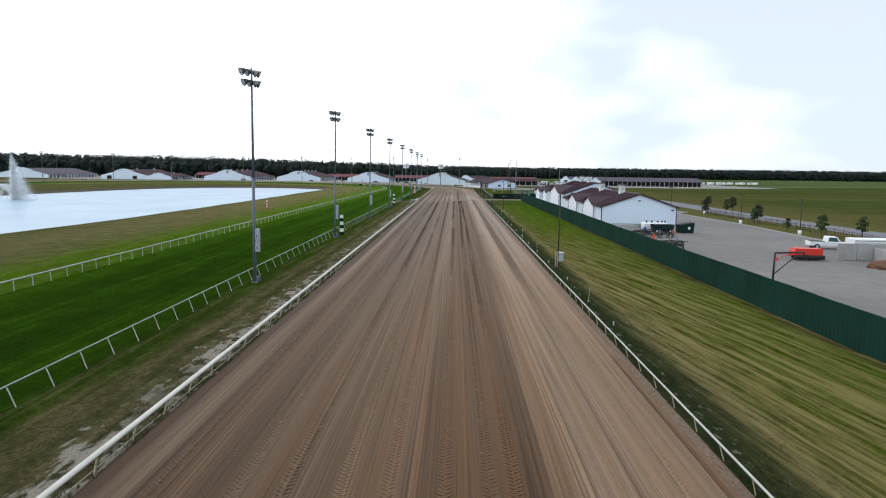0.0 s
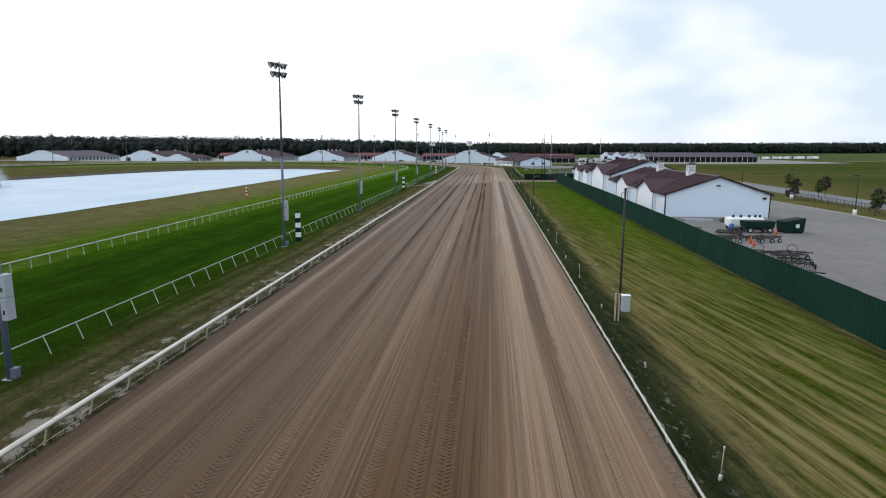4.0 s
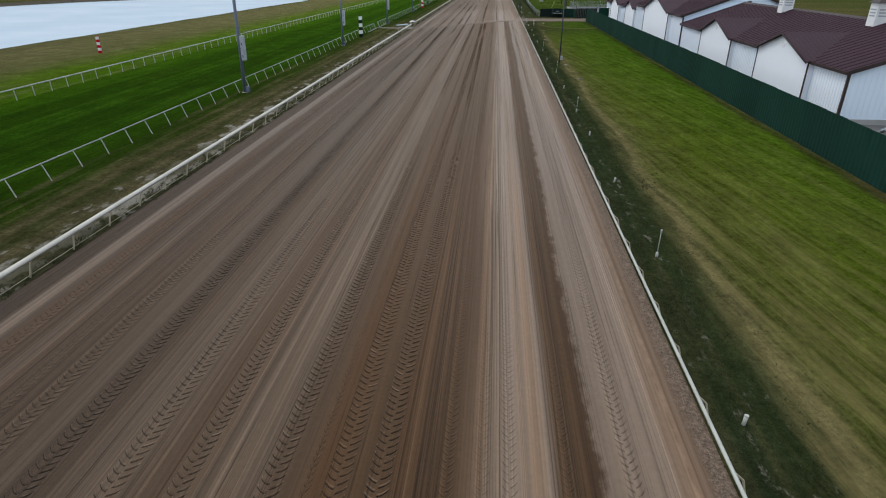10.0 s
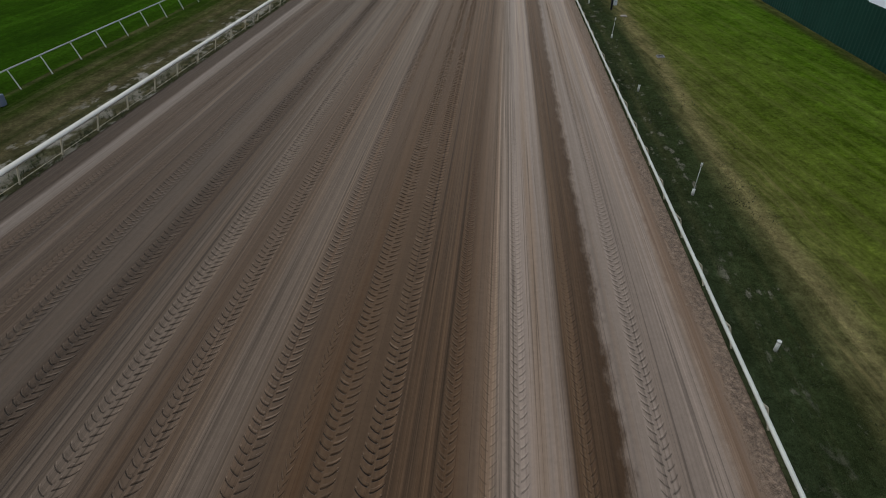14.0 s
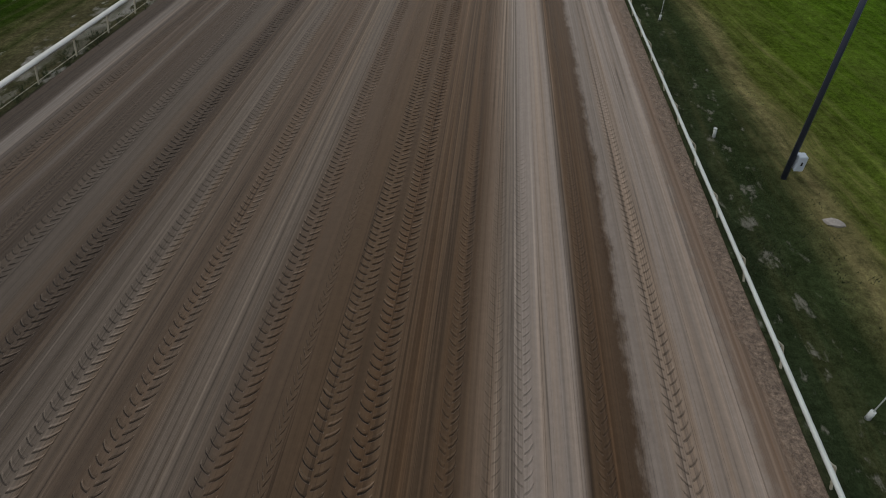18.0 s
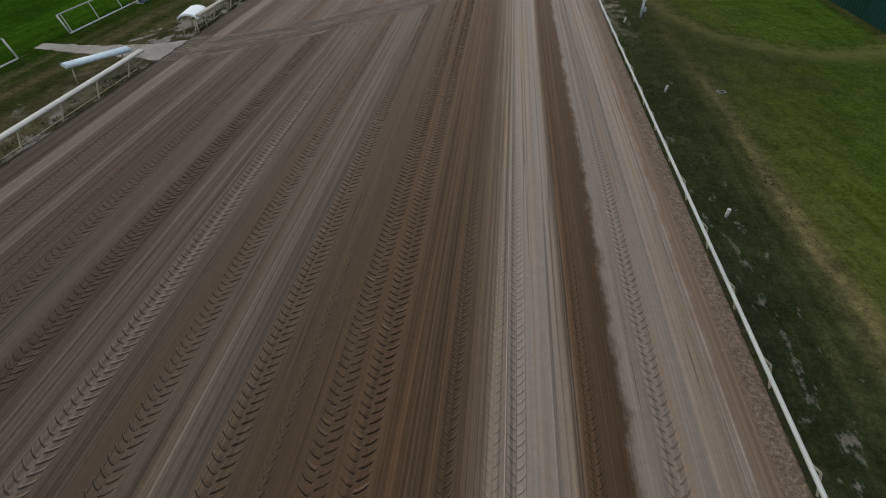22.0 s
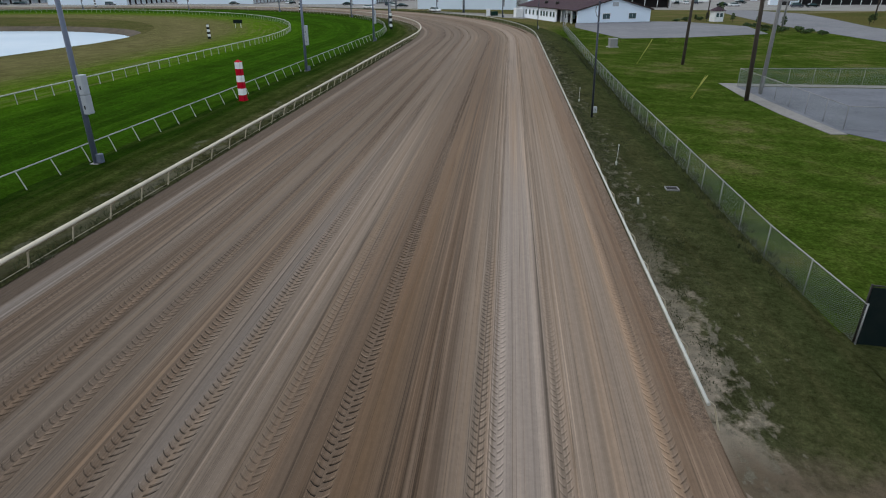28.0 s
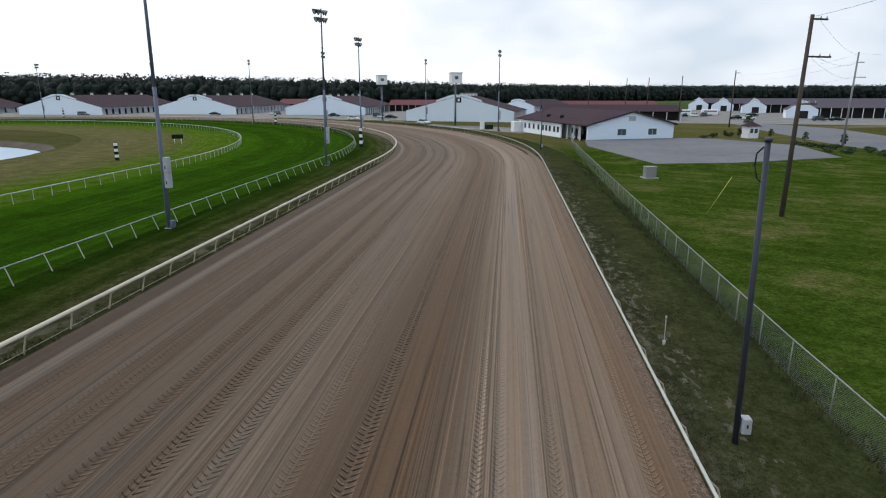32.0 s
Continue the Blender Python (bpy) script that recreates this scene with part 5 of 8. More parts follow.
for p in (ga, gb):
    bm = B()
    tube(bm, p + Vector((0, 0.16, 0)), p + Vector((0, 0.16, 2.7)), 0.06, seg=8)
    part("post", bm, M_STEELDARK, gate)
# lower screened fence that goes on east of the gate
sheet_run("corrugated_fence", "dark green deep-ribbed fence with barbed wire posts", (29.4, 231.6), (40.0, 231.6), 2.3, M_GREENFENCE_X, 0.5, 0.12)


def chain_material():
    g = Nodes("chain_link_mesh", 0.5, 0.6)
    p = g.co()
    x, y, z = g.xyz(p)
    run = g.math('ADD', x, y)
    a = g.math('PINGPONG', g.math('ADD', run, z), 0.04)
    b = g.math('PINGPONG', g.math('SUBTRACT', run, z), 0.04)
    wire = g.math('MAXIMUM', g.rng(a, 0.006, 0.003), g.rng(b, 0.006, 0.003))
    g.put("Alpha", wire)
    return g.done((0.22, 0.26, 0.27))


M_CHAIN = chain_material()


def chain_fence(name, label, pts, h, spacing=2.6, groupname="chain-link fences", rail=True):
    t = thing(name, label, "fence", group=groupname)
    bm = B()
    tube(bm, (0, 0, -0.1), (0, 0, h + 0.04), 0.024, seg=6)
    post = mesh_of(bm, "post", M_GALV)
    for a, b in zip(pts, pts[1:]):
        a, b = Vector((*a, 0)), Vector((*b, 0))
        n = max(1, round((b - a).length / spacing))
        for i in range(n):
            p, q = a.lerp(b, i / n), a.lerp(b, (i + 1) / n)
            share("post", post, t, Matrix.Translation(p))
            bm = B()
            bm.faces.new([bm.verts.new(v) for v in (p + Vector((0, 0, 0.03)), q + Vector((0, 0, 0.03)), q + Vector((0, 0, h)), p + Vector((0, 0, h)))])
            part("mesh_panel", bm, M_CHAIN, t)
        if rail:
            bm = B()
            tube(bm, a + Vector((0, 0, h)), b + Vector((0, 0, h)), 0.024, seg=6)
            part("top_rail", bm, M_GALV, t)
    share("post", post, t, Matrix.Translation(b))
    return t


chain_fence("chain_link_fence", "grey chain-link fence with a steel top rail", [(15.35, 234.6), (15.0, 240.5), (14.9, 270), (15.3, 300), (16.0, 335), (16.6, 357), (17.4, 368)], 1.36)
chain_fence("lot_fence", "grey chain-link fence round the gravel lot", [(28.6, 262.8), (27.9, 282), (45, 283.5), (64, 283)], 1.7)
chain_fence("lot_fence", "grey chain-link fence and gate before the gravel lot", [(28.6, 262.8), (31.6, 262.5), (36.5, 261.7), (46, 260)], 1.7)
# ---- buildings ----
def prism(bm, prof, y0, y1):
    """A polygon in x, z pushed from y0 to y1."""
    f = [bm.verts.new((x, y0, z)) for x, z in prof]
    g = [bm.verts.new((x, y1, z)) for x, z in prof]
    bm.faces.new(f)
    bm.faces.new(g[::-1])
    n = len(prof)
    for i in range(n):
        bm.faces.new((f[i], g[i], g[(i + 1) % n], f[(i + 1) % n]))
    bmesh.ops.recalc_face_normals(bm, faces=bm.faces)


def roof_slope(t, xe, ze, xr, zr, y0, y1, mat, over, thick=0.1, trim=True, seams=0.0):
    """One roof plane from its eave (xe, ze) to its ridge (xr, zr)."""
    d = 1 if xe < xr else -1
    k = (zr - ze) / abs(xr - xe)
    a, b = (xe - d * over, ze - k * over), (xr, zr)
    bm = B()
    prism(bm, [(a[0], a[1] + 0.02), (b[0], b[1] + 0.02), (b[0], b[1] + 0.02 + thick), (a[0], a[1] + 0.02 + thick)], y0 - over, y1 + over)
    if seams:
        seam_bm = B()
        prism(seam_bm, [(a[0], a[1] + thick), (b[0], b[1] + thick), (b[0], b[1] + thick + 0.06), (a[0], a[1] + thick + 0.06)], 0, 0.05)
        seam = mesh_of(seam_bm, "seam", mat)
    r = part("roof", bm, mat, t)
    y = y0
    while seams and y < y1:
        share("seam", seam, r, pose(0, y, 0))
        y += seams
    if trim:
        for y in (y0 - over - 0.04, y1 + over - 0.01):
            bm = B()
            prism(bm, [(a[0], a[1] - 0.14), (b[0], b[1] - 0.14), (b[0], b[1] + 0.17), (a[0], a[1] + 0.17)], y, y + 0.05)
            part("verge_trim", bm, M_TRIM, t)
        bm = B()
        box(bm, *sorted((a[0] - d * 0.06, a[0])), y0 - over, y1 + over, a[1] - 0.12, a[1] + 0.10)
        part("eave_trim", bm, M_TRIM, t)
    return r


def cupola(t, x, y, z, w=0.58, h=1.45):
    bm = B()
    box(bm, x - w, x + w, y - w, y + w, z - 0.5, z + h)
    c = part("cupola", bm, M_WHITE, t, "white louvred roof cupola")
    bm = B()
    w2 = w + 0.22
    base = [bm.verts.new((x + sx * w2, y + sy * w2, z + h)) for sx, sy in ((-1, -1), (1, -1), (1, 1), (-1, 1))]
    tip = bm.verts.new((x, y, z + h + 0.5))
    bm.faces.new(base[::-1])
    for i in range(4):
        bm.faces.new((base[i], base[(i + 1) % 4], tip))
    part("cupola_roof", bm, M_TRIM, c)
    for sx, sy in ((0, -1), (-1, 0)):
        for k in range(3):
            bm = B()
            zz = z + 0.35 + 0.25 * k
            if sy:
                box(bm, x - w * 0.7, x + w * 0.7, y - w - 0.03, y - w + 0.01, zz, zz + 0.12)
            else:
                box(bm, x - w - 0.03, x - w + 0.01, y - w * 0.7, y + w * 0.7, zz, zz + 0.12)
            part("louvre", bm, M_BOX, c)


bm = B()
box(bm, -0.025, 0.025, -0.022, 0.022, 0, 1)
RIB = mesh_of(bm, "siding_rib", M_SIDING)


def metal_barn(name, label, x0, x1, y0, y1, eave, ridge, dormers, splits, cups):
    """A white sheet-metal barn, ridge along y, with wall gables on its track side."""
    t = thing(name, label, "barn", group="equipment barns")
    rx, th = (x0 + x1) / 2, 0.14
    for yy in (y0, y1 - th):
        bm = B()
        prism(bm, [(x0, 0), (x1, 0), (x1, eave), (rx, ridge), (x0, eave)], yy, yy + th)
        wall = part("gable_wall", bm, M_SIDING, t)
        x = x0 + 0.4
        while yy == y0 and x < x1 - 0.1:
            top = eave + (ridge - eave) * (1 - abs(x - rx) / (rx - x0)) - 0.12
            share("siding_rib", RIB, wall, pose(x, y0 - 0.012, 0.62) @ Matrix.Diagonal((1, 1, top - 0.62, 1)))
            x += 0.4
    bm = B()
    box(bm, x0 - 0.03, x1 + 0.03, y0 - 0.09, y0 - 0.005, 0, 0.42)
    part("base_course", bm, M_CONCWALL, t, "stone-grey base course")
    for xx in (x0, x1 - th):
        bm = B()
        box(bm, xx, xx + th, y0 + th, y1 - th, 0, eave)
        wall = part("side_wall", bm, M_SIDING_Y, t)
        y = y0 + 0.4
        while xx == x0 and y < y1:
            share("siding_rib", RIB, wall, pose(x0 - 0.010, y, 0.1, 0, 0, 90) @ Matrix.Diagonal((1, 1, eave - 0.2, 1)))
            y += 0.4
    roof_slope(t, x0, eave, rx, ridge, y0, y1, M_ROOF, 0.35, seams=0.8)
    roof_slope(t, x1, eave, rx, ridge, y0, y1, M_ROOF, 0.35)
    bm = B()
    prism(bm, [(rx - 0.3, ridge + 0.03), (rx, ridge + 0.17), (rx + 0.3, ridge + 0.03), (rx, ridge + 0.22)], y0 - 0.35, y1 + 0.35)
    part("ridge_cap", bm, M_TRIM, t)
    k = (ridge - eave) / (rx - x0)
    for a, b, peak in dormers:
        yc, xb = (a + b) / 2, x0 + (peak - eave) / k
        bm = B()
        f = [bm.verts.new((x0 - 0.46, y, z)) for y, z in ((a, 0.0), (b, 0.0), (b, eave), (yc, peak), (a, eave))]
        g = [bm.verts.new((x0 - 0.002, v.co.y, v.co.z)) for v in f]
        bm.faces.new(f)
        bm.faces.new(g)
        for i in range(5):
            bm.faces.new((f[i], g[i], g[(i + 1) % 5], f[(i + 1) % 5]))
        bmesh.ops.recalc_face_normals(bm, faces=bm.faces)
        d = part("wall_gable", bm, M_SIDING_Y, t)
        for e in (a, b):
            bm = B()
            ex = 0.3 if e == b else -0.3
            low = [bm.verts.new(p) for p in ((x0 - 0.8, yc, peak + 0.06), (xb + 0.2, yc, peak + 0.06), (x0 + 0.0, e + ex * 0.6, eave - 0.05), (x0 - 0.8, e + ex, eave - 0.12))]
            high = [bm.verts.new(v.co + Vector((0, 0, 0.1))) for v in low]
            bm.faces.new(low)
            bm.faces.new(high)
            for i in range(4):
                bm.faces.new((low[i], high[i], high[(i + 1) % 4], low[(i + 1) % 4]))
            bmesh.ops.recalc_face_normals(bm, faces=bm.faces)
            part("gable_roof", bm, M_ROOF_X, d)
            bm = B()
            tube(bm, (x0 - 0.82, yc, peak + 0.02), (x0 - 0.82, e + ex, eave - 0.14), 0.06, seg=5)
            part("gable_trim", bm, M_TRIM, d)
        bm = B()
        tube(bm, (x0 - 0.50, yc, peak - 0.85), (x0 - 0.42, yc, peak - 0.85), 0.28, seg=12)
        part("round_vent", bm, M_WHITE, d)
    for y in splits:
        bm = B()
        dx = 0.44 if any(abs(y - e) < 0.2 for d in dormers for e in d[:2]) else 0.0
        box(bm, x0 - dx - 0.07, x0 - dx + 0.02, y - 0.06, y + 0.06, 0, eave)
        part("corner_trim", bm, M_TRIM, t)
    for x in (x0, x1):
        bm = B()
        box(bm, x - 0.08, x + 0.08, y0 - 0.07, y0 + 0.02, 0, eave)
        part("corner_trim", bm, M_TRIM, t)
    bm = B()
    box(bm, rx - 0.28, rx + 0.22, y0 - 0.30, y0 - 0.0, ridge - 1.45, ridge - 1.25, 0.03)
    part("wall_lamp", bm, M_STEELDARK, t)
    bm = B()
    box(bm, x1 - 1.1, x1 - 0.6, y0 - 0.32, y0, eave - 0.75, eave - 0.5, 0.03)
    part("wall_lamp", bm, M_STEELDARK, t)
    for cx, cy, cz in cups:
        cupola(t, cx, cy, cz)
    return t


metal_barn("equipment_barn", "white metal barn with maroon roof and wall gables", 30.3, 45.6, 121.4, 164.0, 3.9, 6.5, [(126.7, 136.9, 5.5), (144.2, 154.4, 5.5)], (121.5, 126.7, 136.9, 144.2, 154.4),
           [(37.2, 132.0, 6.6), (37.2, 150.0, 6.6)])
metal_barn("equipment_barn", "taller white metal barn with two roof cupolas", 31.3, 48.7, 168.0, 199.5, 4.7, 7.9, [(174.5, 190.5, 6.7)], (168.1, 174.5, 190.5), [(40.0, 176.5, 8.0), (40.0, 187.0, 8.0)])
metal_barn("equipment_barn", "lower white metal barn with maroon roof and gables", 31.8, 44.8, 201.0, 236.0, 3.8, 5.8, [(201.6, 210.0, 5.0), (217.5, 227.0, 5.2)], (201.1, 210.0, 217.5, 227.0, 235.9),
           [(38.3, 206.0, 5.9)])


def stable(label, m, w, length, eave, ridge, roof_mat, cups=5, bays=14, doors=(), number=True):
    """A long white stable with a stepped gable front, open shed row on its right side; the front stands at local y = 0."""
    t = thing("stable", label, "stable", m, "stables")
    h, th = w / 2, 0.2
    s = 0.42 * h
    zs = eave + (ridge - eave) * 0.55
    front = [(-h, 0), (h, 0), (h, eave), (s, zs), (s, zs + 0.55), (0.12 * h, ridge), (-0.12 * h, ridge), (-s, zs + 0.55), (-s, zs), (-h, eave)]
    bm = B()
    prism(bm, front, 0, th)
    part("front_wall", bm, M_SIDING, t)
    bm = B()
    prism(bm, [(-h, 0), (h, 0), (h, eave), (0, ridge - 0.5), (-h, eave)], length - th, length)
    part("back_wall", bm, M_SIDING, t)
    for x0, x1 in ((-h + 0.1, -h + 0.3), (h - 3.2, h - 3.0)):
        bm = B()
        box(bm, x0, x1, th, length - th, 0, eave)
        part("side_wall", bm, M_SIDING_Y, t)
    roof_slope(t, -h, eave - 0.1, 0, ridge - 0.45, 0.25, length, roof_mat, 0.3, trim=False)
    roof_slope(t, h, eave - 0.1, 0, ridge - 0.45, 0.25, length, roof_mat, 0.3, trim=False)
    for i in range(bays + 1):
        y = 0.6 + (length - 1.2) * i / bays
        bm = B()
        box(bm, h - 0.25, h - 0.05, y - 0.1, y + 0.1, 0, eave)
        part("shed_post", bm, M_WHITE, t)
        if i < bays:
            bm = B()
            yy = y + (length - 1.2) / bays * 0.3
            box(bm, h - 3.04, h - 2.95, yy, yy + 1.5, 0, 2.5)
            # near-black slab paints the shade within the stall opening
            part("dark_stall_opening", bm, M_DARK, t)
    for i in range(cups):
        cupola(t, 0, length * (i + 0.7) / cups, ridge - 0.55, 0.5, 0.9)
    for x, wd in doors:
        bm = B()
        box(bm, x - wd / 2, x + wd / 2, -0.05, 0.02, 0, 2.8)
        # the doorway is a near-black slab in place of the shade inside
        part("dark_doorway", bm, M_DARK, t)
    if number:
        bm = B()
        box(bm, -0.9, 0.9, -0.06, 0.0, ridge - 2.6, ridge - 0.9)
        sg = part("barn_sign", bm, M_BLACKPAINT, t, "small dark square sign")
        bm = B()
        box(bm, -0.35, 0.35, -0.08, -0.055, ridge - 2.2, ridge - 1.3)
        part("sign_mark", bm, M_WHITE, sg)
    return t


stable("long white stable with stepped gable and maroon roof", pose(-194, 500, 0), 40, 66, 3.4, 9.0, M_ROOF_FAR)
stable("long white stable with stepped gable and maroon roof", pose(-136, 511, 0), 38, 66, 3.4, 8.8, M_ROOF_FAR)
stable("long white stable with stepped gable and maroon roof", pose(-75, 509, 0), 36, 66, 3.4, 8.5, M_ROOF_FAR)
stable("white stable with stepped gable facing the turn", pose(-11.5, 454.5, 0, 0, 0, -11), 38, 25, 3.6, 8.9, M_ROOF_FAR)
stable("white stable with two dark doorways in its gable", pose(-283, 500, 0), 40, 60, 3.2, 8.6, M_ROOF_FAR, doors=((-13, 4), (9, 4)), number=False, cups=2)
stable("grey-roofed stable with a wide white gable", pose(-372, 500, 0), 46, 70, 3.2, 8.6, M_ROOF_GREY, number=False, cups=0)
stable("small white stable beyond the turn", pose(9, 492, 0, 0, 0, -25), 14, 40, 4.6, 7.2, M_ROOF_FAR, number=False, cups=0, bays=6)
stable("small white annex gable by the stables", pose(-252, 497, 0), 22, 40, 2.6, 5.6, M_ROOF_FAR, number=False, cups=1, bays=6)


def cross_barn(label, x0, x1, y, depth, eave, ridge, roof_mat, bays=10, m=None):
    """A long barn whose open side faces the track, ridge along local x."""
    t = thing("long_barn", label, "barn", m, "long barns")
    for a, b, z0, z1, nm in ((y, y + depth / 2, eave, ridge, "roof"), (y + depth, y + depth / 2, eave, ridge, "roof")):
        bm = B()
        lo = [bm.verts.new(p) for p in ((x0 - 0.4, a, z0), (x1 + 0.4, a, z0), (x1 + 0.4, b, z1), (x0 - 0.4, b, z1))]
        hi = [bm.verts.new(v.co + Vector((0, 0, 0.12))) for v in lo]
        bm.faces.new(lo)
        bm.faces.new(hi)
        for i in range(4):
            bm.faces.new((lo[i], hi[i], hi[(i + 1) % 4], lo[(i + 1) % 4]))
        bmesh.ops.recalc_face_normals(bm, faces=bm.faces)
        part(nm, bm, roof_mat, t)
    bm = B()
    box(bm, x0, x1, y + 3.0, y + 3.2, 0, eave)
    # near-black sheet carries the shade under the open side's roof
    part("shade_wall", bm, M_DARK, t)
    for xx in (x0, x1 - 0.2):
        bm = B()
        f = [(y + 0.2, 0), (y + depth - 0.2, 0), (y + depth - 0.2, eave), (y + depth / 2, ridge), (y + 0.2, eave)]
        lo = [bm.verts.new((xx, a, b)) for a, b in f]
        hi = [bm.verts.new((xx + 0.2, a, b)) for a, b in f]
        bm.faces.new(lo)
        bm.faces.new(hi)
        for i in range(5):
            bm.faces.new((lo[i], hi[i], hi[(i + 1) % 5], lo[(i + 1) % 5]))
        bmesh.ops.recalc_face_normals(bm, faces=bm.faces)
        part("end_wall", bm, M_WHITE, t)
    for i in range(bays + 1):
        x = x0 + 0.2 + (x1 - x0 - 0.4) * i / bays
        bm = B()
        box(bm, x - 0.1, x + 0.1, y + 0.15, y + 0.35, 0, eave)
        part("post", bm, M_WHITE, t)
    return t


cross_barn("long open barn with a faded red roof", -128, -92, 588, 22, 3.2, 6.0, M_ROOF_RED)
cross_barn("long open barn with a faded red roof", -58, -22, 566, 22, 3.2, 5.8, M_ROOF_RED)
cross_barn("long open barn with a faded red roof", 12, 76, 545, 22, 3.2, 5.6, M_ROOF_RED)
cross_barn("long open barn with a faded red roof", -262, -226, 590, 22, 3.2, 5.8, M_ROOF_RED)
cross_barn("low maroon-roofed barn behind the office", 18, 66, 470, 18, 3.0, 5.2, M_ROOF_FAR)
for x, y in ((111.6, 493.0), (118.4, 556.0), (114.6, 588.0), (108.6, 610.0)):
    end = stable("small white gable-fronted barn end with a dark doorway", pose(x + 5, y, 0, 0, 0, -16), 10.5, 9, 3.4, 6.6, M_ROOF_GREY, cups=1, bays=2, number=False, doors=((0.5, 3.0),))
    end["group"] = "barn ends"
    cross_barn("very long open barn with a mauve-grey roof", x + 9, 206 + (y - 493) * 0.4, y + 3, 18, 3.8, 6.3, M_ROOF_GREY, 22)

# office by the parking lot
office = thing("office_building", "white single-storey office with maroon roof and porch", "office", pose(20.9, 371.0, 0, 0, 0, 21))
ow, ol, oe, orr = 19.6, 36.0, 3.3, 5.8
for yy in (0, ol - 0.2):
    bm = B()
    prism(bm, [(0, 0), (ow, 0), (ow, oe), (ow / 2, orr), (0, oe)], yy, yy + 0.2)
    part("gable_wall", bm, M_SIDING, office)
for xx in (0.0 + 2.4, ow - 0.2):
    bm = B()
    box(bm, xx, xx + 0.2, 7.5, ol - 0.2, 0, oe)
    part("side_wall", bm, M_SIDING_Y, office)
bm = B()
box(bm, 0, 0.2, 12.0, ol - 0.2, 0, oe)
part("side_wall", bm, M_SIDING_Y, office)
roof_slope(office, 0, oe, ow / 2, orr, 0, ol, M_ROOF_FAR, 0.5)
roof_slope(office, ow, oe, ow / 2, orr, 0, ol, M_ROOF_FAR, 0.5)
for x in (7.6, 14.6):
    bm = B()
    box(bm, x - 1.05, x + 1.05, -0.07, 0.0, 1.1, 2.5)
    w = part("window", bm, M_WHITE, office)
    for a in (-0.95, 0.03):
        bm = B()
        box(bm, x + a, x + a + 0.92, -0.10, -0.065, 1.2, 2.4)
        part("pane", bm, M_WINDOW, w)
for y in (13.2, 15.0, 17.4, 19.2, 21.0, 23.6, 26.4, 29.0, 31.6):
    bm = B()
    box(bm, -0.06, 0.0, y - 0.6, y + 0.6, 1.0, 2.4)
    w = part("window", bm, M_WHITE, office)
    bm = B()
    box(bm, -0.09, -0.055, y - 0.5, y + 0.5, 1.1, 2.3)
    part("pane", bm, M_WINDOW, w)
for y in (0.3, 3.2, 6.1, 9.0, 11.8):
    bm = B()
    box(bm, 0.02, 0.22, y - 0.1, y + 0.1, 0, oe - 0.1)
    part("porch_post", bm, M_WHITE, office)
for y in (4.0, 8.6):
    bm = B()
    box(bm, 2.32, 2.4, y, y + 1.0, 0, 2.1)
    part("door", bm, M_DARK, office)
for y in (1.6, 6.0, 10.2):
    bm = B()
    box(bm, 2.34, 2.4, y, y + 1.2, 1.0, 2.2)
    part("window", bm, M_WINDOW, office)
bm = B()
box(bm, ow / 2 - 0.8, ow / 2 + 0.8, -0.05, 0.0, 4.0, 4.9)
part("gable_vent", bm, M_BOX, office)
for y in (17.0, 24.0):
    bm = B()
    tube(bm, (2.6, y, 4.0), (2.6, y, 4.7), 0.5, seg=10)
    part("roof_fan", bm, M_STEELDARK, office)
bm = B()
box(bm, -2.4, -0.3, 33.2, 35.4, 0, 2.5, 0.05)
tagged(part("white_shed", bm, M_WHITE), "small white shed beside the office", "shed").matrix_basis = office.matrix_basis.copy()

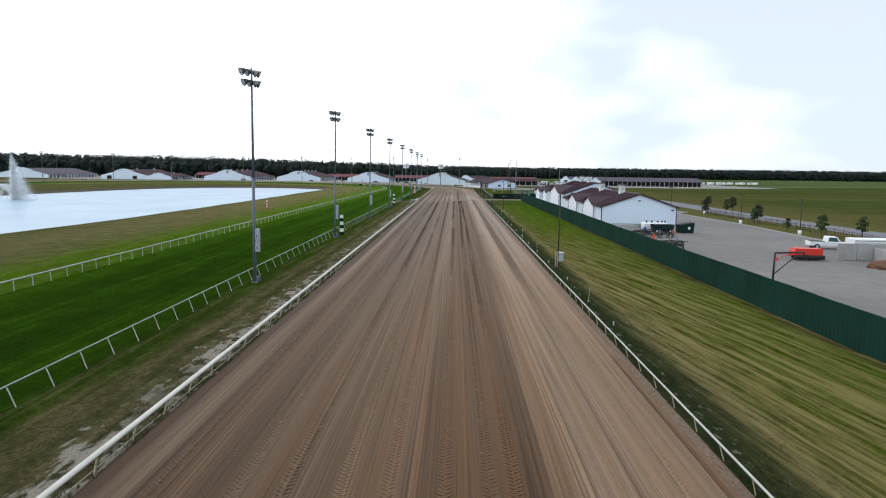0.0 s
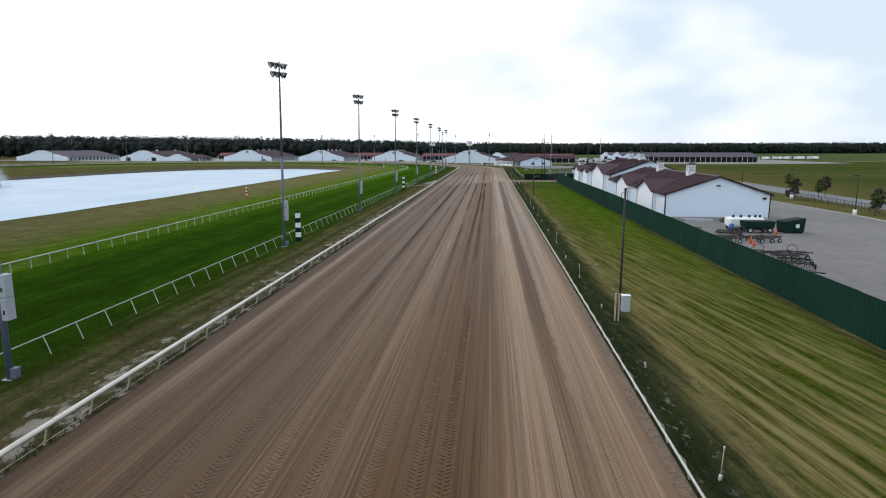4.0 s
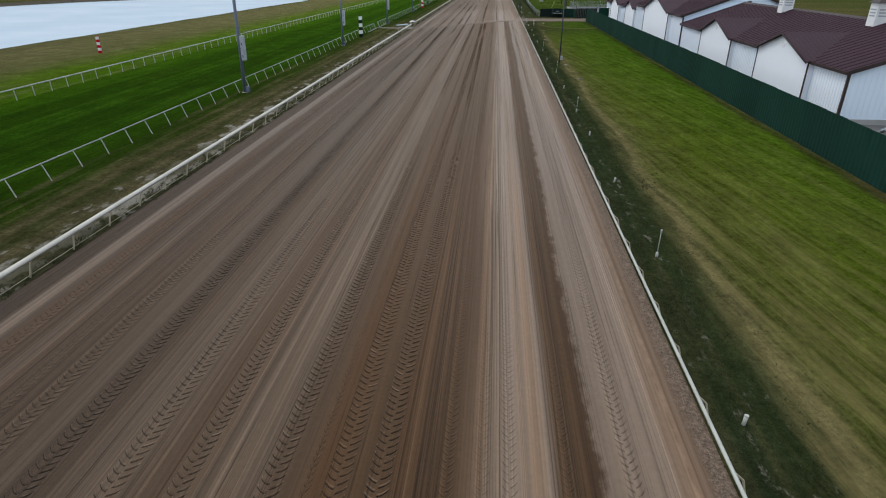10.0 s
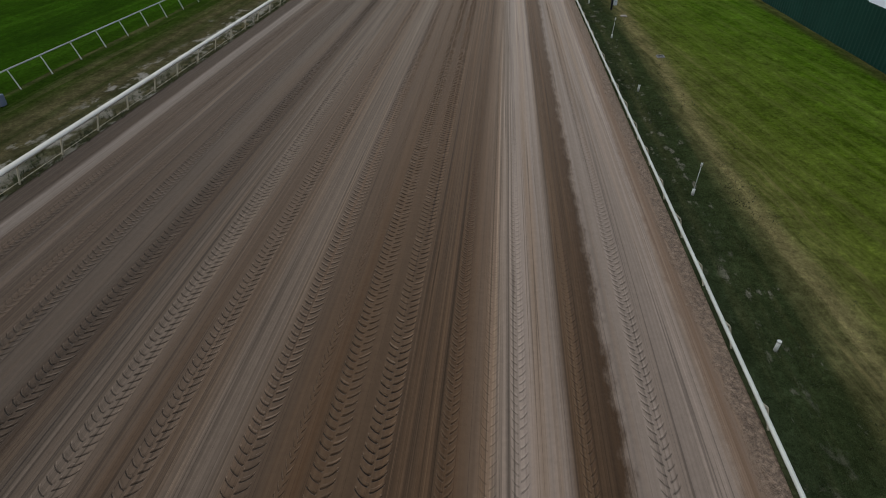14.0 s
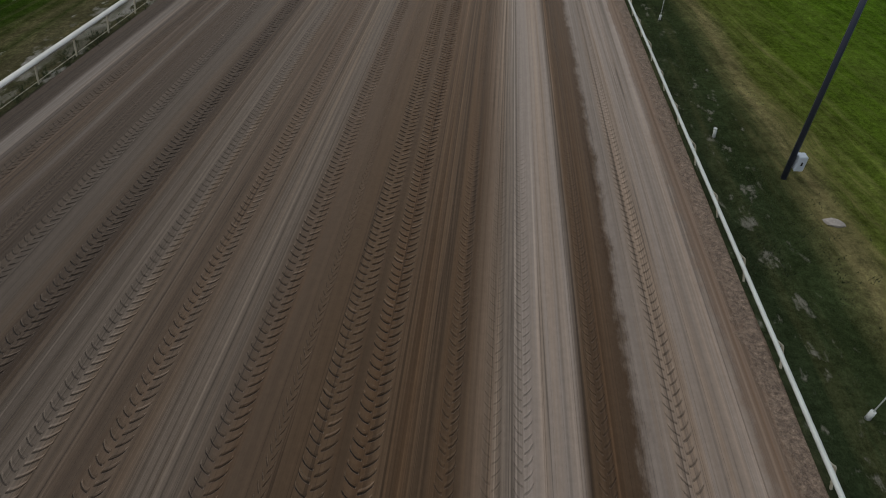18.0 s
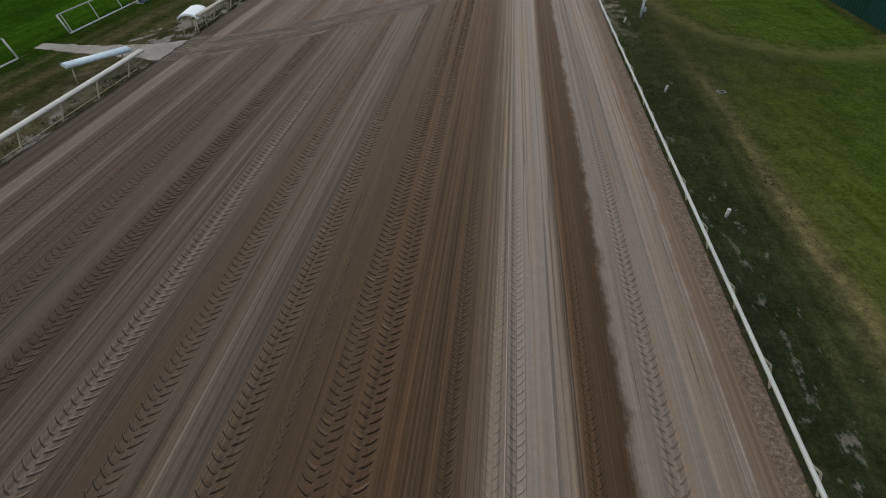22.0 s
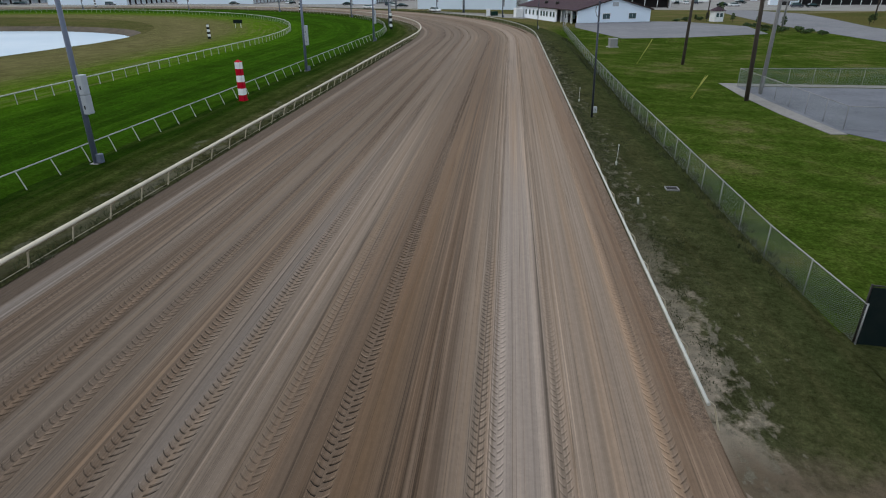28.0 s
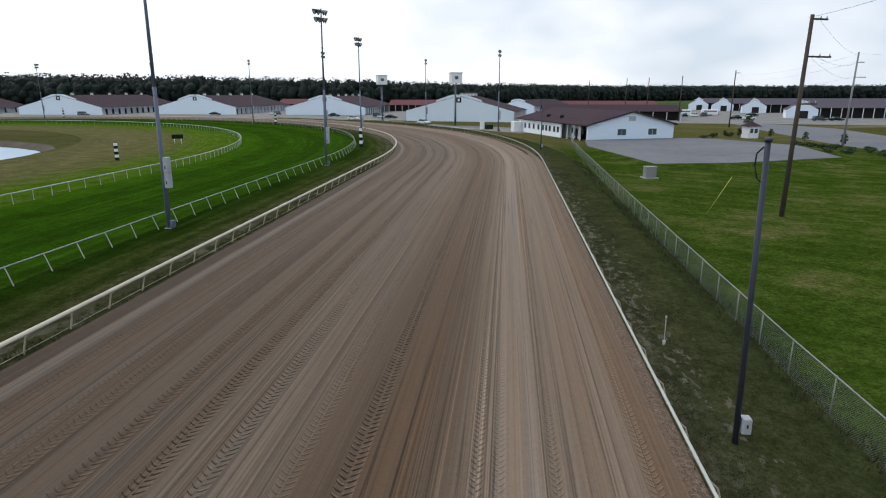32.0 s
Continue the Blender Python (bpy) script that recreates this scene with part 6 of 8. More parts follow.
# ---- lamp posts, markers and poles ----
def light_pole(m, high=19.65, six=True):
    t = thing("light_pole", "tall blue-grey floodlight pole with a wiring cabinet", "light pole", m, "floodlight poles")
    bm = B()
    tube(bm, (0, 0, 0), (0, 0, high * 0.5), 0.165, 0.13, 12)
    tube(bm, (0, 0, high * 0.5), (0, 0, high), 0.12, 0.075, 12)
    part("pole", bm, M_POLE, t)
    bm = B()
    box(bm, -0.26, 0.26, -0.26, 0.26, 0, 0.07, 0.02)
    part("base_plate", bm, M_GALV, t)
    bm = B()
    box(bm, 0.15, 0.46, -0.18, 0.16, 0.10, 0.62, 0.03)
    part("junction_box", bm, M_POLE, t)
    for z0, z1 in ((2.95, 4.0), (4.02, 5.1)):
        bm = B()
        box(bm, 0.17, 0.50, -0.28, 0.22, z0, z1, 0.03)
        c = part("cabinet", bm, M_BOX, t)
        bm = B()
        box(bm, 0.30, 0.36, -0.31, -0.27, z0 + 0.3, z0 + 0.5)
        part("latch", bm, M_STEELDARK, c)
    rows = ((high - 0.25, (-0.95, -0.32, 0.36, 0.72)), (high - 1.15, (-0.70, -0.12, 0.36, 0.66))) if six else ((high - 0.2, (-1.0, 0, 1.0)),)
    for z, xs in rows:
        bm = B()
        arm = Vector((0.47, 0.88, 0))
        tube(bm, arm * (xs[0] - 0.15) + Vector((0, 0, z)), arm * (xs[-1] + 0.15) + Vector((0, 0, z)), 0.05, seg=6)
        part("crossarm", bm, M_GALV, t)
        for x in xs:
            aim = Vector((0.80 if x > 0 else -0.62, -0.55 if x < 0 else 0.35, -0.42)).normalized()
            p = arm * x + Vector((0, -0.05, z - 0.12))
            bm = B()
            tube(bm, p - aim * 0.22, p - aim * 0.02, 0.14, 0.24, 12)
            tube(bm, p - aim * 0.02, p + aim * 0.26, 0.24, 0.36, 14, caps=False)
            f = part("floodlight", bm, M_LAMP if x < 0 else M_GALV, t)
            bm = B()
            tube(bm, p + aim * 0.20, p + aim * 0.23, 0.32, 0.32, 14)
            part("lens", bm, M_GLASSLAMP, f)
    return t


lp = light_pole(pose(-18.75, 54.2, 0, 0, 0.7, 0))
for y in (91.9, 129.7, 168.5, 208.6, 250.2, 289.3, 327.2):
    copy_thing(lp, pose(-18.85, y, 0, 0, 0.9, 0))
for a in (2.1, 2.4, 2.75, 3.08):
    r = 129.4
    copy_thing(lp, Matrix.Translation((CX + r * math.cos(a), CY + r * math.sin(a), 0)) @ Matrix.Rotation(a, 4, 'Z'))
for x, y, rz in ((2.8, 402, 30), (-20.7, 440, 40), (-23.4, 365.5, 17), (-42.0, 403, 36), (-76.5, 436.5, 56), (-117, 449, 76), (-163, 453, 97), (-300, 440, 150)):
    copy_thing(lp, pose(x, y, 0, 0, 0, rz))


def marker(m, colour, label, high=3.35, w=0.31):
    """A tapered distance marker post banded in two colours, with a pointed cap."""
    t = thing("marker_post", label, "marker post", m, "distance markers")
    n = 6
    for i in range(n):
        bm = B()
        z0, z1 = high * i / n, high * (i + 1) / n
        k = lambda z: w * (1 - 0.14 * z / high)
        for a, b, c, d in ((z0, z1, k(z0), k(z1)),):
            lo = [bm.verts.new((sx * c, sy * c, a)) for sx, sy in ((-1, -1), (1, -1), (1, 1), (-1, 1))]
            hi = [bm.verts.new((sx * d, sy * d, b)) for sx, sy in ((-1, -1), (1, -1), (1, 1), (-1, 1))]
            bm.faces.new(lo[::-1])
            bm.faces.new(hi)
            for q in range(4):
                bm.faces.new((lo[q], lo[(q + 1) % 4], hi[(q + 1) % 4], hi[q]))
            bmesh.ops.bevel(bm, geom=[e for e in bm.edges if abs(e.verts[0].co.z - e.verts[1].co.z) > 0.1], offset=0.09 * w / 0.31, segments=2, affect='EDGES')
        part("band", bm, M_WHITE if i % 2 else colour, t)
    bm = B()
    c = w * 0.86
    base = [bm.verts.new((sx * c, sy * c, high)) for sx, sy in ((-1, -1), (1, -1), (1, 1), (-1, 1))]
    tip = bm.verts.new((0, 0, high + c * 0.8))
    bm.faces.new(base[::-1])
    for q in range(4):
        bm.faces.new((base[q], base[(q + 1) % 4], tip))
    part("cap", bm, colour, t)
    bm = B()
    box(bm, -w - 0.015, w + 0.015, -w - 0.015, w + 0.015, 0, 0.05)
    part("foot", bm, colour, t)
    return t


g1 = marker(pose(-18.5, 95.7, 0, 0, 0, 12), M_BLACKPAINT, "dark green and white banded marker post")
copy_thing(g1, pose(-18.8, 181.6, 0, 0, 0, 5))
copy_thing(g1, pose(-21.2, 356.0, 0, 0, 0, 15))
marker(pose(-18.45, 270.2, 0, 0, 0, -8), M_REDPAINT, "red and white banded marker post")
marker(pose(-50.2, 156.2, 0, 0, 0, 10), M_REDPAINT, "small red and white infield marker post", 2.2, 0.20)
marker(pose(-51.0, 330.5, 0, 0, 0, 10), M_BLACKPAINT, "small black and white infield marker post", 2.5, 0.24)
copy_thing(g1, pose(-68.6, 435.5, 0, 0, 0, 50))
copy_thing(g1, pose(-172.0, 474.0, 0, 0, 0, 100))
for a, r in ((2.3, 131.5),):
    copy_thing(g1, Matrix.Translation((CX + r * math.cos(a), CY + r * math.sin(a), 0)) @ Matrix.Rotation(a, 4, 'Z'))


def track_post(m, mat, label, big):
    """A plain upright steel pole with a wiring cabinet near its foot."""
    t = thing("cable_pole", label, "pole", m, "trackside poles")
    bm = B()
    tube(bm, (0, 0, 0), (0, 0, 8.3), 0.080, 0.068, 10)
    part("pole", bm, mat, t)
    bm = B()
    tube(bm, (0, 0, 8.28), (0, 0, 8.36), 0.10, 0.09, 10)
    part("cap", bm, mat, t)
    pts = [Vector((-0.08, 0, 8.15)), Vector((-0.22, 0.02, 8.0)), Vector((-0.25, 0, 7.7)), Vector((-0.18, 0, 7.4)), Vector((-0.08, 0, 7.3))]
    bm = B()
    for a, b in zip(pts, pts[1:]):
        tube(bm, a, b, 0.02, seg=5)
    part("cable", bm, M_RUBBER, t)
    bm = B()
    if big:
        box(bm, 0.02, 0.52, -0.55, -0.17, 0.75, 1.75, 0.02)
        c = part("cabinet", bm, M_BOX, t, "pale grey metal cabinet")
        bm = B()
        box(bm, 0.0, 0.54, -0.57, -0.15, 1.74, 1.80, 0.01)
        part("cabinet_top", bm, M_WHITE, c)
        for x in (-0.30, -0.08):
            bm = B()
            box(bm, x - 0.04, x + 0.04, -0.26, -0.16, 0, 1.85)
            part("stand_post", bm, M_CREAM, t, "cream timber stand post")
    else:
        box(bm, 0.09, 0.34, -0.16, 0.12, 0.40, 0.86, 0.02)
        c = part("cabinet", bm, M_BOX, t, "small grey cabinet")
        bm = B()
        box(bm, 0.20, 0.24, -0.18, -0.15, 0.6, 0.7)
        part("latch", bm, M_STEELDARK, c)
    return t


track_post(pose(11.85, 66.2, 0, 0.0, 0, 0), M_POLEDARK, "dark pole with a grey cabinet on cream posts", True)
pp = track_post(pose(12.6, 152.4, 0), M_SLATE, "slate-blue steel pole with a small cabinet", False)
copy_thing(pp, pose(11.6, 265.6, 0, 0, -1.6, 0))
copy_thing(pp, pose(10.9, 353.6, 0))


# stubs and stakes of the watering line along the outer rail
def stub(m):
    t = thing("pipe_stub", "short white plastic pipe stub in weeds", "pipe stub", m, "watering line stubs")
    bm = B()
    tube(bm, (0, 0, 0), (0.03, 0.02, 0.28), 0.05, seg=10)
    part("pipe", bm, M_RAILWHITE, t)
    bm = B()
    tube(bm, (0.03, 0.02, 0.28), (0.033, 0.022, 0.31), 0.058, seg=10)
    part("cap", bm, M_RAILWHITE, t)
    return t


def stake(m):
    t = thing("marker_stake", "thin white stake with a capped top", "stake", m, "watering line stakes")
    bm = B()
    tube(bm, (0, 0, 0), (0.02, 0, 1.15), 0.013, seg=6)
    part("rod", bm, M_RAILWHITE, t)
    bm = B()
    tube(bm, (0.02, 0, 1.1), (0.02, 0, 1.22), 0.034, seg=8)
    part("cap", bm, M_RAILWHITE, t)
    bm = B()
    tube(bm, (0, 0, 0), (0, 0, 0.22), 0.055, seg=8)
    part("socket", bm, M_RAILWHITE, t)
    return t


st0, st1 = stub(pose(11.15, 87.2, 0.03)), stake(pose(11.3, 96.9, 0.03))
for y in (40.5, 58.0, 69.0, 106.1, 116.2, 134.5, 154.6, 175.2, 186.2, 196.0, 206.5, 216.2, 246.1):
    copy_thing(st0, pose(11.3 + 0.12 * math.sin(y), y, 0.03, 3 * math.sin(y * 3), 4 * math.cos(y), y * 40))
for y in (48.0, 78.4, 123.9, 144.5, 164.7, 217.8, 252.6, 272.1):
    copy_thing(st1, pose(11.35 + 0.15 * math.cos(y), y, 0.03, 3 * math.sin(y * 5), 3 * math.cos(y), y * 40))


def drain(m):
    t = thing("drain_grate", "dark drain grate in a thin pale frame set in grass", "drain", m, "verge drains")
    for x0, x1, y0, y1 in ((-0.44, 0.44, -0.39, -0.33), (-0.44, 0.44, 0.33, 0.39), (-0.44, -0.38, -0.33, 0.33), (0.38, 0.44, -0.33, 0.33)):
        bm = B()
        box(bm, x0, x1, y0, y1, -0.05, 0.10, 0.01)
        part("frame_side", bm, M_GALV, t)
    bm = B()
    box(bm, -0.38, 0.38, -0.33, 0.33, -0.05, 0.03)
    # dark slab paints the shade down the drain
    part("sump", bm, M_DARK, t)
    for i in range(6):
        bm = B()
        x = -0.32 + 0.128 * i
        box(bm, x - 0.018, x + 0.018, -0.33, 0.33, 0.05, 0.075)
        part("bar", bm, M_STEELDARK, t)
    return t


t = thing("valve_post", "pale grey valve post with a small side box", "valve post", pose(12.35, 207.8, 0.03))
bm = B()
tube(bm, (0, 0, 0), (0.05, 0, 0.95), 0.075, 0.07, 10)
part("post", bm, M_BOX, t)
bm = B()
box(bm, -0.05, 0.17, -0.1, 0.1, 0.93, 1.06, 0.02)
part("head", bm, M_RAILWHITE, t)
bm = B()
box(bm, 0.09, 0.24, -0.08, 0.08, 0.32, 0.56, 0.02)
part("side_box", bm, M_BOX, t)


def flat_stone(m, seed):
    """A low pale stone or concrete cover lying in the grass."""
    rnd = random.Random(seed)
    bm = B()
    bmesh.ops.create_icosphere(bm, subdivisions=2, radius=1.0)
    for v in bm.verts:
        k = 1 + 0.25 * noise.noise(v.co * 1.6 + Vector((seed, 0, 0)))
        v.co = Vector((v.co.x * 0.26 * k, v.co.y * 0.18 * k, max(-0.3, v.co.z) * 0.09))
    ob = part("flat_stone", bm, M_PATH)
    ob.matrix_basis = m @ Matrix.Rotation(rnd.uniform(0, 3), 4, 'Z')
    return tagged(ob, "low pale grey stone lying in the grass", "stone", "verge stones")


for k, (x, y) in enumerate(((14.7, 212.6), (12.7, 179.2), (13.2, 150.4), (13.6, 84.2))):
    flat_stone(pose(x, y, 0.07), k)

d0 = drain(pose(13.5, 248.4, 0.05) @ Matrix.Diagonal((0.74, 0.74, 0.8, 1)))
copy_thing(d0, pose(13.8, 196.2, 0.03, 0, 0, 15) @ Matrix.Diagonal((0.5, 0.5, 0.5, 1)))
copy_thing(d0, pose(13.85, 216.9, 0.03, 0, 0, 20) @ Matrix.Diagonal((0.5, 0.4, 0.5, 1)))
copy_thing(d0, pose(13.7, 140.5, 0.05, 0, 0, 8) @ Matrix.Diagonal((0.62, 0.62, 0.8, 1)))
copy_thing(d0, pose(13.3, 38.6, 0.03, 0, 0, 4) @ Matrix.Diagonal((0.5, 0.5, 0.5, 1)))


# camera towers outside the turn
def tower(m, high):
    t = thing("camera_tower", "white camera cabin on a tall steel pole", "tower", m, "camera towers")
    bm = B()
    tube(bm, (0, 0, 0), (0, 0, high), 0.3, 0.24, 10)
    part("pole", bm, M_POLE, t)
    bm = B()
    box(bm, -1.6, 1.6, -1.5, 1.5, high, high + 2.9, 0.05)
    c = part("cabin", bm, M_WHITE, t)
    bm = B()
    box(bm, -0.6, 0.4, -1.55, -1.49, high + 1.1, high + 2.0)
    part("window", bm, M_WINDOW, c)
    bm = B()
    box(bm, -1.75, 1.75, -1.65, 1.65, high + 2.9, high + 3.05)
    part("cabin_roof", bm, M_BOX, c)
    for x in (-0.55, -0.25):
        bm = B()
        tube(bm, (x, -0.45, 0), (x, -0.45, high), 0.035, seg=5)
        part("ladder_rail", bm, M_GALV, t)
    for i in range(14):
        bm = B()
        z = high * (i + 0.5) / 14
        tube(bm, (-0.55, -0.45, z), (-0.25, -0.45, z), 0.03, seg=5)
        part("rung", bm, M_GALV, t)
    return t


tw = tower(pose(-10.5, 430.5, 0, 0, 0, 20), 12.2)
copy_thing(tw, pose(-37.8, 454.5, 0, 0, 0, 25))


# utility poles and lines
def utility_pole(m, high, mat, arms, label="weathered wooden utility pole with crossarms"):
    t = thing("utility_pole", label, "utility pole", m, "utility poles")
    bm = B()
    tube(bm, (0, 0, 0), (0, 0, high), 0.19, 0.13, 8)
    part("pole", bm, mat, t)
    for z, w in arms:
        bm = B()
        box(bm, -0.1, w, -0.06, 0.06, z - 0.06, z + 0.06)
        a = part("crossarm", bm, mat, t)
        for x in (w * 0.55, w - 0.1):
            bm = B()
            tube(bm, (x, 0, z + 0.06), (x, 0, z + 0.24), 0.05, 0.03, 6)
            part("insulator", bm, M_BOX, a)
    return t


def cable(name, label, a, b, sag, r=0.010, n=14):
    a, b = Vector(a), Vector(b)
    pts = [a.lerp(b, i / n) - Vector((0, 0, sag * 4 * (i / n) * (1 - i / n))) for i in range(n + 1)]
    bm = B()
    for p, q in zip(pts, pts[1:]):
        tube(bm, p, q, r, seg=4, caps=False)
    return tagged(part(name, bm, M_RUBBER), label, "cable", "overhead lines")


Q = [((26.8, 298.5), 14.9, M_WOOD, ((14.6, 1.4), (12.0, 2.2), (8.6, 1.6))), ((63.6, 361.4), 16.1, M_WOODPALE, ((14.4, 1.5), (12.0, 2.4))), ((25.95, 273.9), 17.0, M_WOOD, ((15.8, 1.4), (12.8, 2.0))),
     ((28.5, 277.7), 16.0, M_WOODPALE, ((8.0, 1.8),)), ((68.0, 429.0), 15.5, M_WOOD, ((14.8, 1.6),)), ((63.4, 464.0), 15.0, M_WOOD, ()), ((57.6, 487.0), 15.0, M_WOOD, ()), ((52.0, 500.0), 15.0, M_WOOD, ()),
     ((100.0, 395.0), 12.0, M_WOOD, ((11.2, 1.4),)), ((40.0, 520.0), 15.0, M_WOOD, ())]
for (x, y), h, mt, arms in Q:
    utility_pole(pose(x, y, 0, 0, -3.0 if h == 17.0 else 0.3, 20), h, mt, arms)
for z0, z1 in ((14.7, 15.8), (12.1, 14.5), (11.8, 12.1)):
    cable("overhead_line", "thin black overhead line between utility poles", (27.0, 298.0, z0), (64.0, 362.0, z1), 0.7)
    cable("overhead_line", "thin black overhead line towards the stables", (64.0, 362.0, z1), (68.2, 429.0, z1 - 1.6), 1.0)
cable("overhead_line", "thin black overhead line between close utility poles", (26.6, 272.2, 15.9), (26.7, 298.7, 14.7), 0.4)
cable("overhead_line", "thin black overhead line running to the east", (64.0, 361.4, 15.8), (150.0, 380.0, 15.0), 0.7)

t = thing("guy_wire_guard", "two slanted yellow guy-wire guards in grass", "guy guard", pose(21.6, 274.6, 0))
for dx in (0.0, 0.35):
    bm = B()
    tube(bm, (-0.1, dx, 0), (0.75 + dx * 0.6, dx * 0.3, 2.0), 0.026, seg=8)
    part("guard", bm, M_YELLOW, t)
t = thing("guy_wire_guard", "single slanted yellow guy-wire guard in grass", "guy guard", pose(21.3, 299.0, 0))
bm = B()
tube(bm, (0, 0, 0), (1.5, -0.2, 3.0), 0.026, seg=8)
part("guard", bm, M_YELLOW, t)

# transformer box below the parking lot
t = thing("transformer_box", "grey-green pad-mounted transformer box", "transformer", pose(21.4, 319.6, 0, 0, 0, 12))
bm = B()
box(bm, -0.8, 0.8, -0.7, 0.7, 0, 0.12)
part("pad", bm, M_CONCWALL, t)
bm = B()
box(bm, -0.6, 0.6, -0.5, 0.5, 0.12, 1.25, 0.04)
c = part("housing", bm, M_GALV, t)
bm = B()
box(bm, -0.64, 0.64, -0.54, 0.54, 1.25, 1.33, 0.02)
part("lid", bm, M_GALV, c)

# steel mast inside the gravel lot
t = thing("switch_mast", "blue-grey steel mast with a switch platform", "mast", pose(36.6, 262.6, 0))
bm = B()
tube(bm, (0, 0, 0), (0.0, 0, 7.5), 0.16, 0.14, 10)
part("mast", bm, M_POLE, t)
for z in (4.2, 5.6):
    bm = B()
    box(bm, -0.9, 1.1, -0.08, 0.08, z, z + 0.12)
    part("beam", bm, M_POLE, t)
for x in (-0.7, -0.1, 0.5, 1.0):
    bm = B()
    tube(bm, (x, 0, 4.32), (x, 0, 4.95), 0.09, 0.06, 8)
    part("insulator", bm, M_BOX, t)

# ---- rail gap, platform ----
t = thing("gap_rail_gate", "white swing gate bar resting beside the rail gap", "gate", pose(-12.9, 196.9, 0, 0, 0, 0))
d = Vector((-1.55, -2.5, 0))
bm = B()
swept(bm, [Vector((0, 0, 0.92)), d * 0.5 + Vector((0, 0, 0.92)), d + Vector((0, 0, 0.92))], [(-0.27, -0.06), (-0.30, 0.06), (-0.12, 0.12), (0.12, 0.12), (0.30, 0.06), (0.27, -0.06)])
part("bar", bm, M_TROUGH, t, "pale blue-white moulded plastic bar")
for k in (0.12, 0.9):
    bm = B()
    tube(bm, d * k, d * k + Vector((0, 0, 0.9)), 0.04, seg=6)
    part("leg", bm, M_CREAM, t)
t = thing("rail_end_shroud", "curved white plastic cover over the rail end", "rail cover", pose(-12.65, 203.1, 0, 0, 0, 8))
bm = B()
n = 8
prof = [(0.55 * math.cos(math.pi * i / n), 0.86 + 0.28 * math.sin(math.pi * i / n)) for i in range(n + 1)]
inner = [(x * 0.94, 0.80 + (z - 0.86) * 0.9) for x, z in prof]
prism(bm, prof + inner[::-1], -0.95, 0.95)
part("cover", bm, M_WHITE, t)
for x, y in ((-0.4, -0.8), (0.4, -0.8), (0.4, 0.7), (-0.4, 0.7)):
    bm = B()
    tube(bm, (x, y, 0), (x * 0.9, y, 0.88), 0.035, seg=6)
    part("leg", bm, M_CREAM, t)

plat = thing("viewing_platform", "dark green steel viewing platform with a bench", "platform", pose(18.35, 231.0, 0, 0, 0, 2))
for x, y in ((0, 0), (2.2, 0), (2.2, 2.6), (0, 2.6), (0, 1.3), (2.2, 1.3)):
    bm = B()
    tube(bm, (x, y, 0), (x, y, 2.1), 0.05, seg=6)
    part("leg", bm, M_GREENPAINT, plat)
for i in range(9):
    bm = B()
    y = 0.02 + 0.29 * i
    box(bm, -0.05, 2.25, y, y + 0.26, 1.0, 1.05)
    part("deck_board", bm, M_DECK, plat)
for a, b in (((0, 0), (0, 2.6)), ((0, 2.6), (2.2, 2.6)), ((2.2, 0), (2.2, 2.6)), ((0, 0), (2.2, 0))):
    for z in (1.0, 1.55, 2.08):
        if z > 1.5 and a == (0, 0) and b == (2.2, 0):
            continue
        bm = B()
        tube(bm, (*a, z), (*b, z), 0.045, seg=6)
        part("rail_bar", bm, M_GREENPAINT, plat)
bm = B()
box(bm, 0.9, 1.5, 0.5, 2.2, 1.42, 1.48)
part("bench_seat", bm, M_SLATE, plat, "dark blue-grey bench seat")
for y in (0.7, 2.0):
    bm = B()
    box(bm, 1.1, 1.3, y - 0.04, y + 0.04, 1.05, 1.42)
    part("bench_leg", bm, M_GREENPAINT, plat)
for i in range(4):
    bm = B()
    box(bm, 2.3 + 0.28 * i, 2.56 + 0.28 * i, 0.3, 1.2, 0.8 - 0.2 * i, 0.84 - 0.2 * i)
    part("step", bm, M_GREENPAINT, plat)

# barbed-wire arms over the ribbed fence
t = thing("barbed_wire_top", "steel arms carrying barbed wire above the ribbed fence", "barbed wire")
for i in range(5):
    bm = B()
    x = 29.8 + 2.4 * i
    tube(bm, (x, 231.86 - 0.05 * i, 2.0), (x, 231.86 - 0.05 * i, 3.0), 0.03, seg=5)
    part("arm", bm, M_GALV, t)
for z in (2.6, 2.95):
    bm = B()
    tube(bm, (29.5, 231.66, z), (39.6, 231.5, z), 0.02, seg=4)
    part("wire", bm, M_GALV, t)


# ---- the service yard ----
def wheel(t, x, y, r, w, axis='X', tyre=M_RUBBER, rim=M_BOX):
    bm = B()
    d = Vector((w / 2, 0, 0)) if axis == 'X' else Vector((0, w / 2, 0))
    c = Vector((x, y, r))
    tube(bm, c - d, c + d, r, seg=16)
    wh = part("wheel", bm, tyre, t)
    bm = B()
    tube(bm, c - d * 1.06, c + d * 1.06, r * 0.55, seg=12)
    part("rim", bm, rim, wh)
    return wh


def cone(m):
    t = thing("traffic_cone", "orange plastic traffic cone on concrete", "traffic cone", m, "traffic cones")
    bm = B()
    box(bm, -0.2, 0.2, -0.2, 0.2, 0, 0.05, 0.015)
    part("base", bm, M_ORANGE, t)
    bm = B()
    tube(bm, (0, 0, 0.05), (0, 0, 0.85), 0.15, 0.03, 12)
    part("body", bm, M_ORANGE, t)
    return t


c0 = cone(pose(32.9, 96.4, 0.03))
for x, y in ((33.3, 98.2), (39.3, 105.2), (40.9, 74.2)):
    copy_thing(c0, pose(x, y, 0.03))


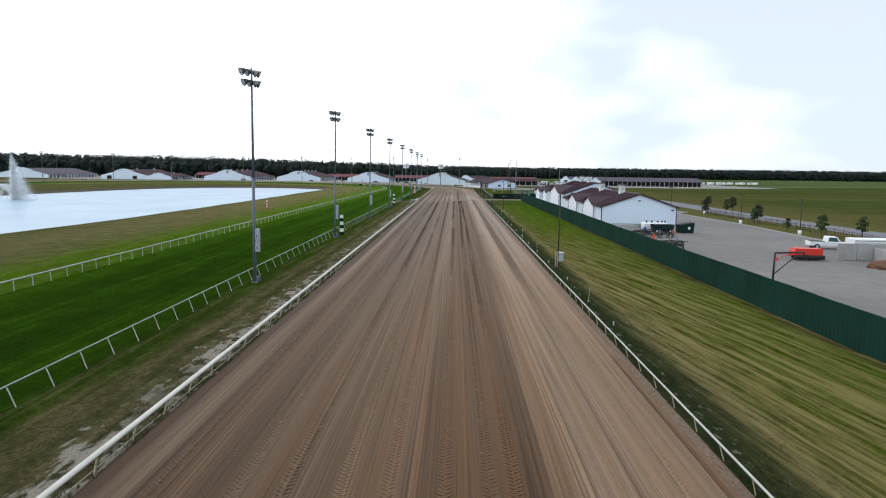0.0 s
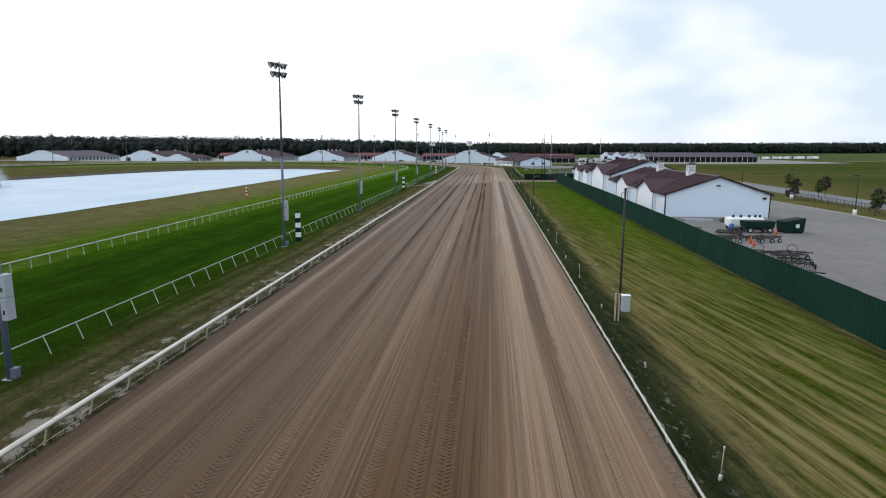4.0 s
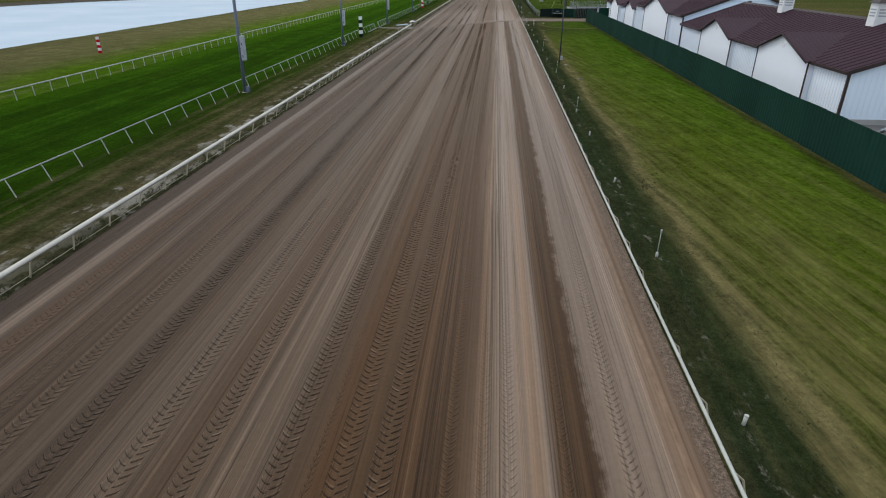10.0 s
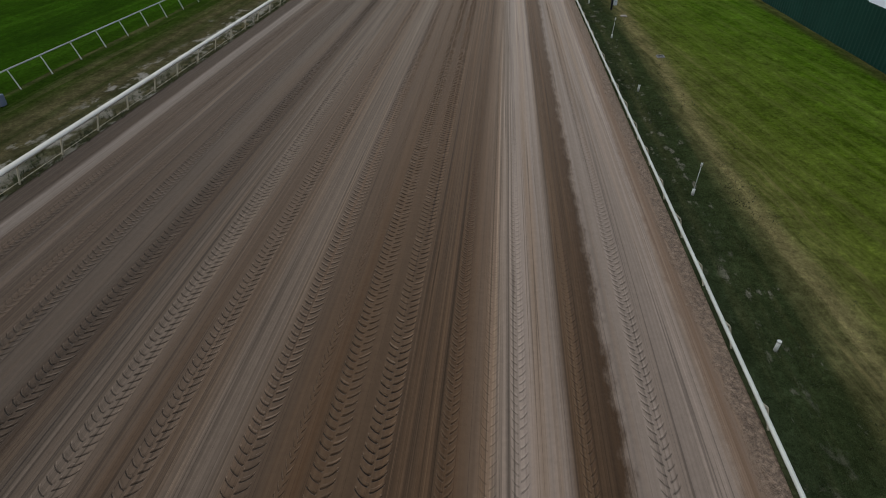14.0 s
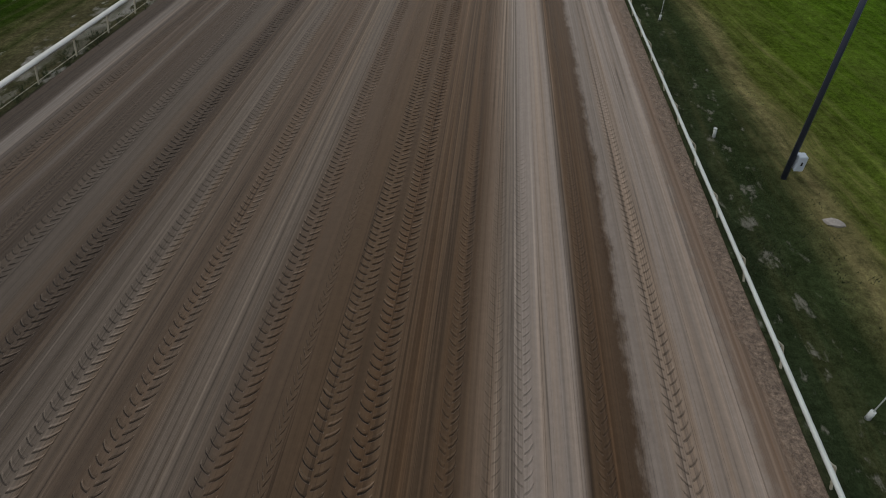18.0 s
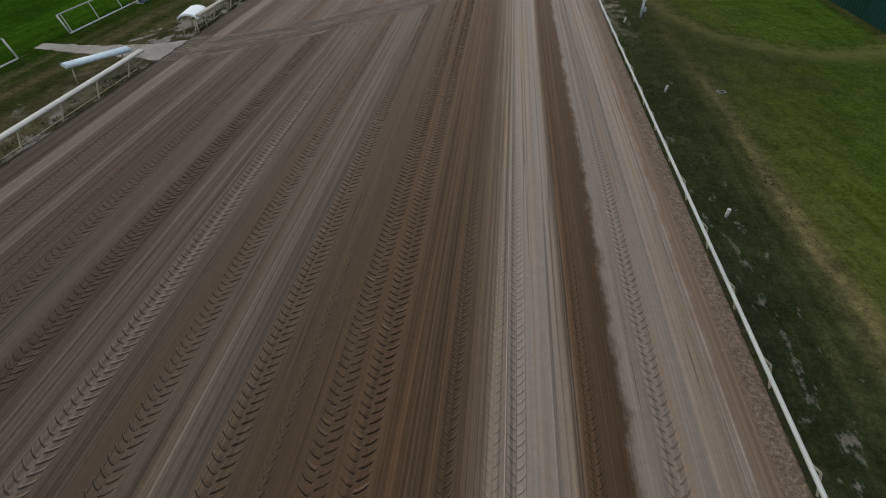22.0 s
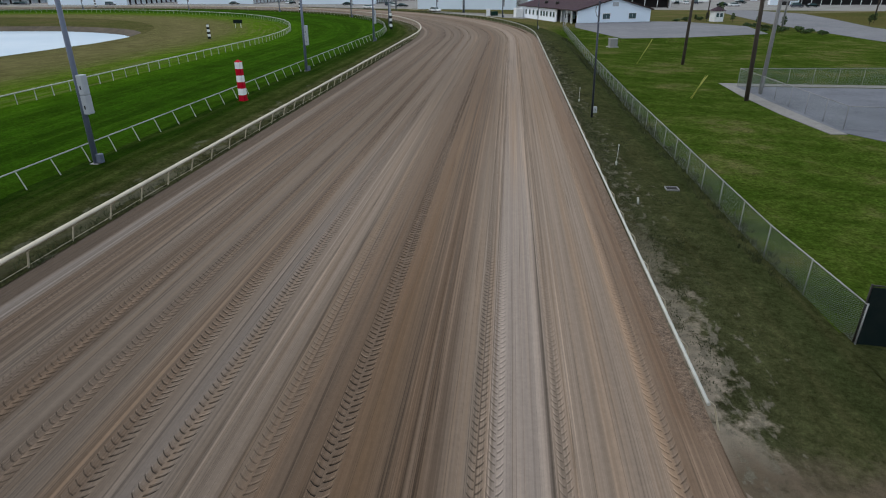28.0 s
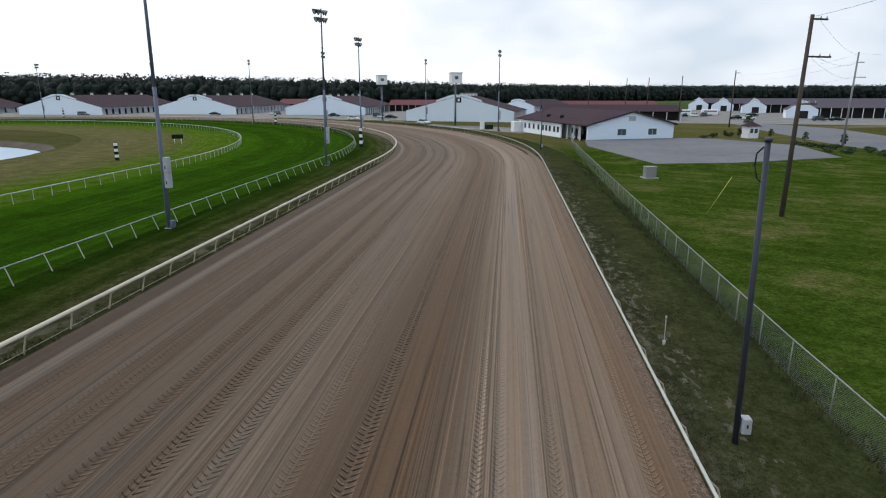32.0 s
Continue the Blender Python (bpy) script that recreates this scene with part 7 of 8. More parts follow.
def dumpster(m):
    t = thing("dumpster", "dark green open-topped steel dumpster", "dumpster", m)
    bm = B()
    prism(bm, [(-1.2, 0.12), (1.2, 0.12), (1.35, 1.9), (-1.35, 1.45)], -0.95, 0.95)
    part("bin", bm, M_GREENPAINT, t)
    bm = B()
    vs = [(-1.28, -0.85, 1.47), (1.28, -0.85, 1.88), (1.28, 0.85, 1.88), (-1.28, 0.85, 1.47)]
    lo = [bm.verts.new(Vector(v) + Vector((0, 0, 0.012))) for v in vs]
    hi = [bm.verts.new(Vector(v) + Vector((0, 0, 0.03))) for v in vs]
    bm.faces.new(lo[::-1])
    bm.faces.new(hi)
    for i in range(4):
        bm.faces.new((lo[i], lo[(i + 1) % 4], hi[(i + 1) % 4], hi[i]))
    # dark sheet stands for the shade inside the open bin
    part("opening", bm, M_DARK, t)
    bm = B()
    box(bm, 0.1, 0.55, -0.985, -0.945, 0.7, 1.15)
    part("sign_plate", bm, M_WHITE, t)
    for x in (-0.9, 0.0, 0.9):
        bm = B()
        box(bm, x - 0.05, x + 0.05, -1.02, -0.95, 0.15, 1.4)
        part("rib", bm, M_GREENPAINT, t)
    for x in (-1.0, 1.0):
        bm = B()
        box(bm, x - 0.1, x + 0.1, -0.9, 0.9, 0, 0.12)
        part("skid", bm, M_STEELDARK, t)
    return t


dumpster(pose(42.3, 108.0, 0.03, 0, 0, 6))

t = thing("spreader_trailer", "dark green two-axle spreader trailer", "trailer", pose(38.0, 107.6, 0.03, 0, 0, 4))
bm = B()
prism(bm, [(-1.75, 0.75), (1.75, 0.75), (1.9, 1.5), (-1.9, 1.5)], -0.85, 0.85)
part("hopper", bm, M_GREENPAINT, t)
bm = B()
box(bm, -1.8, 1.8, -0.75, 0.75, 1.46, 1.53)
part("load_cover", bm, M_STEELDARK, t)
bm = B()
box(bm, -1.9, 1.9, -0.5, 0.5, 0.55, 0.75)
part("chassis", bm, M_STEELDARK, t)
for x in (-1.3, 1.2):
    for y in (-0.8, 0.8):
        wheel(t, x, y, 0.36, 0.24, 'Y')
bm = B()
tube(bm, (-1.9, 0, 0.6), (-3.0, 0, 0.45), 0.06, seg=6)
part("drawbar", bm, M_STEELDARK, t)

t = thing("water_tank", "white water tank unit with pumps on top", "tank", pose(37.6, 110.6, 0.03, 0, 0, 3))
bm = B()
box(bm, -2.3, 2.3, -0.9, 0.9, 0.3, 1.62, 0.2)
part("tank", bm, M_WHITE, t)
for x in (-1.6, -0.6, 0.5, 1.3, 1.9):
    bm = B()
    tube(bm, (x, -0.2, 1.60), (x, -0.2, 1.98), 0.2, 0.14, 8)
    part("pump", bm, M_SLATE, t)
for x in (-1.8, 1.8):
    bm = B()
    box(bm, x - 0.15, x + 0.15, -0.8, 0.8, 0, 0.3)
    part("skid", bm, M_STEELDARK, t)
bm = B()
tube(bm, (35.3, 108.9, 0.03), (35.3, 108.9, 0.95), 0.29, seg=14)
tagged(part("blue_barrel", bm, M_BLUE), "blue plastic barrel beside the tank", "barrel")
for x in (40.5, 41.0):
    bm = B()
    tube(bm, (x, 110.6, 0.03), (x, 110.6, 1.2), 0.2, seg=10)
    tagged(part("gas_cylinder", bm, M_WHITE), "white upright gas cylinder by the tank", "cylinder", "gas cylinders")


def harrow(m, seed, label):
    """A tangle of bar frames, tines and small wheels."""
    rnd = random.Random(seed)
    t = thing("harrow", label, "harrow", m, "field harrows")
    for i in range(6):
        bm = B()
        y = -1.3 + 0.52 * i
        tube(bm, (-1.7, y, 0.42 + rnd.uniform(-0.05, 0.1)), (1.7, y + rnd.uniform(-0.2, 0.2), 0.42 + rnd.uniform(-0.05, 0.15)), 0.045, seg=5)
        part("cross_bar", bm, M_STEELDARK, t)
    for x in (-1.4, -0.5, 0.5, 1.4):
        bm = B()
        tube(bm, (x, -1.4, 0.48), (x + rnd.uniform(-0.2, 0.2), 1.4, 0.5), 0.05, seg=5)
        part("beam", bm, M_STEELDARK, t)
    for i in range(30):
        bm = B()
        x, y = rnd.uniform(-1.6, 1.6), rnd.uniform(-1.35, 1.35)
        tube(bm, (x, y, 0.45), (x + 0.12, y - 0.1, 0.0), 0.02, seg=4)
        part("tine", bm, M_STEELDARK, t)
    for x in (-1.2, 0.2, 1.3):
        wheel(t, x, -1.5, 0.24, 0.14, 'Y')
    pts = [Vector((0.4, 0.2, 0.5)), Vector((0.6, 0.4, 1.1)), Vector((1.1, 0.5, 1.25)), Vector((1.6, 0.4, 1.05)), Vector((1.5, 0.2, 0.6)), Vector((2.4, 0.1, 0.55))]
    bm = B()
    for a, b in zip(pts, pts[1:]):
        tube(bm, a, b, 0.03, seg=5)
    part("hydraulic_hose", bm, M_RUBBER, t)
    bm = B()
    tube(bm, (1.7, 0, 0.5), (3.1, 0, 0.42), 0.06, seg=6)
    part("drawbar", bm, M_STEELDARK, t)
    return t


harrow(pose(31.2, 100.0, 0.03, 0, 0, -12), 1, "rusty dark harrow with small wheels on concrete")
harrow(pose(29.4, 90.0, 0.03, 0, 0, -18), 2, "tangled rusty harrow frame beside the fence")
harrow(pose(28.6, 80.5, 0.03, 0, 0, -10), 3, "low dark harrow frame beside the fence")
harrow(pose(33.2, 104.4, 0.03, 0, 0, 62), 4, "long rusty spike harrow lying along the fence")
harrow(pose(35.2, 100.2, 0.03, 0, 0, 20), 5, "dark harrow frame stacked beside another")
harrow(pose(32.8, 89.4, 0.03, 0, 0, 12), 6, "heap of rusty harrow bars on concrete")
harrow(pose(31.8, 85.4, 0.03, 0, 0, 70), 7, "low rusty harrow frame by the green fence")
t = thing("fork_attachment", "black upright steel fork attachment", "attachment", pose(29.3, 104.8, 0.03, 0, 0, -15))
for i in range(5):
    bm = B()
    tube(bm, (-0.7 + 0.35 * i, 0, 0), (-0.7 + 0.35 * i, 0.1, 1.0), 0.04, seg=5)
    part("upright", bm, M_STEELDARK, t)
for z in (0.25, 0.9):
    bm = B()
    tube(bm, (-0.8, 0.03, z), (0.8, 0.03, z), 0.05, seg=5)
    part("bar", bm, M_STEELDARK, t)
bm = B()
tube(bm, (0.0, 0.2, 1.0), (0.3, 0.4, 0.3), 0.05, seg=5)
part("strut", bm, M_STEELDARK, t)
t = thing("plank_stack", "stack of pale grey rails and planks", "stack", pose(34.2, 118.2, 0.03, 0, 0, -3))
random.seed(11)
for k in range(3):
    for i in range(6 - k):
        bm = B()
        y = -0.9 + 0.3 * i + 0.12 * k
        box(bm, -1.9 + random.uniform(-0.3, 0.2), 1.9 + random.uniform(-0.2, 0.3), y, y + 0.26, 0.16 * k, 0.16 * k + 0.14, 0.01)
        part("plank", bm, M_GALV if i % 2 else M_BOX, t)
t = thing("scrap_pile", "low pile of dark timber and a pale crate", "scrap", pose(38.2, 118.0, 0.03))
for i in range(7):
    bm = B()
    box(bm, -0.9, 0.9, -0.1, 0.1, 0.0, 0.12, 0.01, Matrix.Translation((random.uniform(-0.4, 0.4), random.uniform(-0.5, 0.5), 0.13 * i * 0.5)) @ Matrix.Rotation(random.uniform(-0.7, 0.7), 4, 'Z'))
    part("beam", bm, M_BARK, t)
bm = B()
box(bm, 1.0, 1.9, -0.4, 0.4, 0, 0.8, 0.03)
part("crate", bm, M_CREAM, t)

# red conveyor wagon
t = thing("spreader_wagon", "bright red spreader wagon with a black roller front", "wagon", pose(45.1, 74.9, 0.03, 0, 0, -3) @ Matrix.Scale(0.8, 4))
bm = B()
prism(bm, [(-2.2, 0.85), (2.2, 0.85), (2.2, 1.85), (-1.9, 1.85), (-2.2, 1.4)], -0.2, 1.5)
part("hopper", bm, M_REDMACHINE, t)
bm = B()
box(bm, -2.0, 2.1, -0.1, 1.4, 1.8, 1.87)
part("load_bed", bm, M_REDMACHINE, t)
for i in range(12):
    bm = B()
    x = -2.2 + 0.37 * i
    tube(bm, (x, -0.55, 0.55), (x + 0.33, -0.55, 0.55), 0.36, seg=12)
    part("roller", bm, M_RUBBER, t)
bm = B()
box(bm, -2.3, 2.3, -0.3, 1.4, 0.72, 0.85)
part("chassis", bm, M_REDMACHINE, t)
for x in (-1.4, 1.4):
    wheel(t, x, 1.3, 0.42, 0.3, 'Y')
bm = B()
tube(bm, (-2.2, 0.3, 0.8), (-4.0, 0.0, 0.55), 0.08, seg=6)
part("drawbar", bm, M_REDMACHINE, t)
bm = B()
tube(bm, (-2.3, 0.3, 1.0), (-2.9, 0.2, 0.6), 0.05, seg=6)
part("jack", bm, M_STEELDARK, t)

t = thing("fill_pipe", "black standpipe with a hooked filling arm", "standpipe", pose(31.5, 57.6, 0.03, 0, 0, 0))
bm = B()
tube(bm, (0, 0, 0), (0, 0, 3.15), 0.1, seg=8)
part("riser", bm, M_POLEDARK, t)
bm = B()
tube(bm, (0, 0, 3.15), (3.1, 0.6, 3.15), 0.085, seg=8)
part("arm", bm, M_POLEDARK, t)
bm = B()
tube(bm, (3.1, 0.6, 3.15), (3.35, 0.65, 2.7), 0.085, seg=8)
part("spout", bm, M_POLEDARK, t)
bm = B()
tube(bm, (0, 0, 1.0), (2.2, 0.4, 2.75), 0.05, seg=6)
part("brace", bm, M_STEELDARK, t)


def pickup(m, mat, label, group=""):
    t = thing("pickup_truck", label, "truck", m, group)
    bm = B()
    prism(bm, [(-2.85, 0.5), (2.75, 0.5), (2.8, 0.95), (1.3, 1.08), (-0.5, 1.1), (-2.85, 1.1)], -0.95, 0.95)
    part("body", bm, mat, t)
    bm = B()
    prism(bm, [(-0.55, 1.08), (1.35, 1.05), (0.75, 1.85), (-0.4, 1.88)], -0.82, 0.82)
    c = part("cab", bm, mat, t)
    for y in (-0.84, 0.81):
        bm = B()
        prism(bm, [(-0.4, 1.2), (0.98, 1.18), (0.66, 1.74), (-0.32, 1.76)], y, y + 0.03)
        part("side_window", bm, M_WINDOW, c)
    bm = B()
    prism(bm, [(0.82, 1.80), (1.34, 1.12), (1.38, 1.12), (0.86, 1.80)], -0.72, 0.72)
    part("windscreen", bm, M_WINDOW, c)
    bm = B()
    box(bm, -2.7, -0.6, -0.78, 0.78, 1.08, 1.115)
    part("load_bed", bm, M_RUBBER, t)
    for x in (-1.9, 1.85):
        for y in (-0.88, 0.88):
            wheel(t, x, y, 0.39, 0.26, 'Y')
    for y in (-0.7, 0.7):
        bm = B()
        box(bm, 2.74, 2.82, y - 0.2, y + 0.2, 0.72, 0.9)
        part("headlight", bm, M_GLASSLAMP, t)
    return t


pickup(pose(55.4, 87.2, 0.03, 0, 0, -10), M_WHITE, "white pickup truck parked on the concrete yard")
t = thing("box_trailer", "long white box trailer with silver side rails", "trailer", pose(63.0, 84.4, 0.03, 0, 0, -4) @ Matrix.Diagonal((1.0, 1.0, 0.86, 1.0)))
bm = B()
box(bm, -6.2, 6.2, -1.2, 1.2, 0.7, 2.2, 0.08)
part("box", bm, M_WHITE, t)
for z in (1.1, 1.5, 1.9):
    bm = B()
    box(bm, -6.1, 6.1, -1.24, -1.19, z - 0.04, z + 0.04)
    part("side_rail", bm, M_GALV, t)
for x in (1.6, 2.6):
    for y in (-1.0, 1.0):
        wheel(t, x, y, 0.38, 0.25, 'Y')
t = thing("storage_bunker", "grey concrete-panel storage bunker", "bunker", pose(49.2, 73.6, 0.03, 0, 0, -2))
for i in range(4):
    bm = B()
    box(bm, 0.02 + 2.4 * i, 2.38 + 2.4 * i, 2.0, 2.25, 0, 2.15, 0.02)
    part("wall_panel", bm, M_CONCWALL, t)
for i in range(3):
    bm = B()
    box(bm, 4.4, 4.65, 1.95 - 2.3 * (i + 1), 1.95 - 2.3 * i - 0.03, 0, 1.7 - 0.25 * i, 0.02)
    part("divider_panel", bm, M_CONCWALL, t)
bm = B()
bmesh.ops.create_icosphere(bm, subdivisions=4, radius=1.0)
for v in bm.verts:
    v.co = Vector((v.co.x * 2.2, v.co.y * 1.7, max(0.0, v.co.z) * 0.95)) * (1 + 0.16 * noise.noise(v.co * 2.2) + 0.05 * noise.noise(v.co * 9))
pile = part("mulch_pile", bm, M_MULCH)
pile.location = (51.1, 69.2, 0.02)
tagged(pile, "heap of brown mulch in the bunker", "pile")


def yard_lamp(m):
    t = thing("yard_lamp", "black yard lamp post on a white concrete base", "lamp post", m, "yard lamps")
    bm = B()
    tube(bm, (0, 0, 0), (0, 0, 0.9), 0.3, seg=14)
    part("base", bm, M_WHITE, t)
    bm = B()
    tube(bm, (0, 0, 0.9), (0, 0, 6.4), 0.08, 0.06, 8)
    part("pole", bm, M_POLEDARK, t)
    bm = B()
    box(bm, -0.9, 0.1, -0.14, 0.14, 6.35, 6.5, 0.03)
    h = part("head", bm, M_POLEDARK, t)
    bm = B()
    box(bm, -0.82, -0.3, -0.1, 0.1, 6.33, 6.352)
    part("lens", bm, M_GLASSLAMP, h)
    return t


yl = yard_lamp(pose(62.4, 106.7, 0))
for x, y in ((62.7, 129.5), (67.6, 160.0), (69.5, 190), (63.0, 84.0)):
    copy_thing(yl, pose(x, y, 0))

# black picket fence along the yard
pf = thing("picket_fence", "black steel picket fence along the access road", "fence")
bm = B()
tube(bm, (0, 0, 0), (0, 0, 1.55), 0.05, seg=5)
post = mesh_of(bm, "post", M_POLEDARK)
bm = B()
tube(bm, (0, 0, 0.1), (0, 0, 1.4), 0.024, seg=4, caps=False)
picket = mesh_of(bm, "picket", M_POLEDARK)
run = [(67.1, 88.0), (67.2, 95.0), (68.4, 130.0), (68.6, 163.0), (72.0, 172.0)]
npk = 0
for a, b in zip(run, run[1:]):
    a, b = Vector((*a, 0)), Vector((*b, 0))
    k = int((b - a).length / 2.4)
    for i in range(k):
        p, q = a.lerp(b, i / k), a.lerp(b, (i + 1) / k)
        share("post", post, pf, Matrix.Translation(p))
        for z in (0.35, 1.3):
            bm = B()
            tube(bm, p + Vector((0, 0, z)), q + Vector((0, 0, z)), 0.025, seg=4, caps=False)
            part("rail", bm, M_POLEDARK, pf)
        for j in range(1, 6):
            if npk < 295:
                share("picket", picket, pf, Matrix.Translation(p.lerp(q, j / 6)))
                npk += 1


def car(m, mat, label, van=False):
    t = thing("parked_car", label, "car", m, "parked cars")
    bm = B()
    prism(bm, [(-2.2, 0.35), (2.2, 0.35), (2.25, 0.75), (1.2, 0.9), (-2.2, 0.95)], -0.88, 0.88)
    part("body", bm, mat, t)
    bm = B()
    prism(bm, [(-2.1, 0.92), (1.2, 0.88), (0.6, 1.7), (-2.0, 1.72)] if van else [(-1.7, 0.92), (1.15, 0.88), (0.5, 1.42), (-1.1, 1.45)], -0.78, 0.78)
    part("cabin", bm, M_WINDOW, t)
    bm = B()
    box(bm, -1.9 if van else -1.0, 0.45, -0.74, 0.74, 1.70 if van else 1.42, 1.76 if van else 1.48, 0.02)
    part("roof", bm, mat, t)
    for x in (-1.4, 1.4):
        for y in (-0.82, 0.82):
            wheel(t, x, y, 0.33, 0.22, 'Y')
    return t


c_dark = car(pose(69.9, 503, 0.02, 0, 0, 80), M_BLACKPAINT, "dark parked car by the stables")
c_white = car(pose(73.5, 505, 0.02, 0, 0, 85), M_WHITE, "white parked car by the stables")
c_van = car(pose(65.5, 500, 0.02, 0, 0, 80), M_SLATE, "dark blue parked van by the stables", True)
for k, (x, y, rz) in enumerate(((77, 505, 80), (81, 506, 90), (85, 507, 90), (61, 500, 75), (89, 482, 20), (93, 481, 10), (-177, 492, 0), (-122, 501, 5), (-66, 492, 0), (-50, 462, -30), (-226, 500, 0), (-231, 502, 5),
                                (-238, 500, 0), (-21, 437, -40), (112, 470, 0), (118, 471, 0), (106, 512, 10), (-43, 480, -20), (-46, 486, -20), (-39, 476, -20), (-98, 512, 90), (-101, 515, 90))):
    copy_thing((c_dark, c_white, c_van, c_dark)[k % 4], pose(x, y, 0.02, 0, 0, rz))


def horse_trailer(m):
    t = thing("horse_trailer", "white horse trailer parked in a row", "trailer", m, "horse trailers")
    bm = B()
    box(bm, -3.2, 3.2, -1.1, 1.1, 0.5, 2.7, 0.15)
    part("box", bm, M_WHITE, t)
    for x in (-0.5, 0.5):
        for y in (-1.0, 1.0):
            wheel(t, x, y, 0.36, 0.22, 'Y')
    bm = B()
    tube(bm, (3.2, 0, 0.6), (4.6, 0, 0.5), 0.07, seg=6)
    part("drawbar", bm, M_STEELDARK, t)
    bm = B()
    box(bm, -2.6, 2.6, -1.13, -1.09, 1.8, 2.2)
    part("window_strip", bm, M_WINDOW, t)
    return t


ht = horse_trailer(pose(249, 598, 0, 0, 0, 80))
for i in range(13):
    copy_thing(ht, pose(255 + 5.2 * i, 600 + 2.4 * i + 2 * math.sin(i * 2.3), 0, 0, 0, 70 + 25 * math.sin(i * 1.7)))
for x, y, rz in ((78, 512, 5), (90, 516, 0), (64, 508, 80)):
    copy_thing(ht, pose(x, y, 0, 0, 0, rz))

# guard booth, benches and infield bits
t = thing("guard_booth", "small white guard booth with a dark roof", "booth", pose(57.2, 385.6, 0, 0, 0, 15))
bm = B()
box(bm, -1.2, 1.2, -1.2, 1.2, 0, 2.5)
part("cabin", bm, M_WHITE, t)
bm = B()
v = [bm.verts.new((sx * 1.6, sy * 1.6, 2.5)) for sx, sy in ((-1, -1), (1, -1), (1, 1), (-1, 1))]
tip = bm.verts.new((0, 0, 3.6))
bm.faces.new(v[::-1])
for i in range(4):
    bm.faces.new((v[i], v[(i + 1) % 4], tip))
part("roof", bm, M_ROOF_FAR, t)
for x in (-0.5, 0.5):
    bm = B()
    box(bm, x - 0.35, x + 0.35, -1.24, -1.19, 1.1, 2.0)
    part("window", bm, M_WINDOW, t)
t = thing("infield_board", "small black board on two white legs", "sign board", pose(-57.4, 358.0, 0, 0, 0, 20))
bm = B()
box(bm, -1.0, 1.0, -0.06, 0.06, 1.0, 1.8, 0.02)
part("board", bm, M_BLACKPAINT, t)
for x in (-0.6, 0.6):
    bm = B()
    tube(bm, (x, 0, 0), (x, 0, 1.0), 0.05, seg=6)
    part("leg", bm, M_WHITE, t)
t = thing("generator_box", "grey equipment boxes outside the turn", "equipment box", pose(-1.6, 411.0, 0, 0, 0, 20))
bm = B()
box(bm, -0.5, 0.5, -0.4, 0.4, 0, 2.0, 0.04)
part("cabinet", bm, M_WHITE, t)
bm = B()
box(bm, 0.9, 2.9, -0.6, 0.6, 0.0, 1.2, 0.05)
part("housing", bm, M_GREENPAINT, t)

# ---- trees, woods, weeds, fountain ----
def leaf_cloud(centres, radii, count, size, rnd, squash=0.8, fill=0.72):
    """Small leaf clumps scattered on and in a set of ellipsoids."""
    verts, faces = [], []
    c, r = np.array(centres), np.array(radii)
    idx = rnd.integers(0, len(c), count)
    d = rnd.normal(size=(count, 3))
    d /= np.linalg.norm(d, axis=1)[:, None]
    d[:, 2] = np.where(d[:, 2] < -0.35, -d[:, 2], d[:, 2])
    p = c[idx] + d * r[idx][:, None] * (fill + (1.06 - fill) * rnd.random((count, 1))) * np.array((1, 1, squash))
    a = rnd.normal(size=(count, 3))
    a /= np.linalg.norm(a, axis=1)[:, None]
    b = np.cross(a, d)
    b /= np.linalg.norm(b, axis=1)[:, None] + 1e-6
    s = size * (0.6 + 0.8 * rnd.random((count, 1)))
    q = np.stack([p - a * s, p + b * s * 0.7, p + a * s, p - b * s * 0.7], 1).reshape(-1, 3)
    f = np.arange(count * 4).reshape(-1, 4)
    return q, f


def mesh_from(name, v, f, mat):
    me = bpy.data.meshes.new(name)
    me.vertices.add(len(v))
    me.vertices.foreach_set("co", np.ascontiguousarray(v, np.float32).ravel())
    k = f.shape[1]
    me.loops.add(f.size)
    me.loops.foreach_set("vertex_index", np.ascontiguousarray(f, np.int32).ravel())
    me.polygons.add(len(f))
    me.polygons.foreach_set("loop_start", np.arange(0, f.size, k, dtype=np.int32))
    me.materials.append(mat)
    me.update(calc_edges=True)
    me.validate()
    return me


def young_tree(m, high, seed, mat, label, shape="round"):
    rnd = np.random.default_rng(seed)
    t = thing("young_tree", label, "tree", m, "young trees")
    bm = B()
    tube(bm, (0, 0, 0), (0.03, 0, high * 0.45), 0.07, 0.05, 7)
    tube(bm, (0.03, 0, high * 0.45), (0.0, 0.05, high * 0.85), 0.05, 0.02, 6)
    for k in range(7):
        a, z = k * 2.4, high * (0.35 + 0.07 * k)
        tube(bm, (0.02, 0, z), (math.cos(a) * high * 0.16, math.sin(a) * high * 0.16, z + high * 0.14), 0.03, 0.01, 5)
    part("trunk", bm, M_BARK, t)
    cs, rs = [], []
    for k in range(9):
        a = k * 2.4
        z = high * (0.32 + 0.62 * k / 9)
        w = high * (0.17 * (1 - k / 9) + 0.03 if shape == "cone" else 0.14 * math.sin(math.pi * (0.25 + 0.7 * k / 9)))
        cs.append((math.cos(a) * w, math.sin(a) * w, z))
        rs.append(high * 0.13 * (0.7 + 0.5 * rnd.random()))
    v, f = leaf_cloud(cs, rs, 900, 0.13 * high / 4, rnd)
    cr = new("crown", mesh_from("crown", v, f, mat))
    cr.parent = t
    return t


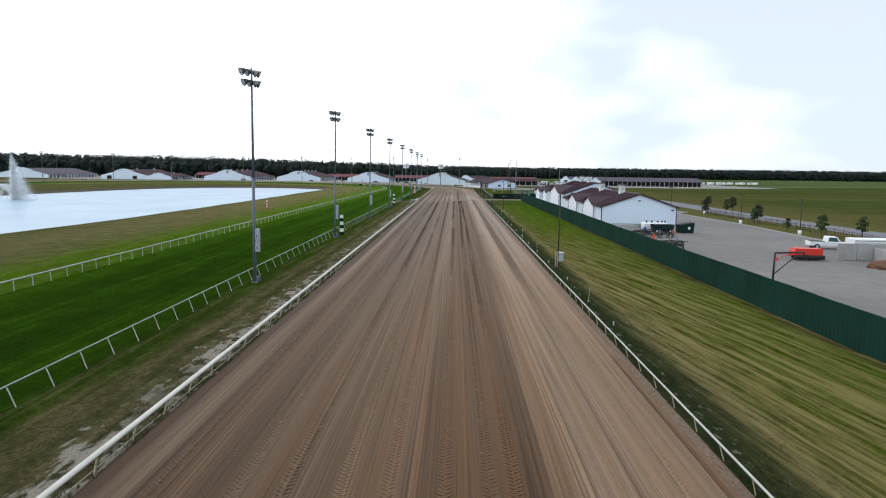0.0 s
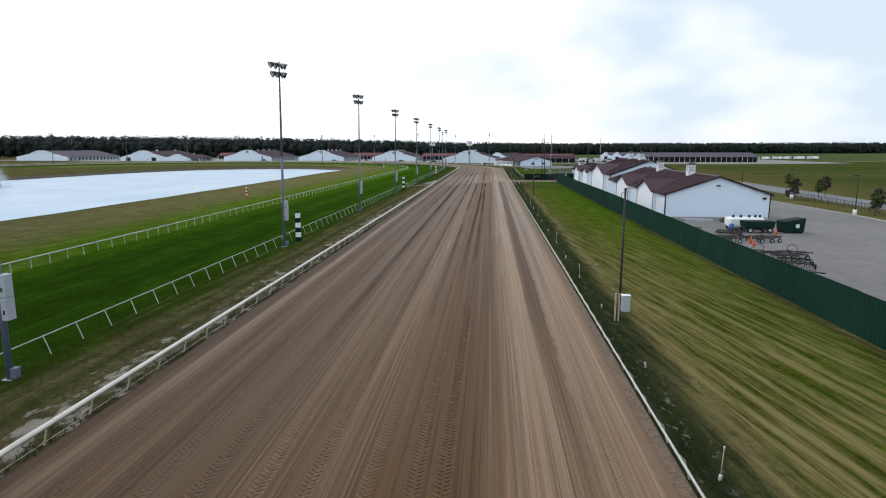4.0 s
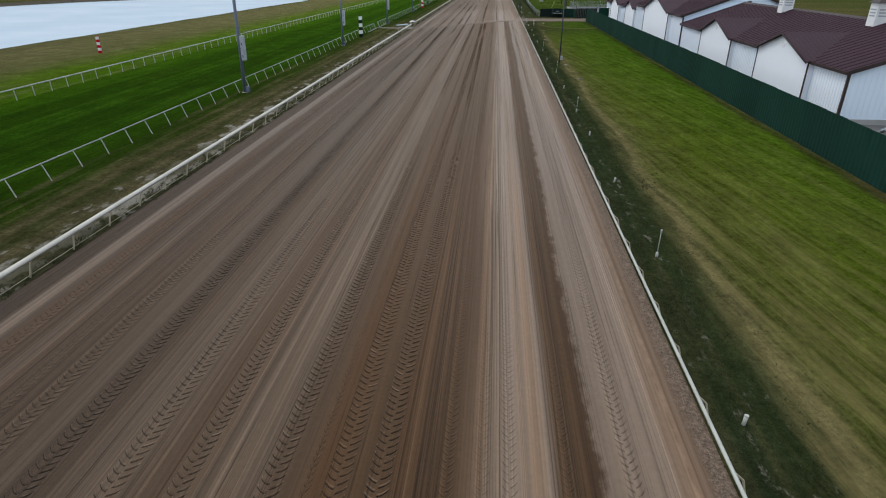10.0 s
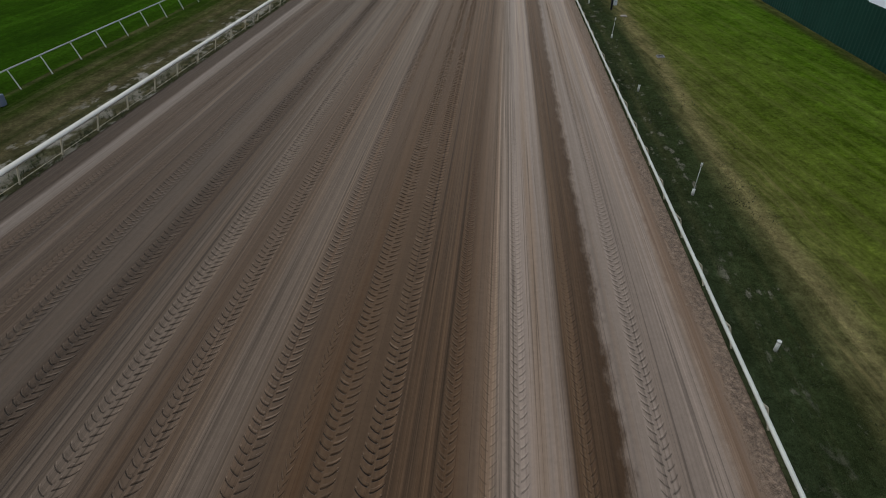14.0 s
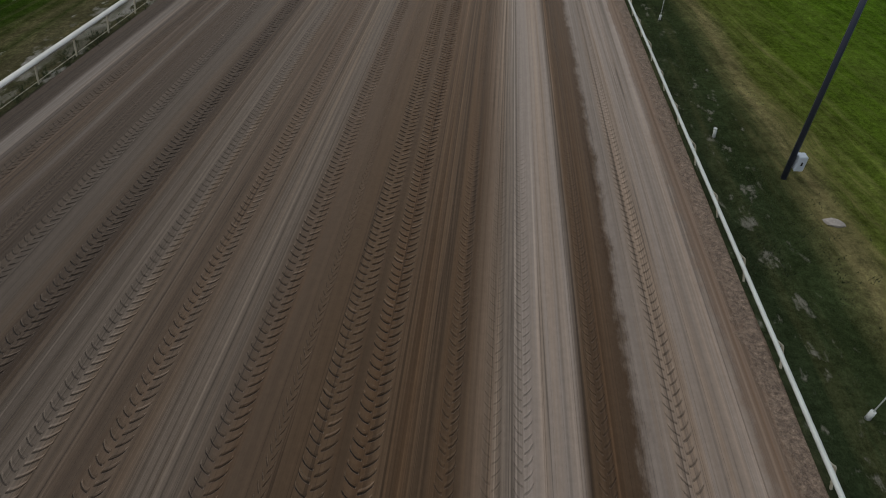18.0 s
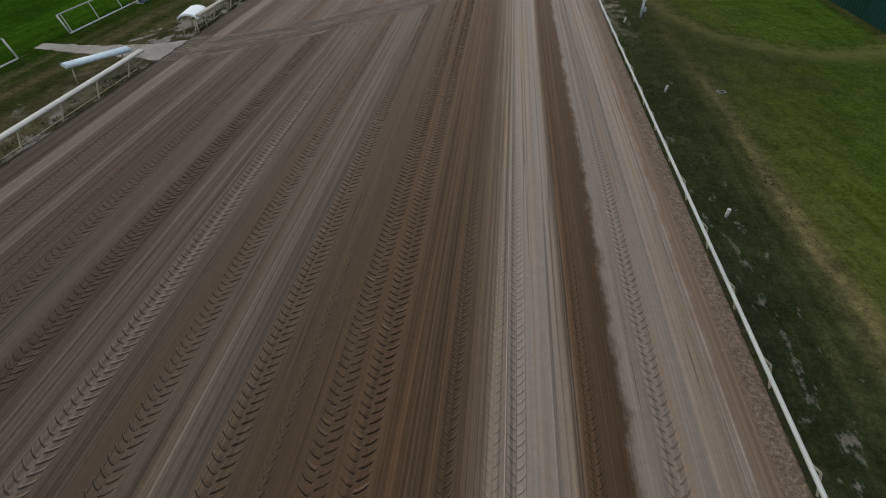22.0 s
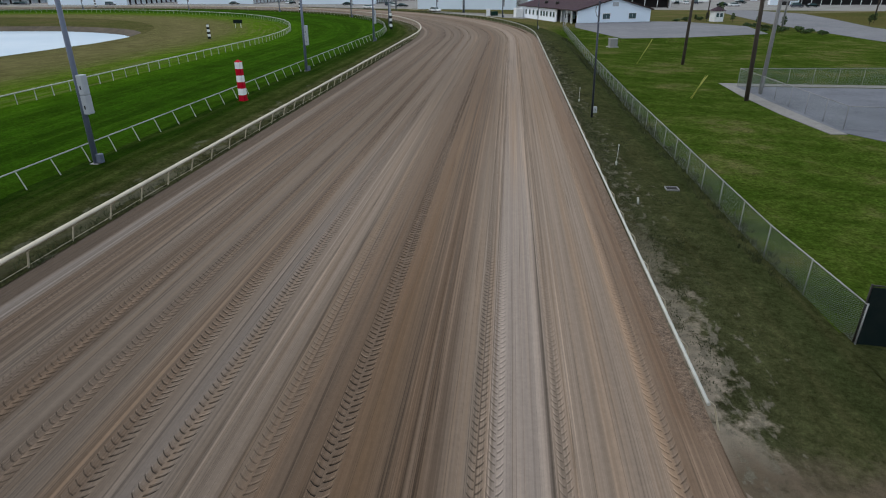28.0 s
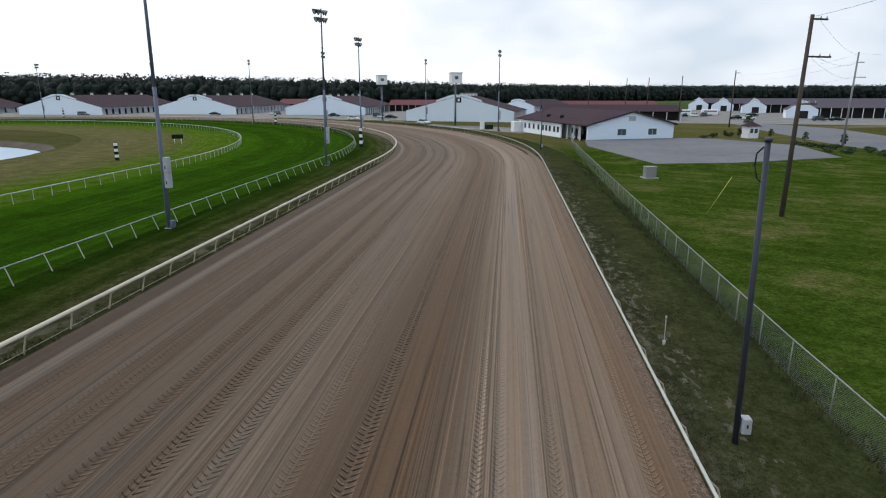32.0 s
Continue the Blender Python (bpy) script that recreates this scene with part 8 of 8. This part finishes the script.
for k, (x, y, h, mt, sh) in enumerate(((66.6, 157.0, 4.8, M_LEAFRED, "round"), (75.7, 165.0, 4.0, M_LEAF, "round"), (79.5, 169.5, 4.6, M_LEAFRED, "round"), (65.2, 128.5, 3.9, M_LEAF, "round"), (67.4, 131.5, 4.4, M_LEAFRED, "round"),
                                       (65.4, 116.0, 2.6, M_LEAF, "cone"), (64.4, 103.6, 4.2, M_LEAF, "round"), (71.2, 103.4, 4.0, M_LEAF, "round"), (84.0, 196, 4.0, M_LEAF, "round"), (52.5, 387.0, 1.6, M_LEAF, "round"),
                                       (54.6, 384.5, 2.2, M_LEAFRED, "round"), (60.0, 382.0, 2.3, M_LEAF, "round"), (63.2, 374.0, 2.2, M_LEAF, "cone"), (64.0, 362.0, 2.6, M_LEAF, "round"), (86.8, 372.0, 2.4, M_LEAF, "round"),
                                       (64.0, 405.0, 4.2, M_LEAF, "round"), (92.0, 380.0, 2.4, M_LEAF, "round"))):
    young_tree(pose(x, y, 0, 0, 0, 47 * k), h, 30 + k, mt, "young conical evergreen by the road" if sh == "cone" else ("young purple-leaved tree by the road" if mt is M_LEAFRED else "young leafy tree with a slim trunk"), sh)


def shrub(m, r, seed):
    rnd = np.random.default_rng(seed)
    t = thing("shrub", "low dark green rounded shrub", "shrub", m, "shrubs")
    bm = B()
    for k in range(5):
        a = k * 1.26
        tube(bm, (0, 0, 0), (math.cos(a) * r * 0.5, math.sin(a) * r * 0.5, r * 0.7), 0.03, 0.01, 5)
    part("stems", bm, M_BARK, t)
    cs = [(r * 0.45 * math.cos(a), r * 0.45 * math.sin(a), r * (0.45 + 0.12 * math.sin(3 * a))) for a in (0, 1.3, 2.6, 3.9, 5.2)]
    v, f = leaf_cloud(cs, [r * 0.55] * 5, 420, 0.13, rnd)
    cr = new("leaves", mesh_from("leaves", v, f, M_LEAF))
    cr.parent = t
    return t


sh0 = shrub(pose(58.4, 361.6, 0), 1.0, 5)
random.seed(3)
for x, y in ((59.6, 360.0), (61.0, 358.6), (62.0, 356.0), (63.5, 353.0), (64.6, 350.6), (57.5, 363.5), (58.0, 366.0), (47.0, 383.6), (49.6, 385.5), (54.0, 388.5), (56.2, 351.5), (58.6, 350.5), (62.6, 347.6), (64.0, 344.0)):
    copy_thing(sh0, pose(x, y, 0, 0, 0, random.uniform(0, 360)) @ Matrix.Diagonal((1, 1, random.uniform(0.7, 1.1), 1)))

# the woods behind the stables and beyond the fields
rnd = np.random.default_rng(8)
woods_v, woods_f, trunk = [], [], B()
base = 0
core_v = []
bm = B()
bmesh.ops.create_icosphere(bm, subdivisions=1, radius=1.0)
bm.verts.ensure_lookup_table()
BALL = np.array([v.co[:] for v in bm.verts])
BALL_F = np.array([[v.index for v in f.verts] for f in bm.faces])
bm.free()


def wood_tree(x, y, h, w, leaves):
    global base
    cs, rs = [], []
    for k in range(7):
        z = h * (0.12 + 0.66 * k / 6) + rnd.normal() * 0.5
        a = rnd.random() * 6.28
        ww = w * 0.45 * math.sin(math.pi * min(0.95, 0.18 + 0.72 * k / 6))
        cs.append((x + math.cos(a) * ww, y + math.sin(a) * ww, z))
        rs.append(w * (0.34 + 0.2 * rnd.random()))
    for (ax, ay, az), ar in zip(cs[1::2] + [(x, y, h * 0.45)], rs[1::2] + [w * 0.50]):
        cv = BALL * np.array((ar, ar, ar if az != h * 0.45 else h * 0.43)) * (0.92 + 0.16 * rnd.random((len(BALL), 1))) + np.array((ax, ay, az))
        core_v.append(cv)
    v, f = leaf_cloud(cs, rs, leaves, w * 0.075, rnd, 0.85, 0.90)
    woods_v.append(v)
    woods_f.append(f + base)
    base += len(v)
    tube(trunk, (x, y, 0), (x, y, h * 0.6), 0.3, 0.15, 4, caps=False)


LINE = [(-980, 420, 27), (-640, 600, 27), (-420, 668, 26), (-250, 664, 24), (-120, 690, 21.5), (-20, 760, 19), (120, 950, 19.5), (330, 1150, 22), (700, 1250, 23.5), (1100, 1200, 23), (1700, 1100, 22)]
for (xa, ya, ha), (xb, yb, hb) in zip(LINE, LINE[1:]):
    ln = math.hypot(xb - xa, yb - ya)
    for row in range(4):
        n = int(ln / (3.6 if row == 0 else 4.6))
        for i in range(n):
            k = (i + rnd.random()) / n
            h = (ha + (hb - ha) * k) * (0.94 + 0.07 * rnd.random()) * (1.0 if row else 0.82)
            wood_tree(xa + (xb - xa) * k + rnd.normal() * 2, ya + (yb - ya) * k + row * 7 + rnd.normal() * 2, h, h * (0.36 + 0.10 * rnd.random()), 150 if row == 0 else 120)
woods = new("woods", mesh_from("woods", np.concatenate(woods_v), np.concatenate(woods_f), M_WOODS))
tagged(woods, "dense dark green woodland along the horizon", "woods", kind="stuff")
cores = np.concatenate(core_v)
core_f = (BALL_F[None] + (np.arange(len(core_v)) * len(BALL))[:, None, None]).reshape(-1, 3)
cb = new("inner_foliage", mesh_from("inner_foliage", cores, core_f, M_WOODS))
cb.data.shade_smooth()
cb.parent = woods
cb["kind"] = "stuff"
tr = part("wood_trunks", trunk, M_BARK, woods)
tr["kind"] = "stuff"

# weeds and tufts beside the rails
def tufts(name, label, spots, blades, high, rnd, mat):
    n = len(spots)
    p = np.repeat(np.array(spots), blades, axis=0)
    m = len(p)
    p = p + np.c_[rnd.normal(size=(m, 2)) * 0.09, np.zeros(m)]
    a = rnd.random(m) * 6.283
    h = high * (0.5 + rnd.random(m))
    lean = rnd.normal(size=(m, 2)) * 0.35 * h[:, None]
    w = 0.012 + 0.016 * rnd.random(m)
    d = np.c_[np.cos(a) * w, np.sin(a) * w, np.zeros(m)]
    v = np.stack([p - d, p + d, p + np.c_[lean, h]], 1).reshape(-1, 3)
    ob = new(name, mesh_from(name, v, np.arange(m * 3).reshape(-1, 3), mat))
    return tagged(ob, label, "weeds", kind="stuff")


spots = []
for i in range(2600):
    s = rnd.uniform(8, 196) if rnd.random() < 0.6 else rnd.uniform(203, 330)
    spots.append((U_LEFT - 0.35 - abs(rnd.normal()) * 0.45, s, 0.02))
tufts("rail_weeds", "dry weeds growing under the inside rail", spots, 9, 0.13, rnd, M_TUFT)
spots = []
while len(spots) < 15000:
    s, u = rnd.uniform(5, 330), 10.35 + abs(rnd.normal()) * 1.5
    if 219.5 < s < 232 or u > 14.6:
        continue
    if noise.noise(Vector((u * 0.8, s * 0.35, 2.0))) < -0.05:
        continue
    spots.append((u, s, 0.03))
tufts("verge_weeds", "low green weeds beside the outside rail", spots, 5, 0.055, rnd, M_TUFT)
spots = [(rnd.uniform(14.4, 15.5), rnd.uniform(238, 335), 0.0) for _ in range(900)]
tufts("fence_weeds", "weeds along the foot of the chain-link fence", spots, 9, 0.22, rnd, M_TUFT)

# fountain in the pond
g = Nodes("fountain_spray", 0.6)
g.put("Alpha", 0.22)
M_SPRAY = g.done((0.92, 0.95, 0.97))
ft = thing("fountain", "tall white water jet with smaller side sprays", "fountain", pose(-155.0, 204.0, WATER_Z))
fv = []
for i in range(16000):
    k = rnd.random()
    z = 16.3 * (1 - (1 - k) ** 1.3)
    w = 0.06 + 0.40 * (1.0 - z / 16.3)
    fv.append((rnd.normal() * w, rnd.normal() * w, z))
for i in range(26000):
    # mist drifting off the column
    k = rnd.random()
    z = 15.6 * (1 - k ** 0.55)
    fv.append((rnd.random() ** 1.6 * (15.6 - z) * 0.40 + rnd.normal() * 0.2, rnd.normal() * (0.3 + (15.6 - z) * 0.1), z))
for j in range(5):
    a = 2.2 + 0.5 * j
    for i in range(2600):
        k = rnd.random()
        r = 9.0 * k
        fv.append((math.cos(a) * r + rnd.normal() * 0.3, math.sin(a) * r + rnd.normal() * 0.3, 4.8 * 4 * k * (1 - k) + 0.2 + rnd.normal() * 0.3))
fv = np.array(fv)
d1, d2 = rnd.normal(size=fv.shape), rnd.normal(size=fv.shape)
sz = (0.06 + 0.12 * rnd.random((len(fv), 1)))
v = np.stack([fv - d1 * sz, fv + d2 * sz, fv + d1 * sz], 1).reshape(-1, 3)
sp = new("spray", mesh_from("spray", v, np.arange(len(v)).reshape(-1, 3), M_SPRAY))
sp.parent = ft
sp["kind"] = "stuff"
bm = B()
tube(bm, (0, 0, -0.3), (0, 0, 0.25), 0.9, seg=14)
part("float", bm, M_DARK, ft)
